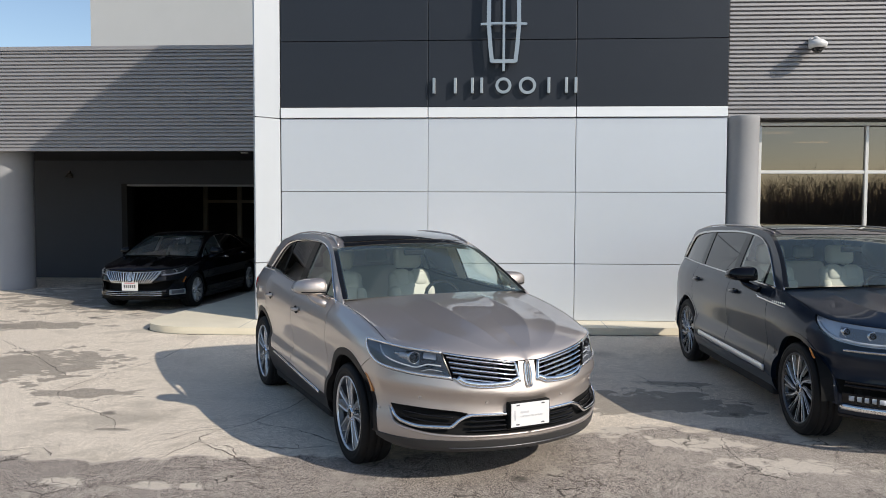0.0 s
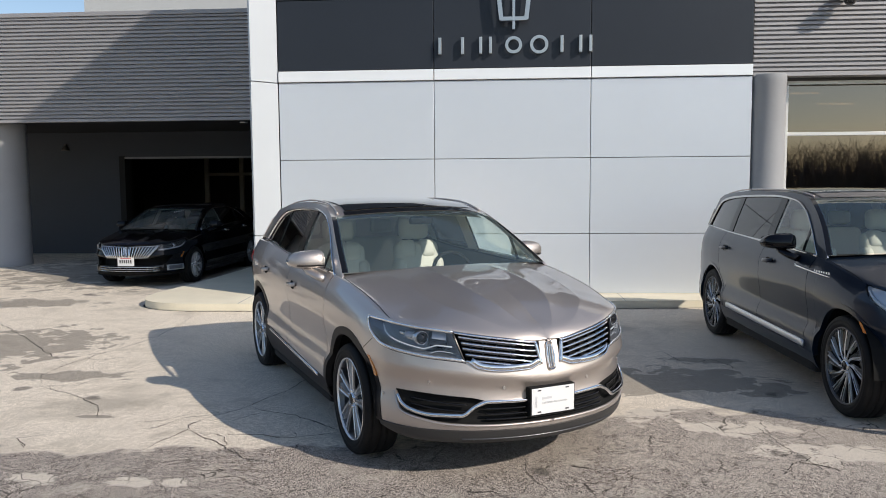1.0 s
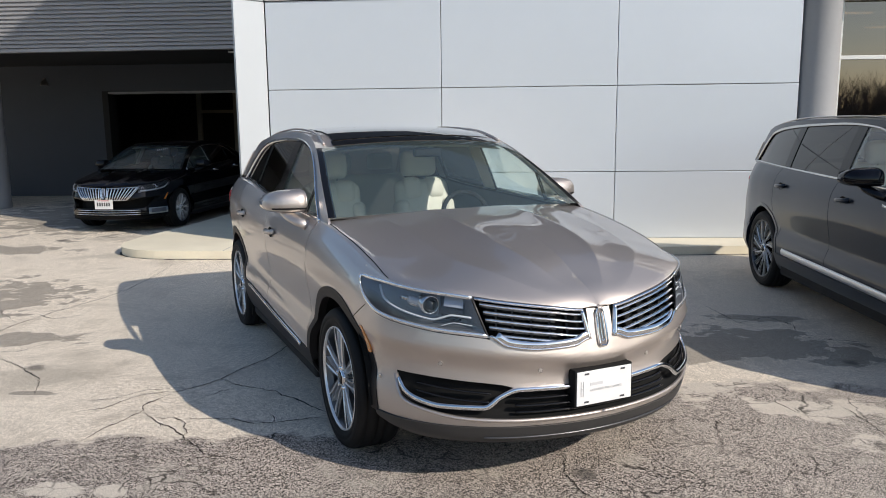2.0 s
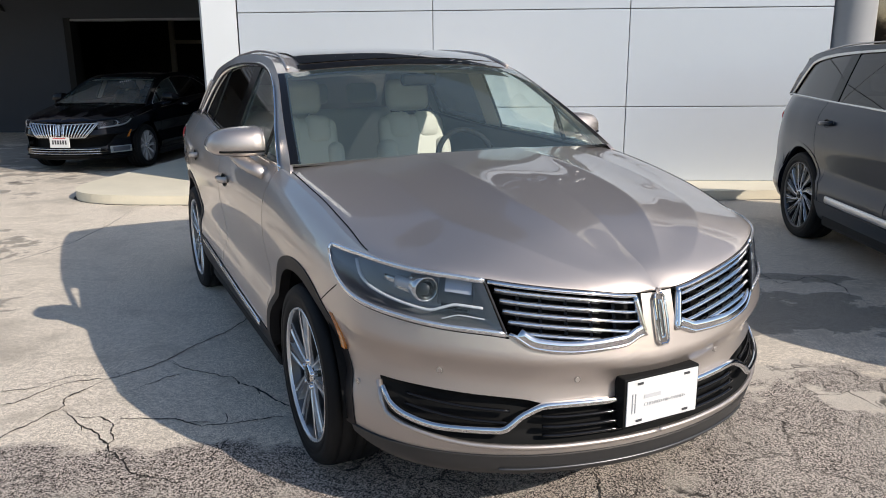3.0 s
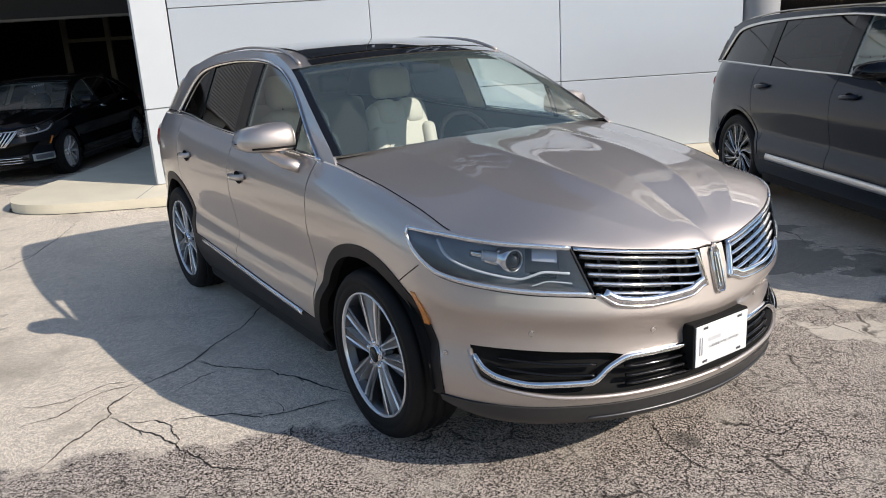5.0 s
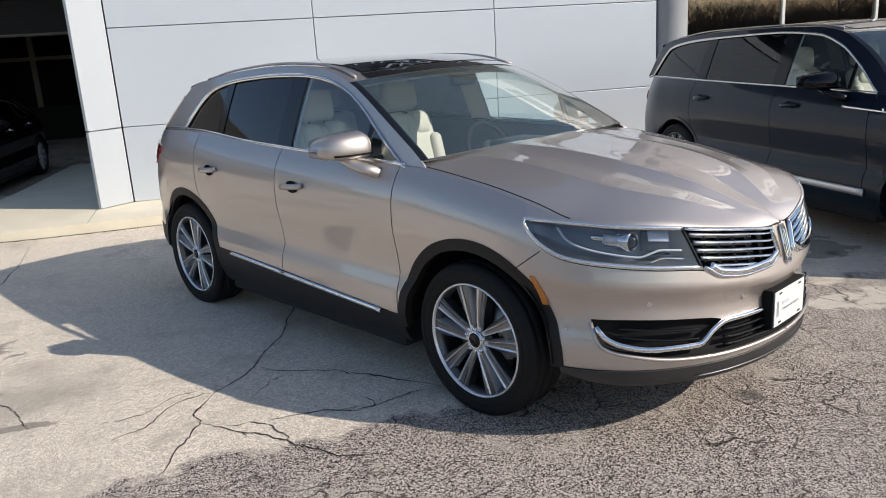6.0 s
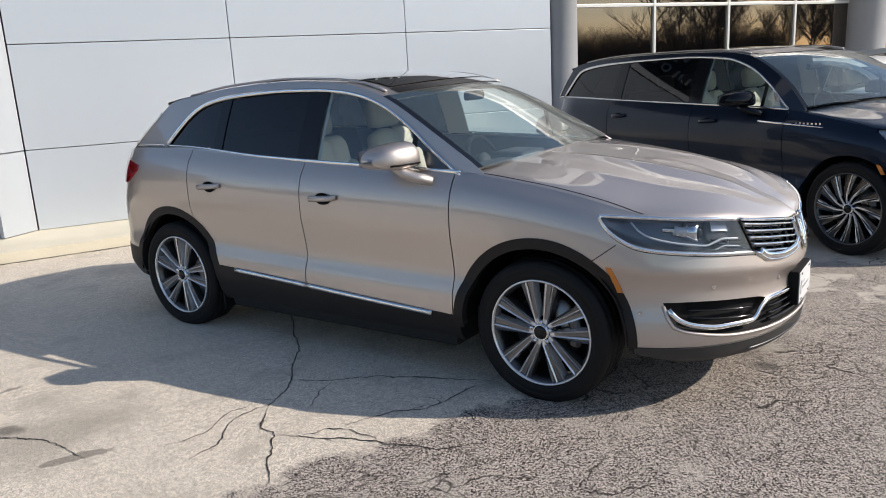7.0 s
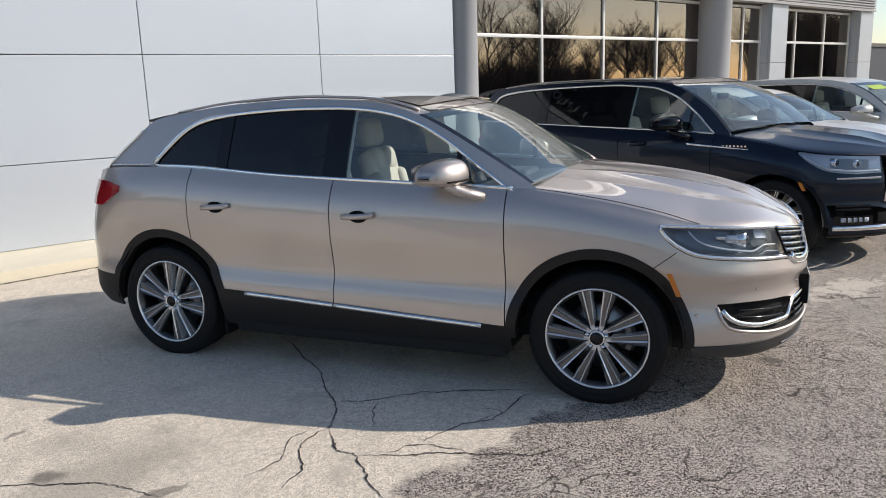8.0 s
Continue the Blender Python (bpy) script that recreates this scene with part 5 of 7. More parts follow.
        roll = 0.012 * smooth(u, 0.12, 0.40) * (1 - np.exp(-w / 0.034)) * np.exp(-w / 0.30)
        return np.stack([e[0] + (cx - e[0]) * w, e[1] * (1 - w), e[2] + (cz - e[2]) * f + ridge + roll], -1)

    ws_ = np.concatenate([np.linspace(0, 0.12, 20)[:-1], np.linspace(0.12, 1, 70)])
    half = np.stack([bonnet_row(u, ws_) for u in np.linspace(0, 1, 60)])
    other = half[:, -2::-1].copy()
    other[..., 1] *= -1
    part("bonnet", sheet(np.concatenate([half, other], 1), 0.012), col, root, "", True)
    if sp.get("bonnet_cut"):                             # shut line on the fender's crown, leaving the lamp's upper edge
        u0 = X(sp["bonnet_cut"]) / s_end
        us = np.linspace(u0, 0.985, 40)
        cut = np.stack([bonnet_row(u, np.array([0.002 + 0.022 * smooth(u, u0 - 0.03, u0 + 0.10)]))[0] for u in us])
        for sgn in (-1, 1):
            part("shut_line", tube(mirrored(cut, sgn), 0.0028, 0.0022, 5), MATT_BLACK, root, "dark shut line")
    # cowl and wipers
    e = half[-1]
    cowl_f = np.concatenate([e, other[-1]])
    base = c.cross(np.full(len(cowl_f), ex[0]), np.linspace(1, -1, len(cowl_f)), -0.012)
    part("cowl", sheet(np.stack([cowl_f - np.array([0, 0, 0.012]), base])), MATT_BLACK, root, "black cowl grille", True)
    both("door_lining", region(sh, X(cuts[1]), X(cuts[3]), lambda s: 0.5 + 0 * s, lambda s: sh.top(s) - 0.01, 20, 6, -0.09), LEATHER_DARK, root, "dark door lining", 0)
    for y0, y1 in ((-0.62, -0.05), (-0.02, 0.60)):
        pts = []
        for u in np.linspace(0, 1, 10):
            y = y0 + (y1 - y0) * u
            q = c.cross(np.array([ex[0] - 0.03]), np.array([-y / 0.76]))[0]
            pts.append((q[0] + 0.06, y, q[2] - 0.066))
        wp = part("wiper", tube(pts, 0.006, 0.008, 6), MATT_BLACK, root, "black windscreen wiper")
        part("wiper_arm", tube([(pts[2][0] + 0.05, pts[2][1], pts[2][2] - 0.01), (pts[5][0] + 0.01, pts[5][1], pts[5][2] + 0.02)], 0.010, 0.008, 6), MATT_BLACK, wp)

    # bumper with its face up to lamps and grille, and a lower lip
    s1 = X(cuts[0] + gf)

    def bump_low(s):
        return np.maximum(sp["lip_z"] + 0 * s, arch_z(sh.x_of(s), wf, zc, R))
    nb = np.unique(np.concatenate([np.linspace(0, 1, 50), dense(sh, wf + R + 0.02, cuts[0] + gf, [wf], R, 4) * (s1 - X(wf + R + 0.02)) / s1 + X(wf + R + 0.02) / s1]))
    hole = sp.get("intake")
    if hole:                                             # an open pocket between an upper and a lower piece
        e = X(hole[0])
        it, ib = (spl([(sh.at(**{k: a}), z) for k, a, z in pts]) for pts in hole[1:])
        seam = float(it(e))
        up = lambda s: np.maximum(bump_low(s), np.where(s < e, it(s), seam))
        dn = lambda s: np.maximum(bump_low(s), np.where(s < e, ib(s), seam))
        nb = np.unique(np.concatenate([nb, np.linspace(e * 0.8, e, 16) / s1]))
        bp = part("front_bumper", sheet(band(region(sh, 0.0, s1, up, c.low, nv=12, ss=nb))), col, root, "", True)
        part("bumper_chin", sheet(band(region(sh, 0.0, s1, bump_low, dn, nv=6, ss=nb))), col, bp, "", True)
    else:
        bp = part("front_bumper", sheet(band(region(sh, 0.0, s1, bump_low, c.low, nv=16, ss=nb)), 0.01), col, root, "", True)
    le, ll = X(wf + R - 0.01), sp.get("lip_low", sp["z0"])
    part("bumper_lip", sheet(band(region(sh, 0.0, le, lambda s: ll + (sp["lip_z"] - 0.03 - ll) * np.clip((s - le + 0.35) / 0.35, 0, 1) ** 2, sp["lip_z"] - 0.003, 40, 6, 0.008)), 0.02), sp["lip_mat"], root, "grey lower bumper lip", True)
    part("front_backing", sheet(band(region(sh, 0.0, X(cuts[0]), sp["lip_z"], sh.top, 40, 6, -0.14))), MATT_BLACK, root, "dark space behind the bumper", True)

    if sp.get("seam"):                                   # slanting joint of fender and bumper below the lamp
        (xa, za), (xb, zb) = sp["seam"]
        u = np.linspace(0, 1, 8)
        for sgn in (-1, 1):
            part("shut_line", tube(mirrored(sh.pt(np.array([X(xa + (xb - xa) * k) for k in u]), za + (zb - za) * u, -0.0005), sgn), 0.0026, 0.0022, 5), MATT_BLACK, root, "dark shut line")

    # doors: handles and mirrors
    for i, sgn in enumerate((-1, 1)):
        for (x, z), ds in zip(sp["handles"], (doors, rdoors)):
            p = sh.pt(X(x), z)
            door_handle(ds[i], x, sgn * p[1], z, sgn, sp["handle_mat"])
        mx, my, mz = sp["mirror"]
        mirror_pod(doors[i], mx, sgn * my, mz, sgn, sp.get("mirror_paint", col), sp.get("mirror_size", 1.0))
        tl = sp["tail_lamp"]
        ta, tb = X(tl[0]), min(X(tl[1]), sh.end)
        lean = lambda k: np.clip((k - ta) / (tb - ta) / 0.45, 0, 1)
        pts = region(sh, ta, tb, lambda k: tl[2] + (tl[3] - tl[2]) * 0.62 * (1 - lean(k)), lambda k: tl[3] - (tl[3] - tl[2]) * 0.16 * (1 - lean(k)) ** 2, 14, 6, 0.012)
        part("tail_lamp", sheet(pts, 0.02, sgn < 0), RED_LENS, root, "red tail lamp", True)
    cabin(root, sp["cabin"])
    return root, c, bp


def outline(pts):
    """The border of a grid of points, as a closed line."""
    return np.concatenate([pts[:, 0], pts[-1, 1:], pts[-2::-1, -1], pts[0, -2:0:-1]])


def panel(pts, sgn, hem=0.0):
    return sheet(pts, hem, sgn < 0)


def mirrored(p, sgn):
    q = np.array(p, float).copy()
    q[..., 1] = sgn * q[..., 1]
    return q


def projector(parent, p, r, sgn):
    """A lamp's round projector lens in a bright ring."""
    prof = [(0.0, 0.030), (r * 0.45, 0.026), (r * 0.75, 0.014), (r * 0.88, 0.0), (r * 0.9, -0.02)]
    v, f = lathe(prof, 24, "x")
    part("projector", ([(a[0] + p[0], a[1] + p[1], a[2] + p[2]) for a in v], f), GLOSS_BLACK, parent, "round projector lens", True)
    v, f = lathe([(r * 0.88, -0.01), (r * 0.95, 0.012), (r * 1.12, 0.014), (r * 1.2, -0.01), (r * 1.25, -0.05)], 24, "x")
    part("projector_ring", ([(a[0] + p[0], a[1] + p[1], a[2] + p[2]) for a in v], f), REFLECTOR, parent, "", True)

# ---- the champagne crossover ----
CROSSOVER = dict(
    paint=CHAMPAGNE, clad=CLADDING, flare_mat=CLADDING, lip_mat=GREY_LIP, trim=CHROME, rear_glass=PRIVACY, handle_mat=CHAMPAGNE,
    plan=[(2.48, 0), (2.455, 0.25), (2.375, 0.50), (2.225, 0.72), (2.05, 0.85), (1.80, 0.93), (1.42, 0.965), (0.5, 0.975), (-0.6, 0.975), (-1.42, 0.968), (-1.85, 0.93), (-2.13, 0.835), (-2.28, 0.63), (-2.34, 0.3), (-2.35, 0)],
    top=[("y", 0, 0.868), ("y", 0.1, 0.873), ("y", 0.25, 0.895), ("y", 0.5, 0.932), ("y", 0.7, 0.962), ("x", 2.0, 0.979), ("x", 1.93, 0.988), ("x", 1.84, 1.010), ("x", 1.69, 1.047), ("x", 1.4, 1.104), ("x", 1.0, 1.155), ("x", 0.7, 1.167), ("x", 0.3, 1.180), ("x", -0.5, 1.208), ("x", -1.4, 1.258), ("x", -1.9, 1.25), ("x", -2.15, 1.22), ("x", -2.3499, 1.18)],
    side=[(0, 0.085), (0.1, 0.03), (0.22, 0.0), (0.30, 0.001), (0.338, 0.006), (0.368, 0.018), (0.402, 0.0335), (0.416, 0.0365), (0.45, 0.0345), (0.52, 0.028), (0.70, 0.005), (0.80, 0.008), (0.86, 0.018), (0.91, 0.036), (0.955, 0.061), (0.985, 0.086), (1.004, 0.0955), (1.022, 0.099), (1.042, 0.113), (1.1, 0.17)],
    front=[(0, 0.10), (0.12, 0.02), (0.25, 0.002), (0.34, 0.006), (0.45, 0.024), (0.54, 0.029), (0.60, 0.015), (0.665, -0.006), (0.71, 0.0), (0.85, 0.022), (1.0, 0.05), (1.1, 0.08)],
    rear=[(0, 0.12), (0.2, 0.0), (0.5, 0.0), (0.8, 0.05), (1.0, 0.11), (1.1, 0.13)],
    z0=0.215, front_x=(1.45, 2.25), rear_x=(1.7, 2.3),
    belt_z=1.17, rail_z=1.65, belt_y=0.885, rail_y=0.67,
    taper=[(1.1, 0.975), (0.6, 0.995), (0, 1), (-0.9, 0.99), (-1.5, 0.955), (-2.05, 0.89)],
    dlo=[(0.95, 1.14), (0.915, 1.165), (0.742, 1.278), (0.561, 1.400), (0.372, 1.500), (0.18, 1.564), (0.0, 1.593), (-0.2, 1.606), (-0.45, 1.608), (-0.8, 1.594), (-1.03, 1.573), (-1.20, 1.541), (-1.29, 1.505), (-1.37, 1.452), (-1.45, 1.378), (-1.535, 1.29), (-1.555, 1.255)],
    roof_edge=[(1.10, 1.150), (1.02, 1.205), (0.9, 1.274), (0.7, 1.384), (0.5, 1.488), (0.38, 1.543), (0.24, 1.592), (0.08, 1.630), (-0.15, 1.652), (-0.5, 1.665), (-0.95, 1.645), (-1.37, 1.598), (-1.58, 1.566), (-1.65, 1.535), (-1.74, 1.46), (-1.85, 1.37), (-1.97, 1.262)],
    bow=[(1.10, 0.07), (0.34, 0.19), (0.0, 0.12), (-0.5, 0.0), (-1.6, -0.06), (-1.97, -0.26)],
    crown=[(1.10, 0.005), (0.9, 0.023), (0.7, 0.032), (0.5, 0.038), (0.34, 0.040), (0.1, 0.038), (-0.5, 0.03), (-1.6, 0.045), (-1.97, 0.0)],
    rock=[(2.5, 0.34), (0.9, 0.405), (-0.95, 0.496), (-2.4, 0.535)],
    lamp_low=[("y", 0, 0.735), ("y", 0.08, 0.735), ("y", 0.15, 0.712), ("y", 0.30, 0.708), ("y", 0.45, 0.728), ("y", 0.52, 0.772), ("y", 0.56, 0.780), ("y", 0.70, 0.795), ("y", 0.80, 0.809), ("x", 1.93, 0.836), ("x", 1.83, 0.880), ("x", 1.77, 0.928), ("x", 1.735, 0.972)],
    axle_f=1.4245, axle_r=-1.4245, arch=0.492, flare=0.050, wheel_r=0.364, tyre=0.380, track=0.946, rim=0.281, wheel="pairs", turn=(0.0, 0.25),
    half=0.966, cuts=(1.735, 0.925, -0.148, -1.185), tail_x=-2.0, tail_end=-2.35, nose=2.48,
    dlo_x=(0.945, -1.555), edge_x=(1.10, -1.97), pillar_b=(-0.085, -0.235), pillar_c=(-0.95, -1.03), pillar_q=0.64, belt_end=-1.55,
    screen_x=(1.05, 0.34), roof_x=-1.60, glass_roof=(0.26, -0.42, -1.05), rails=(0.30, -1.45), rail_h=0.006, rail_mat=CHAMPAGNE, spoiler=True,
    spine=[(2.445, 0.868), (2.365, 0.93), (2.26, 0.98), (2.08, 1.062), (1.76, 1.143), (1.45, 1.180), (1.13, 1.203)],
    bonnet_end=0.99, bonnet_pow=1.9, bonnet_cut=1.94, ridge=0.009, lip_z=0.355, lip_low=0.272,
    intake=(2.032, [("y", 0, 0.515), ("y", 0.37, 0.52), ("y", 0.48, 0.545), ("y", 0.60, 0.558), ("y", 0.80, 0.572), ("x", 2.03, 0.572)], [("y", 0, 0.392), ("y", 0.30, 0.392), ("y", 0.60, 0.40), ("y", 0.77, 0.43), ("y", 0.84, 0.47), ("x", 2.03, 0.570)]), handles=((0.045, 0.985), (-0.96, 1.015)), mirror=(0.60, 1.005, 1.232),
    tail_lamp=(-1.77, -2.16, 1.0, 1.165), seam=((1.825, 0.853), (1.705, 0.765)),
    cabin=dict(half=0.93, floor=0.42, dash=0.62, dash_z=1.10, seat=-0.10, back=-1.6, leather=LEATHER, mirror_x=0.52, mirror_z=1.52),
)
SUV_AT = Matrix.Translation((-0.4699, 7.3225, 0)) @ Matrix.Rotation(-1.06201, 4, "Z")
suv, sc, suv_bumper = build_car("crossover", SUV_AT, CROSSOVER, "champagne metallic crossover with chrome split-wing grille parked on asphalt")


def crossover_front(root, c, bumpers):
    sh = c.sh
    X, Y = (lambda x: sh.at(x=x)), (lambda y: sh.at(y=y))
    lamp_top = spl([(Y(0.7), 0.954), (X(2.0), 0.971), (X(1.93), 0.974), (X(1.735), 0.982), (X(1.70), 0.983)])
    top = lambda s: np.where(s < Y(0.7), sh.top(s) - 0.008, np.minimum(lamp_top(s), sh.top(s) - 0.006))
    both("fender_crown", region(sh, X(2.0), X(1.735), lambda s: top(s) + 0.004, sh.top, 24, 5), CHAMPAGNE, root, "", 0.01)
    part("nose_post", sheet(band(region(sh, 0.0, Y(0.066), c.low, lambda s: sh.top(s) - 0.004, 6, 8)), 0.02), CHAMPAGNE, root, "", True)
    split = lambda v: Y(0.525) + (Y(0.588) - Y(0.525)) * v      # border of grille and lamp, leaning out towards the top
    dip = lambda n: smooth(np.linspace(0, 1, n + 1), 0.0, 0.14) * smooth(np.linspace(1, 0, n + 1), 0.0, 0.14)
    for sgn in (-1, 1):
        g = part("grille", panel(region(sh, Y(0.070), split, c.low, top, 30, 10, -0.05), sgn), MATT_BLACK, root, "split-wing chrome bar grille", True)
        for k in range(5):
            s = np.linspace(Y(0.075 + 0.004 * (5 - k)), Y(0.60), 60)
            z = top(s) - 0.022 - 0.031 * k
            vv = (z - c.low(s)) / (top(s) - c.low(s))
            ok = (vv > 0.10) & (s < split(vv) - 0.008)
            part("grille_bar", tube(mirrored(sh.pt(s[ok], z[ok], -0.012), sgn), 0.017, 0.0068, 8), CHROME, g, "", True)
            far = ok & (s > Y(0.22))
            part("grille_blade", tube(mirrored(sh.pt(s[far], z[far] - 0.012, -0.030), sgn), 0.012, 0.007, 6), BLADE_GREY, g, "grey blade behind the chrome bar", True)
        for u in (0.18, 0.36, 0.54, 0.72, 0.88):
            s = Y(0.08) + (split(0.5) - Y(0.08)) * u
            part("grille_upright", tube(mirrored(sh.pt(np.full(6, s), np.linspace(c.low(s) + 0.02, top(s) - 0.015, 6), -0.036), sgn), 0.007, 0.02, 6, up=(1, 0, 0)), GLOSS_BLACK, g)
        q = region(sh, lambda v: Y(0.066) + 0.028 * v, split, lambda s: c.low(s) + 0.004, top, 30, 10, 0.004)
        ring = np.concatenate([q[::-1, 0], q[0, 1:], q[1:, -1]])
        part("grille_surround", tube(mirrored(ring, sgn), 0.010, 0.007, 8), CHROME, g, "chrome grille surround", True)
        s = np.linspace(Y(0.075), Y(0.50), 30)
        part("grille_base", tube(mirrored(sh.pt(s, c.low(s) + 0.016, 0.004), sgn), 0.010, 0.023, 8), CHROME, g, "", True)
        v = np.linspace(0, 0.9, 12)
        part("grille_inner_edge", tube(mirrored(sh.pt(Y(0.072) + 0.026 * v, 0.735 * (1 - v) + 0.873 * v, 0.004), sgn), 0.010, 0.013, 8, up=(1, 0, 0)), CHROME, g, "", True)

        lamp_s1 = X(1.742)
        bowl = -0.062 * dip(30)[:, None] * dip(12)[None, :] - 0.002
        lamp = part("headlamp", panel(region(sh, lambda v: split(v) + 0.010, lamp_s1, c.low, top, 30, 12, bowl), sgn), HOUSING, root, "slim clear headlamp with projector", True)
        lens = part("lens", panel(region(sh, lambda v: split(v) + 0.008, lamp_s1, c.low, top, 30, 10, 0.003), sgn), LENS, lamp, "clear lamp lens", True)
        lens.visible_shadow = False
        q = region(sh, lambda v: split(v) + 0.010, lamp_s1, c.low, top, 30, 10, 0.004)
        rim = np.concatenate([q[:, 0], q[-1, 1:], q[-2::-1, -1]])
        part("lamp_trim", tube(mirrored(rim, sgn), 0.006, 0.010, 8), PALE_TRIM, lamp, "pale satin lamp edging", True)
        part("lamp_edge", tube(mirrored(q[0], sgn), 0.006, 0.006, 6), GLOSS_BLACK, lamp, "black inner edge")
        s = np.linspace(split(0.0), lamp_s1 - 0.01, 30)
        part("lamp_gap", tube(mirrored(sh.pt(s, c.low(s) - 0.010, 0.0), sgn), 0.0035, 0.0035, 5), MATT_BLACK, lamp, "dark gap under the lamp")
        sp_ = Y(0.765)
        zp = float(c.low(sp_) * 0.42 + top(sp_) * 0.58)
        projector(lamp, mirrored(sh.pt(sp_, zp, -0.040), sgn), 0.038, sgn)
        part("reflector_block", tube(mirrored(sh.pt(np.linspace(Y(0.79), Y(0.835), 5), np.linspace(zp + 0.004, zp + 0.014, 5), -0.034), sgn), 0.014, 0.024, 8), HOUSING_PALE, lamp, "", True)
        s = np.linspace(Y(0.63), Y(0.73), 8)
        part("reflector_fin", panel(np.stack([sh.pt(s, c.low(s) * 0.66 + top(s) * 0.34, -0.035), sh.pt(s, c.low(s) * 0.15 + top(s) * 0.85, -0.050)], 1), sgn), HOUSING_DARK, lamp, "", True)
        s = np.linspace(Y(0.64), Y(0.715), 8)
        part("lamp_slot", panel(np.stack([sh.pt(s, c.low(s) * 0.72 + top(s) * 0.28, -0.024), sh.pt(s, c.low(s) * 0.60 + top(s) * 0.40, -0.030)], 1), sgn), GLOSS_BLACK, lamp, "black slot under the light guide", True)
        for knots, rr in ((((Y(0.60), 0.42), (Y(0.67), 0.42), (Y(0.71), 0.32), (Y(0.745), 0.22), (Y(0.80), 0.24), (X(2.0), 0.34), (X(1.93), 0.50), (X(1.885), 0.80)), 0.0062), (((Y(0.595), 0.20), (Y(0.66), 0.22), (Y(0.71), 0.10)), 0.0032)):
            line = spl(list(knots))
            s = np.linspace(knots[0][0], knots[-1][0], 44)
            v = line(s)
            part("light_guide", tube(mirrored(sh.pt(s, c.low(s) * (1 - v) + top(s) * v, -0.016), sgn), rr, rr * 0.8, 6), LIGHT_GUIDE, lamp, "pale light guide", True)
        for z0, z1, y0, y1 in ((0.010, 0.020, 0.80, 0.86), (-0.012, 0.0, 0.785, 0.83), (0.018, 0.030, 0.77, 0.80)):
            part("reflector_fin", tube(mirrored(sh.pt(np.linspace(Y(y0), Y(y1), 6), np.linspace(zp + z0, zp + z1, 6), -0.030), sgn), 0.005, 0.012, 6), SATIN, lamp, "bright reflector fin", True)
        s = np.linspace(Y(0.635), Y(0.71), 8)
        part("turn_reflector", panel(np.stack([sh.pt(s, c.low(s) * 0.38 + top(s) * 0.62, -0.030), sh.pt(s, c.low(s) * 0.12 + top(s) * 0.88, -0.040)], 1), sgn), HOUSING_PALE, lamp, "pale turn-signal reflector", True)

        # lower intake pocket with its chrome blade
        bmp = bumpers
        ztop = spl([(Y(0.0), 0.515), (Y(0.37), 0.52), (Y(0.48), 0.545), (Y(0.60), 0.558), (Y(0.80), 0.572), (X(2.03), 0.572)])
        zbot = spl([(Y(0.0), 0.392), (Y(0.30), 0.392), (Y(0.60), 0.40), (Y(0.77), 0.43), (Y(0.84), 0.47), (X(2.03), 0.570)])
        ends = X(2.032)
        depth = -0.040 * np.minimum(1, np.linspace(1, 0, 41) * 8)[:, None] * dip(8)[None, :] - 0.001
        intake = part("lower_intake", panel(region(sh, 0.0, ends, zbot, ztop, 40, 8, depth), sgn), MATT_BLACK, bmp, "black lower intake", True)
        for k in (0.22, 0.45, 0.70):
            s = np.linspace(0.0, Y(0.42), 20)
            part("intake_slat", tube(mirrored(sh.pt(s, zbot(s) * (1 - k) + ztop(s) * k, -0.004), sgn), 0.010, 0.006, 6), GLOSS_BLACK, intake, "", True)
        for k in (0.45, 0.7):
            s = np.linspace(Y(0.52), Y(0.80), 16)
            part("intake_slat", tube(mirrored(sh.pt(s, zbot(s) * (1 - k) + ztop(s) * k, -0.008), sgn), 0.008, 0.006, 6), GLOSS_BLACK, intake, "", True)
        bz = spl([(Y(0.15), 0.520), (Y(0.40), 0.524), (Y(0.48), 0.497), (Y(0.545), 0.448), (Y(0.70), 0.448), (Y(0.79), 0.468), (Y(0.83), 0.500), (Y(0.85), 0.548)])
        s = np.linspace(Y(0.15), Y(0.848), 46)
        part("intake_blade", tube(mirrored(sh.pt(s, bz(s), 0.010), sgn), 0.011, 0.0135, 8), CHROME, intake, "chrome intake blade", True)
        s = np.linspace(0, ends, 44)
        part("intake_lip", tube(mirrored(sh.pt(s, zbot(s) - 0.008, 0.004), sgn), 0.011, 0.009, 8), CHAMPAGNE, intake, "", True)
        for y, z in ((0.715, 0.635), (0.305, 0.605)):
            p, q = mirrored(sh.pt(Y(y), z, -0.004), sgn), mirrored(sh.pt(Y(y), z, 0.005), sgn)
            part("parking_sensor", tube([p, q], 0.011, 0.011, 14), SATIN, bmp, "round parking sensor")
            part("sensor_face", tube([q, mirrored(sh.pt(Y(y), z, 0.006), sgn)], 0.008, 0.008, 12), CHAMPAGNE, bmp)
        p, q = mirrored(sh.pt(X(1.93), 0.52, 0.0), sgn), mirrored(sh.pt(X(1.93), 0.52, 0.006), sgn)
        part("parking_sensor", tube([p, q], 0.010, 0.010, 14), SATIN, bmp, "round parking sensor")
        mk = region(sh, X(1.828), X(1.802), 0.618, 0.742, 3, 6, 0.006)
        mk[..., 0] += (0.055 * (0.5 - np.linspace(0, 1, 7)))[None, :]
        part("side_marker", panel(mk, sgn, 0.01), AMBER, bmp, "amber side marker", True)
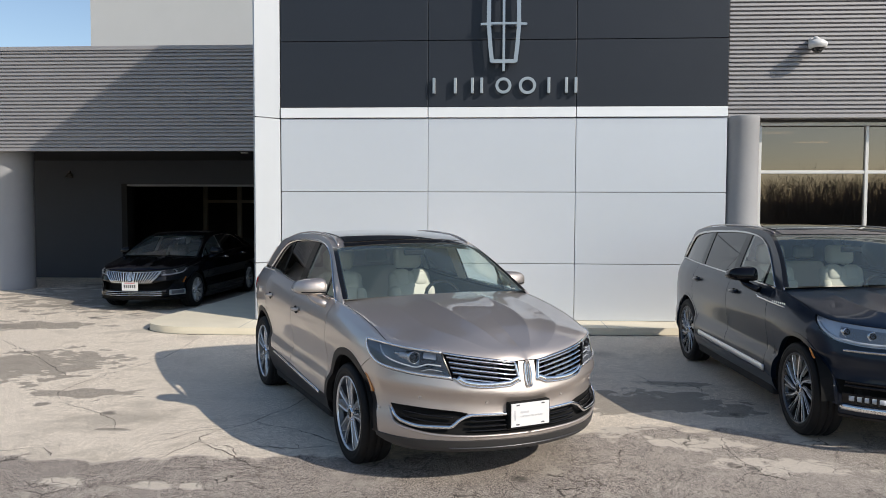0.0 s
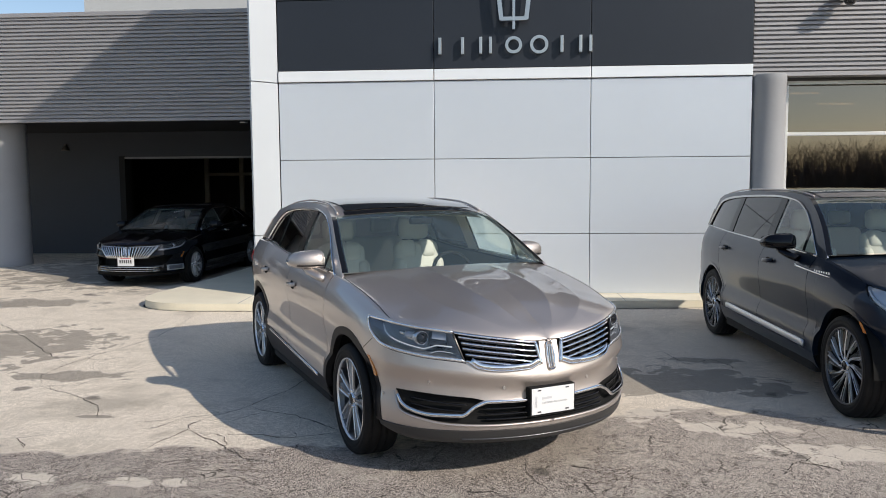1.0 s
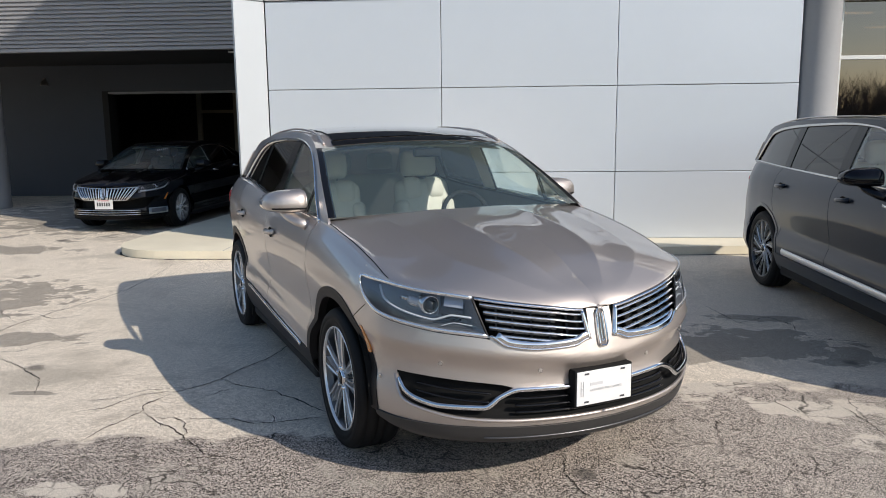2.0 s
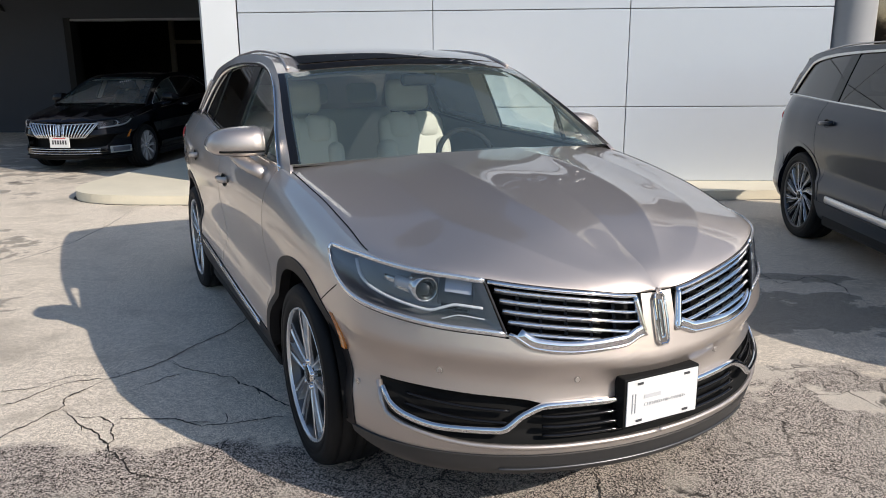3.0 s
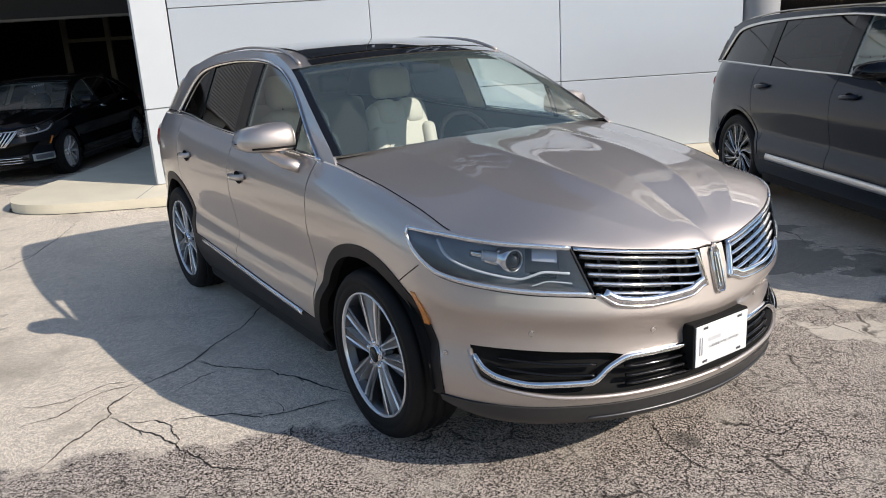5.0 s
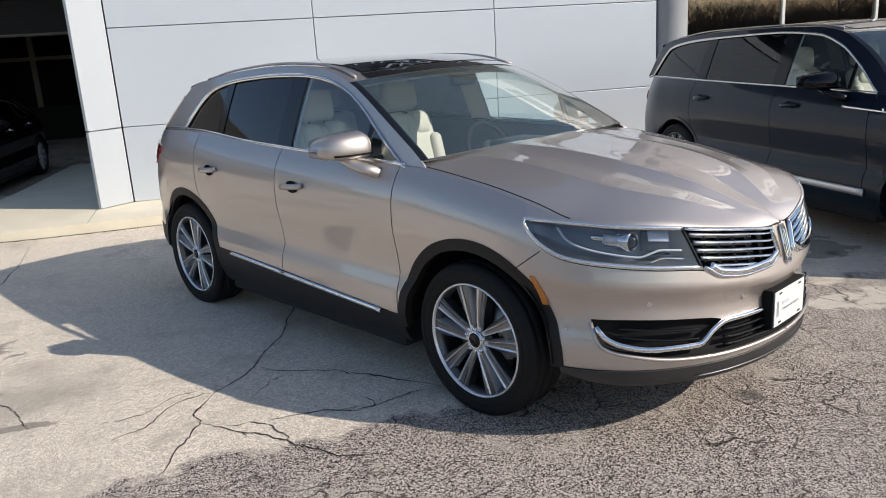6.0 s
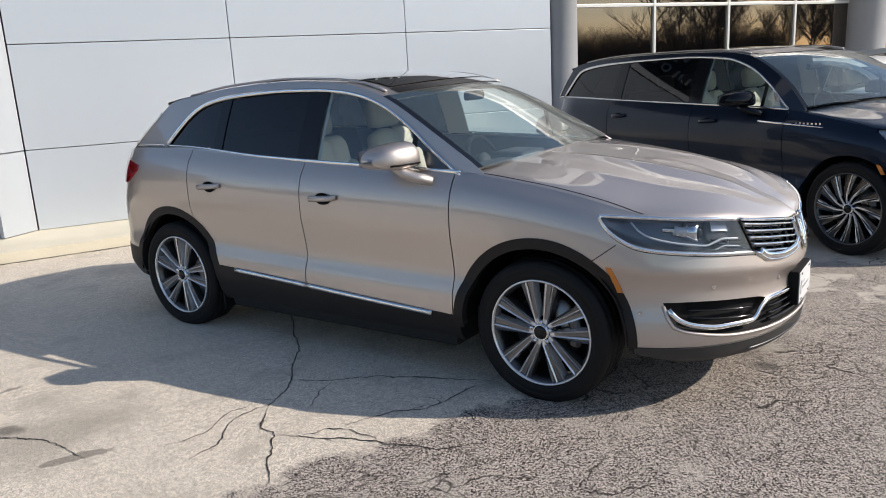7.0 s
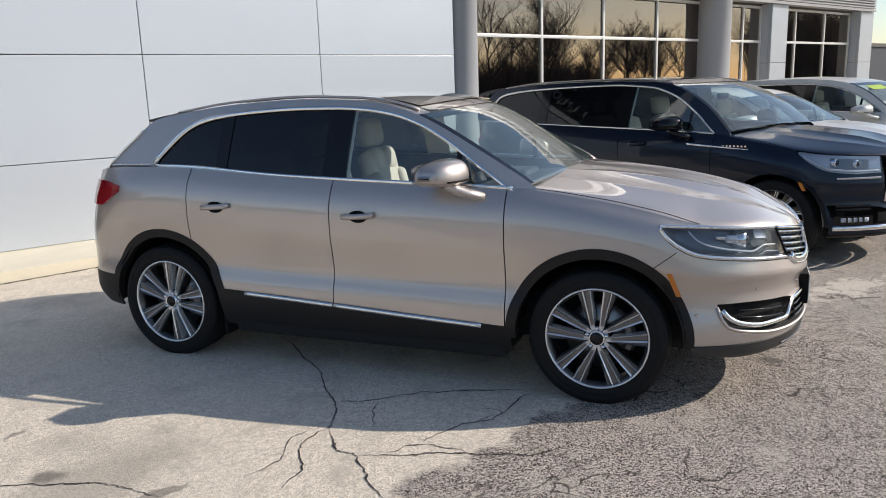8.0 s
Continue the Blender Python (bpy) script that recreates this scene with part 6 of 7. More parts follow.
        # bright sill strip
        for xa, xb in ((0.79, -0.146), (-0.152, -0.78)):
            xs = np.linspace(xa, xb, 24)
            l = sh.pt(np.array([X(x) for x in xs]), c.rock(xs) - 0.013, 0.010)
            part("sill_strip", tube(mirrored(l, sgn), 0.008, 0.014, 8), CHROME, root, "chrome sill strip", True)
        part("mud_flap", box(-1.00, -0.98, *sorted((sgn * 0.70, sgn * 0.93)), 0.17, 0.42, 0.005), MATT_BLACK, root)
    skid = sh.pt(np.linspace(0, Y(0.55), 24), np.full(24, 0.300), 0.010)
    part("skid_blade", tube(np.concatenate([mirrored(skid, -1)[::-1], skid[1:]]), 0.005, 0.005, 6), ALLOY_DARK, root, "dark satin lower blade", True)

    # plate on its holder, with the maker's name as a plain bar
    px = 2.470
    holder = part("plate_holder", box(px - 0.04, px + 0.022, -0.161, 0.161, 0.424, 0.601, 0.006), MATT_BLACK, root, "black plate holder")
    plate = part("plate", box(px + 0.022, px + 0.027, -0.152, 0.152, 0.433, 0.593, 0.002), PLATE_WHITE, holder, "white dealer plate")
    for y in (-0.10, 0.10):
        for z in (0.448, 0.580):
            part("plate_slot", box(px + 0.0272, px + 0.0292, y - 0.012, y + 0.012, z - 0.004, z + 0.004), PRINT_DARK, plate)
    part("plate_emblem", join(tube([(px + 0.029, -0.118, 0.478), (px + 0.029, -0.118, 0.548)], 0.0015, 0.0015, 4), tube([(px + 0.029, -0.130, 0.478), (px + 0.029, -0.130, 0.548)], 0.0015, 0.0015, 4), tube([(px + 0.029, -0.130, 0.513), (px + 0.029, -0.118, 0.513)], 0.0015, 0.0015, 4)), PRINT_GREY, plate)
    part("plate_name_bar", box(px + 0.0272, px + 0.0286, -0.080, -0.012, 0.523, 0.537), PRINT_GREY, plate)
    txt = bpy.data.curves.new("plate_words", "FONT")
    txt.body, txt.size, txt.extrude, txt.align_x = "CERTIFIED PRE-OWNED", 0.0165, 0.0006, "LEFT"
    txt.materials.append(PRINT_GREY)
    words = new("plate_words", txt)
    words.parent = plate
    words.matrix_basis = pose(px + 0.0284, -0.080, 0.496, 90, 0, 90)

    # upright emblem on the nose: a narrow chrome frame round a dark inset
    z0, z1 = 0.700, 0.862
    zm = (z0 + z1) / 2
    p = lambda y, z, o=0.014: tuple(mirrored(sh.pt(abs(y), z, o), -1 if y < 0 else 1))
    loop = lambda w, a, b, o: [p(y, z, o) for y, z in ((-w * 0.6, a), (-w, a + 0.012), (-w * 1.12, zm), (-w, b - 0.012), (-w * 0.6, b), (w * 0.6, b), (w, b - 0.012), (w * 1.12, zm), (w, a + 0.012), (w * 0.6, a))]
    em = part("emblem", tube(loop(0.021, z0, z1, 0.012), 0.0046, 0.005, 6, True), CHROME, root, "upright chrome emblem")
    part("emblem_inset", tube([p(0, z0 + 0.004, 0.008), p(0, z1 - 0.004, 0.008)], 0.018, 0.004, 6, up=(1, 0, 0)), EMBLEM_GREY, em, "dark inset")
    part("emblem_core", tube(loop(0.007, z0 + 0.020, z1 - 0.020, 0.012), 0.0026, 0.004, 6, True), CHROME, em)


crossover_front(suv, sc, suv_bumper)

# ---- the other parked cars ----
def common_details(root, c, bumper, lamp, marker, plate_x=None):
    """Headlamps, side markers and lower trim shared by the plainer cars."""
    sh = c.sh
    X, Y = (lambda x: sh.at(x=x)), (lambda y: sh.at(y=y))
    top = lambda s: sh.top(s) - 0.008
    deep = -0.022 if len(lamp) > 4 else -0.05
    for sgn in (-1, 1):
        a, b = Y(lamp[0]), X(lamp[1])
        lm = part("headlamp", panel(region(sh, a, b, c.low, top, 24, 8, deep), sgn), lamp[2], root, "clear headlamp", True)
        ln = part("lens", panel(region(sh, a, b, c.low, top, 24, 8, 0.002), sgn), LENS, lm, "clear lamp lens", True)
        ln.visible_shadow = False
        if len(lamp) > 4:
            part("lamp_recess", panel(region(sh, a + (b - a) * 0.16, a + (b - a) * 0.62, lambda k: c.low(k) + 0.035, lambda k: top(k) - 0.03, 16, 6, deep + 0.006), sgn), HOUSING, lm, "grey lamp recess", True)
        for u in lamp[3]:
            s = a + (b - a) * u
            projector(lm, mirrored(sh.pt(s, float(c.low(s) * 0.45 + top(s) * 0.55), -0.03), sgn), 0.034, sgn)
        s = np.linspace(a + 0.03, b - 0.05, 16)
        part("light_guide", tube(mirrored(sh.pt(s, c.low(s) + 0.022, -0.01), sgn), 0.008, 0.010, 6), LIGHT_GUIDE, lm, "pale light guide", True)
        mx, mz = marker
        mk = region(sh, X(mx + 0.02), X(mx - 0.012), mz, mz + 0.12, 3, 6, 0.006)
        mk[..., 0] += (0.06 * (0.5 - np.linspace(0, 1, 7)))[None, :]
        part("side_marker", panel(mk, sgn, 0.01), AMBER, bumper, "amber side marker", True)


LUXURY = dict(CROSSOVER)
LUXURY.update(
    bonnet_cut=1.72,    paint=NAVY, clad=NAVY, flare_mat=NAVY, lip_mat=CLADDING, trim=SATIN, handle_mat=NAVY, mirror_paint=BLACK_PAINT,
    plan=[(2.46, 0), (2.445, 0.25), (2.39, 0.45), (2.30, 0.60), (2.18, 0.76), (2.02, 0.895), (1.84, 0.96), (1.6, 0.99), (0.7, 1.0), (-0.8, 1.0), (-1.72, 0.99), (-2.22, 0.945), (-2.46, 0.85), (-2.57, 0.65), (-2.61, 0.3), (-2.62, 0)],
    top=[("y", 0, 1.0), ("y", 0.42, 1.0), ("x", 2.15, 1.02), ("x", 1.8, 1.055), ("x", 1.4, 1.12), ("x", 0.95, 1.185), ("x", 0, 1.215), ("x", -1.124, 1.24), ("x", -2.32, 1.265), ("x", -2.54, 1.25), ("x", -2.62, 1.22)],
    z0=0.23, front_x=(1.6, 2.25), rear_x=(2.0, 2.6), belt_z=1.22, rail_z=1.72, belt_y=0.905, rail_y=0.715,
    taper=[(1.1, 0.975), (0.6, 0.995), (0, 1), (-1.248, 0.985), (-1.92, 0.94), (-2.3, 0.89), (-2.62, 0.82)],
    dlo=[(0.97, 1.19), (0.72, 1.40), (0.45, 1.56), (0.15, 1.645), (-0.4, 1.675), (-1, 1.665), (-1.62, 1.64), (-2.0, 1.60), (-2.14, 1.56), (-2.26, 1.42), (-2.38, 1.27)],
    roof_edge=[(1.14, 1.19), (0.88, 1.42), (0.6, 1.585), (0.38, 1.67), (0.1, 1.705), (-0.5, 1.72), (-1.248, 1.715), (-1.92, 1.68), (-2.2, 1.65), (-2.32, 1.60), (-2.42, 1.45), (-2.52, 1.27)],
    bow=[(1.14, 0.06), (0.4, 0.16), (0.0, 0.10), (-0.5, 0.0), (-2.2, -0.06), (-2.52, -0.05)],
    crown=[(1.14, 0.03), (0.7, 0.02), (0.4, 0.01), (0.1, 0.025), (-0.5, 0.03), (-2.2, 0.04), (-2.52, 0.0)],
    rock=[(2.6, 0.34), (0.9, 0.40), (-1, 0.42), (-2.82, 0.46)],
    lamp_low=[("y", 0, 0.62), ("y", 0.42, 0.62), ("y", 0.47, 0.85), ("y", 0.65, 0.845), ("x", 2.08, 0.87), ("x", 1.92, 0.945), ("x", 1.805, 1.03)],
    axle_f=1.62, axle_r=-1.63, arch=0.475, flare=0.03, wheel_r=0.392, tyre=0.395, track=0.965, rim=0.302, wheel="turbine", turn=(0.1, 0.3), half=1.0,
    cuts=(1.80, 0.99, -0.10, -1.34), tail_x=-2.37, tail_end=-2.62, nose=2.46, dlo_x=(0.965, -2.37), edge_x=(1.14, -2.52),
    pillar_b=(-0.05, -0.20), pillar_c=(-1.24, -1.38), pillar_q=0.70, belt_end=-2.37, screen_x=(1.12, 0.40), roof_x=-2.30, glass_roof=(0.2, -0.5, -1.3),
    rails=(0.35, -2.1), rail_h=0.010, spine=[(2.435, 1.0), (2.36, 1.05), (2.22, 1.09), (2.0, 1.145), (1.6, 1.19), (1.2, 1.215)], bonnet_end=1.04, ridge=0.012,
    lip_z=0.30, handles=((0.14, 1.06), (-1.14, 1.075)), mirror=(0.56, 1.07, 1.265), mirror_size=1.0, tail_lamp=(-2.37, -2.58, 0.98, 1.12),
    cabin=dict(half=0.97, floor=0.45, dash=0.70, dash_z=1.14, seat=-0.05, back=-2.1, leather=LEATHER, mirror_x=0.55, mirror_z=1.53),
)
lux, lc, lux_bumper = build_car("luxury_suv", Matrix.Translation((4.01, 8.24, 0)) @ Matrix.Rotation(radians(-88.5), 4, "Z"), LUXURY, "dark navy luxury SUV with turbine wheels parked beside the walk")


def luxury_front(root, c, bumper):
    sh = c.sh
    X, Y = (lambda x: sh.at(x=x)), (lambda y: sh.at(y=y))
    common_details(root, c, bumper, (0.475, 1.81, HOUSING_PALE, (0.30, 0.55), True), (1.86, 0.70))
    g = part("grille", sheet(band(region(sh, 0.0, Y(0.415), 0.60, lambda s: sh.top(s) - 0.02, 20, 8, 0.004))), GLOSS_BLACK, root, "chrome mesh grille", True)
    for k in range(-9, 10):
        for sg in (-1, 1):
            pts = [mirrored(sh.pt(abs(y), z, 0.012), 1 if y >= 0 else -1) for y, z in ((k * 0.045 + sg * (z - 0.8) * 0.25, z) for z in np.linspace(0.62, 0.97, 6)) if abs(y) < 0.41]
            if len(pts) > 2:
                part("mesh_wire", tube(pts, 0.004, 0.005, 4, up=(1, 0, 0)), CHROME, g)
    ring = outline(region(sh, 0.0, Y(0.425), 0.595, lambda s: sh.top(s) - 0.015, 16, 8, 0.010))
    half = ring[:16 + 9 + 16]
    part("grille_surround", tube(np.concatenate([mirrored(half, -1)[::-1], half]), 0.016, 0.014, 6), CHROME, g, "chrome grille surround", True)
    for sgn in (-1, 1):
        fog = part("fog_lamp", panel(region(sh, Y(0.54), X(2.12), 0.395, 0.475, 14, 5, 0.004), sgn), GLOSS_BLACK, bumper, "fog lamp in a black pocket", True)
        s = np.linspace(Y(0.58), X(2.16), 14)
        part("fog_bar", tube(mirrored(sh.pt(s, np.full(14, 0.44), 0.010), sgn), 0.008, 0.020, 6), LIGHT_GUIDE, fog, "pale fog lamp bar", True)
        for u in (0.2, 0.4, 0.6, 0.8):
            q = s[0] + (s[-1] - s[0]) * u
            part("fog_divider", tube(mirrored(sh.pt(np.full(3, q), np.linspace(0.41, 0.47, 3), 0.020), sgn), 0.012, 0.006, 6, up=(1, 0, 0)), GLOSS_BLACK, fog)
        s = np.linspace(Y(0.02), X(2.11), 26)
        part("bumper_blade", tube(mirrored(sh.pt(s, np.full(26, 0.365), 0.012), sgn), 0.014, 0.024, 8), CHROME, bumper, "chrome bumper blade", True)
        for z in (0.53, 0.56):
            s = np.linspace(Y(0.56), X(2.13), 14)
            part("air_slot", tube(mirrored(sh.pt(s, np.full(14, z), 0.002), sgn), 0.006, 0.012, 6), GLOSS_BLACK, bumper, "black air slot")
        s = np.linspace(Y(0.5), X(2.12), 16)
        part("lamp_underline", tube(mirrored(sh.pt(s, np.full(16, 0.81), 0.004), sgn), 0.006, 0.010, 6), SATIN, bumper, "satin strip under the headlamp")
        s = np.linspace(Y(0.0), Y(0.5), 12)
        part("lower_intake", panel(region(sh, 0.0, Y(0.5), 0.41, 0.50, 14, 3, 0.004), sgn), MATT_BLACK, bumper, "black lower intake")
        xs = np.linspace(1.02, -0.98, 40)
        part("sill_strip", tube(mirrored(sh.pt(np.array([X(x) for x in xs]), c.rock(xs) + 0.045, 0.012), sgn), 0.010, 0.032, 8), surface("satin_strip", (0.75, 0.75, 0.76), 0.35, 0.9) if sgn < 0 else SATIN, root, "wide satin sill strip", True)
        # name badge as plain bars on its bright spear
        for k in range(7):
            x = 1.33 - 0.036 * k - 0.0
            p = sh.pt(X(x), 1.075, 0.006)
            part("badge_bar", box(x - 0.009, x + 0.009, *sorted((sgn * p[1], sgn * (p[1] + 0.004))), 1.070, 1.086), CHROME, root, "bright badge bar")
        xs = np.linspace(1.36, 0.72, 16)
        part("badge_spear", tube(mirrored(sh.pt(np.array([X(x) for x in xs]), np.linspace(1.05, 1.085, 16), 0.006), sgn), 0.004, 0.012, 6, taper=lambda u: 0.35 + 0.65 * u), CHROME, root, "bright fender spear", True)


luxury_front(lux, lc, lux_bumper)

SEDAN = dict(CROSSOVER)
SEDAN.update(
    paint=BLACK_PAINT, clad=BLACK_PAINT, flare_mat=BLACK_PAINT, lip_mat=MATT_BLACK, handle_mat=CHROME, rear_glass=PRIVACY,
    plan=[(2.38, 0), (2.35, 0.3), (2.26, 0.55), (2.06, 0.75), (1.76, 0.86), (1.425, 0.905), (0.4, 0.92), (-0.6, 0.92), (-1.425, 0.905), (-1.9, 0.86), (-2.25, 0.74), (-2.42, 0.5), (-2.5, 0.25), (-2.52, 0)],
    top=[("y", 0, 0.76), ("y", 0.5, 0.775), ("x", 2.05, 0.80), ("x", 1.6, 0.87), ("x", 1.0, 0.96), ("x", 0, 1.0), ("x", -1.2, 1.04), ("x", -2.0, 1.05), ("x", -2.4, 1.03), ("x", -2.5199, 1.0)],
    z0=0.17, front_x=(1.5, 2.15), rear_x=(1.8, 2.4), belt_z=0.99, rail_z=1.42, belt_y=0.80, rail_y=0.575,
    taper=[(1.2, 0.97), (0.6, 0.99), (0, 1), (-0.9, 0.99), (-1.5, 0.95), (-2.1, 0.88)],
    dlo=[(1.0, 0.97), (0.6, 1.19), (0.25, 1.31), (-0.1, 1.365), (-0.5, 1.375), (-0.95, 1.34), (-1.3, 1.22), (-1.55, 1.06)],
    roof_edge=[(1.18, 0.965), (0.8, 1.17), (0.4, 1.345), (0.1, 1.415), (-0.4, 1.44), (-0.9, 1.42), (-1.4, 1.30), (-1.8, 1.15), (-2.05, 1.06)],
    bow=[(1.18, 0.08), (0.3, 0.14), (-0.5, 0.0), (-1.3, -0.10), (-2.05, -0.16)], crown=[(1.18, 0.02), (0.3, 0.02), (-0.5, 0.03), (-2.05, 0.02)],
    rock=[(2.4, 0.24), (0.9, 0.26), (-1.0, 0.27), (-2.6, 0.32)],
    lamp_low=[("y", 0, 0.54), ("y", 0.42, 0.54), ("y", 0.47, 0.64), ("y", 0.72, 0.67), ("x", 1.9, 0.70), ("x", 1.70, 0.80)],
    axle_f=1.425, axle_r=-1.425, arch=0.40, flare=0.02, wheel_r=0.335, tyre=0.338, track=0.885, rim=0.245, wheel="plain", half=0.92,
    cuts=(1.69, 0.95, -0.15, -1.15), tail_x=-2.0, tail_end=-2.52, nose=2.38, dlo_x=(0.99, -1.55), edge_x=(1.18, -2.05), pillar_b=(-0.10, -0.2), pillar_c=(-1.0, -1.06), pillar_q=0.7, belt_end=-1.55,
    screen_x=(1.16, 0.36), roof_x=-1.15, glass_roof=None, rails=None, spoiler=False, spine=[(2.345, 0.763), (2.2, 0.83), (1.9, 0.90), (1.5, 0.96), (1.24, 0.985)], bonnet_end=1.04, ridge=0.008,
    lip_z=0.23, handles=((0.0, 0.90), (-1.0, 0.93)), mirror=(0.72, 1.0, 1.05), mirror_size=0.9, tail_lamp=(-2.05, -2.4, 0.84, 0.96),
    cabin=dict(half=0.88, floor=0.28, dash=0.75, dash_z=0.93, seat=-0.05, back=-1.3, leather=LEATHER_DARK, mirror_x=0.52, mirror_z=1.27),
)
sed, dc, sed_bumper = build_car("sedan", Matrix.Translation((-6.06, 16.12, 0)) @ Matrix.Rotation(math.atan2(-1.0, -0.05), 4, "Z"), SEDAN, "black sedan with upright chrome grille bars under the canopy")


def sedan_front(root, c, bumper):
    sh = c.sh
    X, Y = (lambda x: sh.at(x=x)), (lambda y: sh.at(y=y))
    common_details(root, c, bumper, (0.55, 1.72, HOUSING_DARK, (0.45,)), (1.86, 0.52))
    ztop = lambda s: sh.top(s) - 0.03
    for sgn in (-1, 1):
        edge_out = lambda v: Y(0.38) + (Y(0.56) - Y(0.38)) * v
        g = part("grille", panel(region(sh, Y(0.055), edge_out, 0.545, ztop, 20, 6, 0.002), sgn), GLOSS_BLACK, root, "upright chrome bar grille", True)
        for k in range(9):
            u = (k + 0.5) / 9
            vs = np.linspace(0, 1, 6)
            s = np.array([Y(0.055) * (1 - u) + edge_out(v) * u for v in vs])
            part("grille_bar", tube(mirrored(sh.pt(s, 0.545 * (1 - vs) + ztop(s) * vs, 0.012), sgn), 0.010, 0.013, 6, up=(1, 0, 0)), CHROME, g, "", True)
        ring = outline(region(sh, Y(0.05), edge_out, 0.54, ztop, 20, 6, 0.006))
        part("grille_surround", tube(mirrored(ring, sgn), 0.010, 0.008, 6, True), CHROME, g, "chrome grille surround", True)
        for z in (0.30, 0.335, 0.37):
            s = np.linspace(Y(0.0), Y(0.56), 18)
            part("lower_bar", tube(mirrored(sh.pt(s, np.full(18, z), 0.006), sgn), 0.007, 0.006, 6), CHROME, bumper, "bright lower grille bar", True)
        fg = part("fog_lamp", panel(region(sh, Y(0.66), X(1.86), 0.30, 0.40, 8, 4, 0.006), sgn), REFLECTOR, bumper, "bright fog lamp bezel", True)
        part("fog_glass", panel(region(sh, Y(0.69), X(1.90), 0.32, 0.385, 8, 4, 0.010), sgn), HOUSING, fg)
    px = 2.38
    plate = part("plate", box(px, px + 0.012, -0.155, 0.155, 0.395, 0.55, 0.003), PLATE_WHITE, root, "white number plate with plain bars")
    for k in range(6):
        part("plate_bar", box(px + 0.0125, px + 0.015, -0.115 + 0.04 * k, -0.09 + 0.04 * k, 0.445, 0.505), PRINT_DARK, plate)
    part("plate_strip", box(px + 0.0125, px + 0.014, -0.10, 0.10, 0.528, 0.540), surface("plate_red", (0.5, 0.05, 0.05), 0.5), plate)
    p = lambda y, z: tuple(mirrored(sh.pt(abs(y), z, 0.02), -1 if y < 0 else 1))
    em = part("emblem", tube([p(y, z) for y, z in ((-0.02, 0.57), (-0.026, 0.65), (-0.02, 0.73), (0.02, 0.73), (0.026, 0.65), (0.02, 0.57))], 0.006, 0.006, 6, True), CHROME, root, "upright chrome emblem")
    part("emblem_bar", tube([p(0, 0.57), p(0, 0.73)], 0.005, 0.006, 6, up=(1, 0, 0)), CHROME, em)
    # scrawl of window paint on the glass, unreadable: short plain strokes
    for k in range(6):
        v = 0.18 + 0.045 * k
        q = c.cross(np.array([0.56 - 0.015 * k]), np.array([v]), 0.006)[0]
        q2 = c.cross(np.array([0.60 - 0.015 * k]), np.array([v + 0.03]), 0.006)[0]
        part("paint_stroke", tube([q, q2], 0.008, 0.003, 5), PLATE_WHITE, root, "white window-paint stroke")


sedan_front(sed, dc, sed_bumper)


def plain_neighbour(name, x, y, paint_mat, label, changes, tall=1.0):
    sp = dict(CROSSOVER)
    sp.update(paint=paint_mat, handle_mat=paint_mat, trim=SATIN, **changes)
    root, c, bumper = build_car(name, Matrix.Translation((x, y, 0)) @ Matrix.Rotation(radians(-90), 4, "Z") @ Matrix.Diagonal((1, 1, tall, 1)), sp, label)
    common_details(root, c, bumper, (0.6, 1.745, HOUSING, (0.5,)), (1.83, 0.6))
    g = part("grille", sheet(band(region(c.sh, 0.0, c.sh.at(y=0.55), 0.66, lambda s: c.sh.top(s) - 0.01, 16, 6, -0.01))), GLOSS_BLACK, root, "dark grille", True)
    for k in range(4):
        s = np.linspace(0, c.sh.at(y=0.46), 14)
        half = c.sh.pt(s, np.full(14, 0.69 + 0.05 * k), -0.004)
        part("grille_bar", tube(np.concatenate([mirrored(half, -1)[::-1], half[1:]]), 0.008, 0.008, 6), CHROME, g, "", True)
    return root, c


plain_neighbour("silver_crossover", 6.80, 9.0, SILVER_PAINT, "silver crossover parked between other cars", dict(clad=SILVER_PAINT, flare_mat=SILVER_PAINT, glass_roof=None, rails=None, wheel="plain"), 0.93)
van_shape = dict(
    clad=GREY_PAINT, flare_mat=GREY_PAINT, glass_roof=None, wheel="plain", rails=None,
    dlo=[(1.05, 1.16), (0.8, 1.32), (0.5, 1.48), (0.15, 1.58), (-0.3, 1.62), (-1.0, 1.62), (-1.6, 1.58), (-1.95, 1.50), (-2.05, 1.27)],
    roof_edge=[(1.2, 1.135), (0.95, 1.34), (0.65, 1.53), (0.38, 1.63), (0.1, 1.68), (-0.5, 1.71), (-1.2, 1.70), (-1.8, 1.67), (-2.1, 1.62), (-2.14, 1.5), (-2.18, 1.28)],
    bow=[(1.2, 0.06), (0.4, 0.20), (0.0, 0.12), (-0.5, 0.0), (-2.18, -0.10)], crown=[(1.2, 0.03), (0.4, 0.01), (-0.5, 0.03), (-2.18, 0.0)],
    taper=[(1.2, 0.975), (0.6, 0.995), (0, 1), (-1.5, 0.985), (-2.2, 0.95)],
    dlo_x=(1.04, -2.05), edge_x=(1.2, -2.18), screen_x=(1.18, 0.42), roof_x=-2.1, pillar_c=(-1.05, -1.15), pillar_q=0.7, mirror=(0.82, 1.07, 1.20), cuts=(1.735, 1.02, -0.148, -1.185),
)
van, vc = plain_neighbour("minivan", 9.75, 8.97, GREY_PAINT, "pale grey minivan with a paper sticker on its windscreen", van_shape, 0.975)
st = vc.cross(np.full(8, 0.56), np.linspace(-0.80, -0.35, 8), 0.004)
st2 = vc.cross(np.full(8, 0.70), np.linspace(-0.80, -0.35, 8), 0.004)
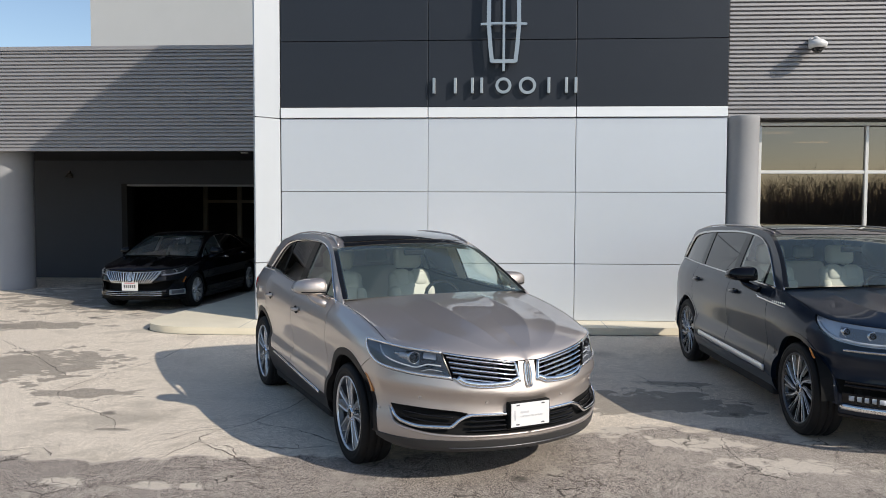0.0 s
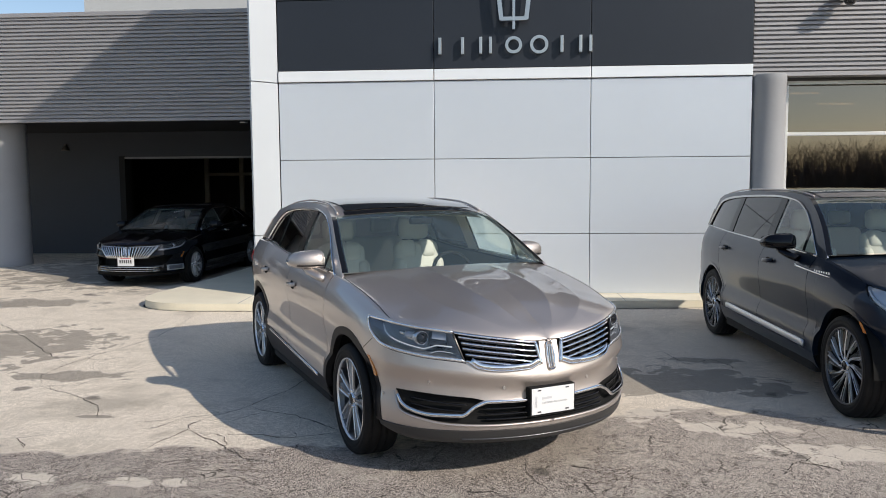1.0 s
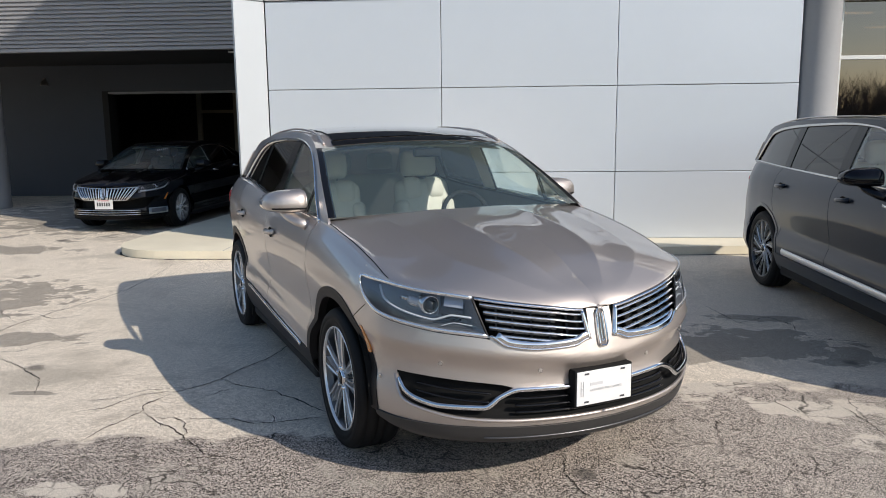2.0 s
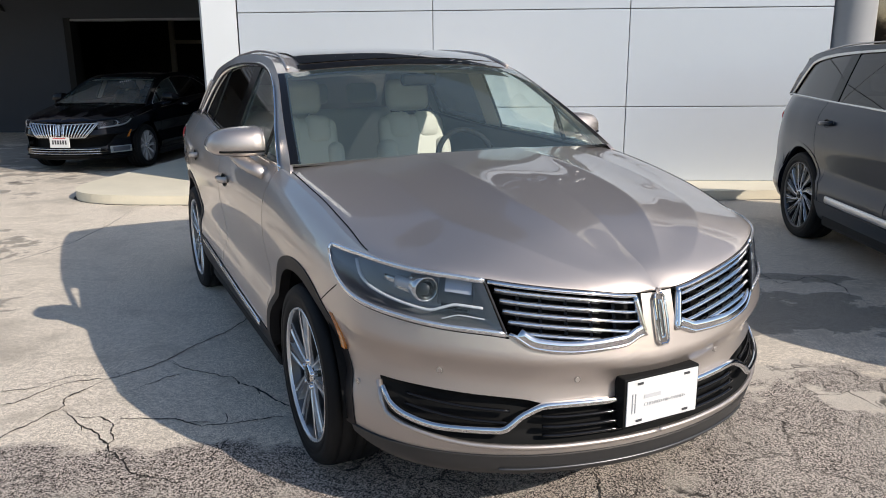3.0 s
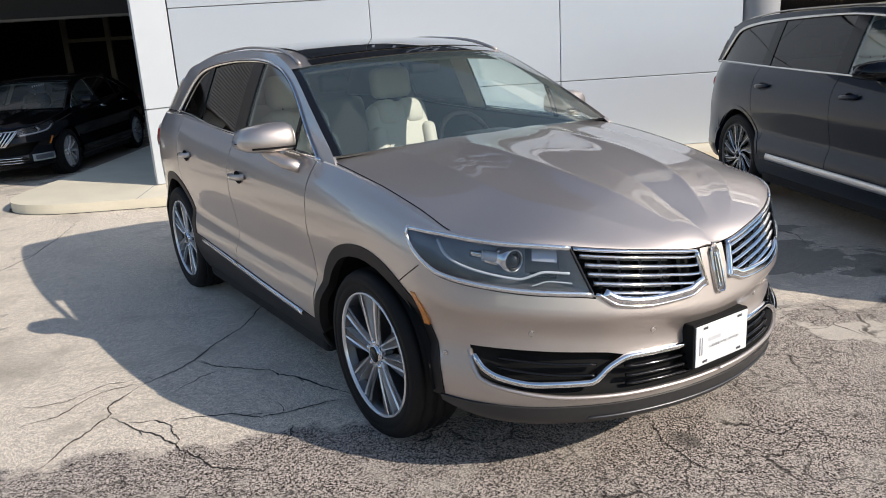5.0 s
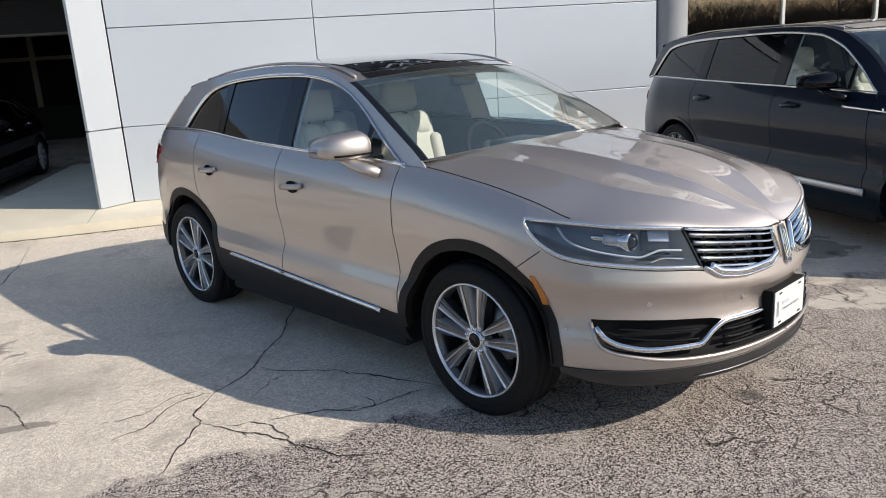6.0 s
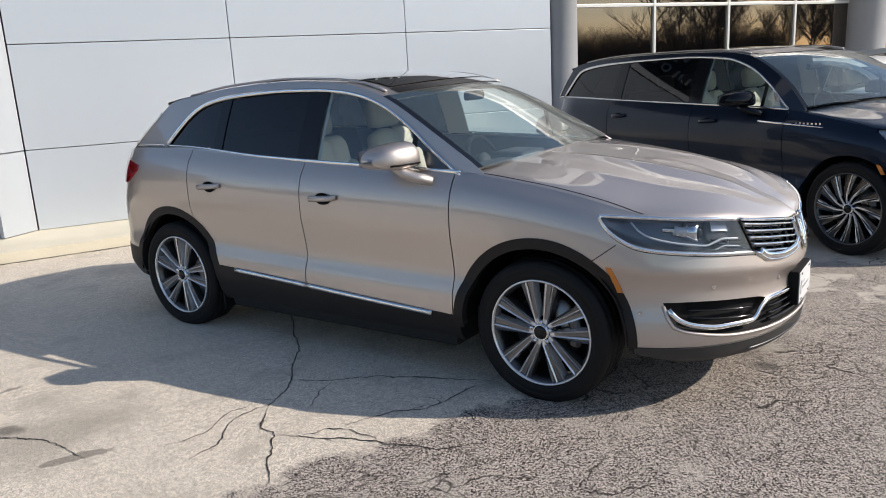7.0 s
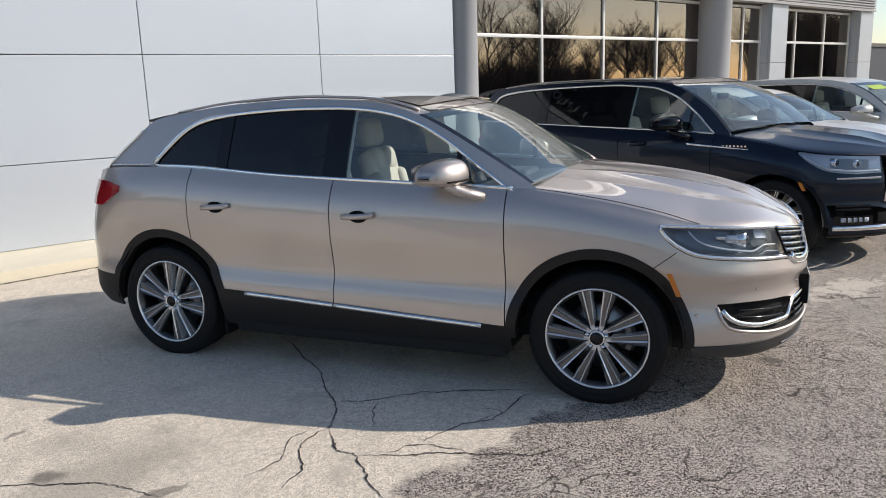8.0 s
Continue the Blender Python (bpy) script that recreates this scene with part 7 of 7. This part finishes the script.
part("sticker", (list(map(tuple, st)) + list(map(tuple, st2)), [(i, i + 1, i + 9, i + 8) for i in range(7)]), surface("lime_paper", (0.45, 0.62, 0.10), 0.7), van, "lime green paper sticker")

# ---- bare winter trees and a lamp post across the road, mirrored in the showroom glass; others added unseen ----
def bare_tree(seed, height):
    """A leafless tree: tapered trunk, limbs, branches and a haze of twigs with gaps."""
    rnd = random.Random(seed)
    trunk, twigs = [], []

    def grow(p, d, length, r, level):
        pts, q, e = [p], p, d
        for _ in range(4):
            e = (e + Vector((rnd.uniform(-0.22, 0.22), rnd.uniform(-0.22, 0.22), rnd.uniform(-0.05, 0.16)))).normalized()
            q = q + e * (length / 4)
            pts.append(q)
        (trunk if level < 2 else twigs).append(tube(pts, r, r, 6 if level < 2 else 3, up=(0.3, 0.1, 1), taper=lambda u: 1 - 0.6 * u))
        if level == 3:
            return
        for _ in range((14, 8, 6)[level]):
            u = rnd.uniform(0.3 if level == 0 else 0.2, 1.0)
            i = min(3, int(u * 4))
            o = pts[i].lerp(pts[i + 1], u * 4 - i)
            a = rnd.uniform(0, 2 * math.pi)
            side = Vector((math.cos(a), math.sin(a), rnd.uniform(0.1, 0.9)))
            grow(o, (e * 0.55 + side * 0.75).normalized(), length * rnd.uniform(0.40, 0.66), r * (0.45, 0.45, 0.5)[level], level + 1)

    grow(Vector((0, 0, -0.1)), Vector((0, 0, 1)), height * 0.62, height * 0.013, 0)
    return join(*trunk), join(*twigs)


kinds = []
for k, h in enumerate((12.5, 10.0, 14.0)):
    wood, fine = bare_tree(11 + k, h)
    t = thing("tree", pose(0, 0, 0), "bare leafless winter tree across the road", "tree", "bare trees")
    part("trunk", wood, BARK, t)
    part("crown", fine, TWIG, t, "bare twigs")
    kinds.append(t)
rnd = random.Random(5)
spots = [(26 + 3.6 * i + rnd.uniform(-1.5, 1.5), -26 - 1.2 * i + rnd.uniform(-6, 6)) for i in range(5, 20)]
spots += [(4 + 6.5 * i + rnd.uniform(-3, 3), -92 + rnd.uniform(-8, 8)) for i in range(16)]
spots += [(-60 + 8 * i + rnd.uniform(-3, 3), -92 + rnd.uniform(-8, 8)) for i in range(8)]
spots += [(58 + 6 * i + rnd.uniform(-2, 2), -9 - 2.6 * i + rnd.uniform(-5, 3)) for i in range(13)] + [(64 + 5.5 * i + rnd.uniform(-2, 2), -30 - 2.4 * i + rnd.uniform(-4, 4)) for i in range(9)]
# unseen trees added on the left, to darken the car sides' horizon reflections
spots += [(-62 + rnd.uniform(-10, 6), -46 + 6.5 * i + rnd.uniform(-3, 3)) for i in range(15)]
for i, (x, y) in enumerate(spots):
    m = pose(x, y, 0, 0, 0, rnd.uniform(0, 360)) @ Matrix.Scale(0.84 if x > 46 and y > -80 else 0.62 if y < -80 else 0.8, 4)
    if i < 3:
        kinds[i].matrix_basis = m
    else:
        copy_thing(kinds[i % 3], m)


def woods(x0, y0, x1, y1, k, h0, h1, r):
    """A belt of bare undergrowth and saplings along a line."""
    out = []
    for i in range(k):
        u = (i + rnd.random()) / k
        x, y = x0 + (x1 - x0) * u + rnd.uniform(-3, 3), y0 + (y1 - y0) * u + rnd.uniform(-3, 3)
        h = rnd.uniform(h0, h1)
        for _ in range(6):
            a, w = rnd.uniform(0, 6.28), rnd.uniform(0.2, 0.5) * h
            p = (x + rnd.uniform(-0.4, 0.4), y + rnd.uniform(-0.4, 0.4), h * rnd.uniform(0, 0.4))
            out.append(tube([p, (x + w * 0.5 * math.cos(a), y + w * 0.5 * math.sin(a), h * 0.7), (x + w * math.cos(a), y + w * math.sin(a), h * rnd.uniform(0.75, 1))], r, r, 3, taper=lambda q: 1 - 0.7 * q))
    return join(*out)


tagged(part("undergrowth", woods(-70, -104, 150, -104, 600, 1.5, 5.0, 0.07), TWIG), "belt of bare brown brush on the far side", "brush", "", "stuff")
tagged(part("brush", woods(25, -44, 110, -72, 2400, 2.5, 6.5, 0.02), TWIG), "bare brown brush between the trees", "brush", "", "stuff")
tagged(part("brush", woods(58, -8, 136, -48, 2600, 3.5, 9.0, 0.024), TWIG), "bare brown brush beside the road", "brush", "", "stuff")
# added brush belt, out of view, that hides the bright horizon from the paint
tagged(part("undergrowth", woods(-66, -70, -66, 60, 700, 3.0, 8.5, 0.08), TWIG), "unseen belt of bare brown brush added to darken reflections", "brush", "", "stuff")
pole = thing("street_lamp", pose(13.5, -12, 0), "tall dark steel street lamp across the lot", "street lamp")
part("pole", tube([(0, 0, 0), (0, 0, 4), (0, 0, 9)], 0.065, 0.065, 10, up=(0, 1, 0), taper=lambda u: 1 - 0.4 * u), ALU_DARK, pole)
part("arm", tube([(0, 0, 8.9), (-0.6, 0.2, 9.15), (-1.5, 0.4, 9.2)], 0.05), ALU_DARK, pole)
part("head", box(-2.1, -1.4, 0.25, 0.55, 9.12, 9.26, 0.03), ALU_DARK, pole)
far = structure("wall_far_building", box(38, 60, 24, 34, 0, 3.4), WALL_DARK, "low dark building beyond the lot", "building")
part("parapet", box(37.9, 60.1, 23.9, 34.1, 3.4, 3.6), ALU_DARK, far)
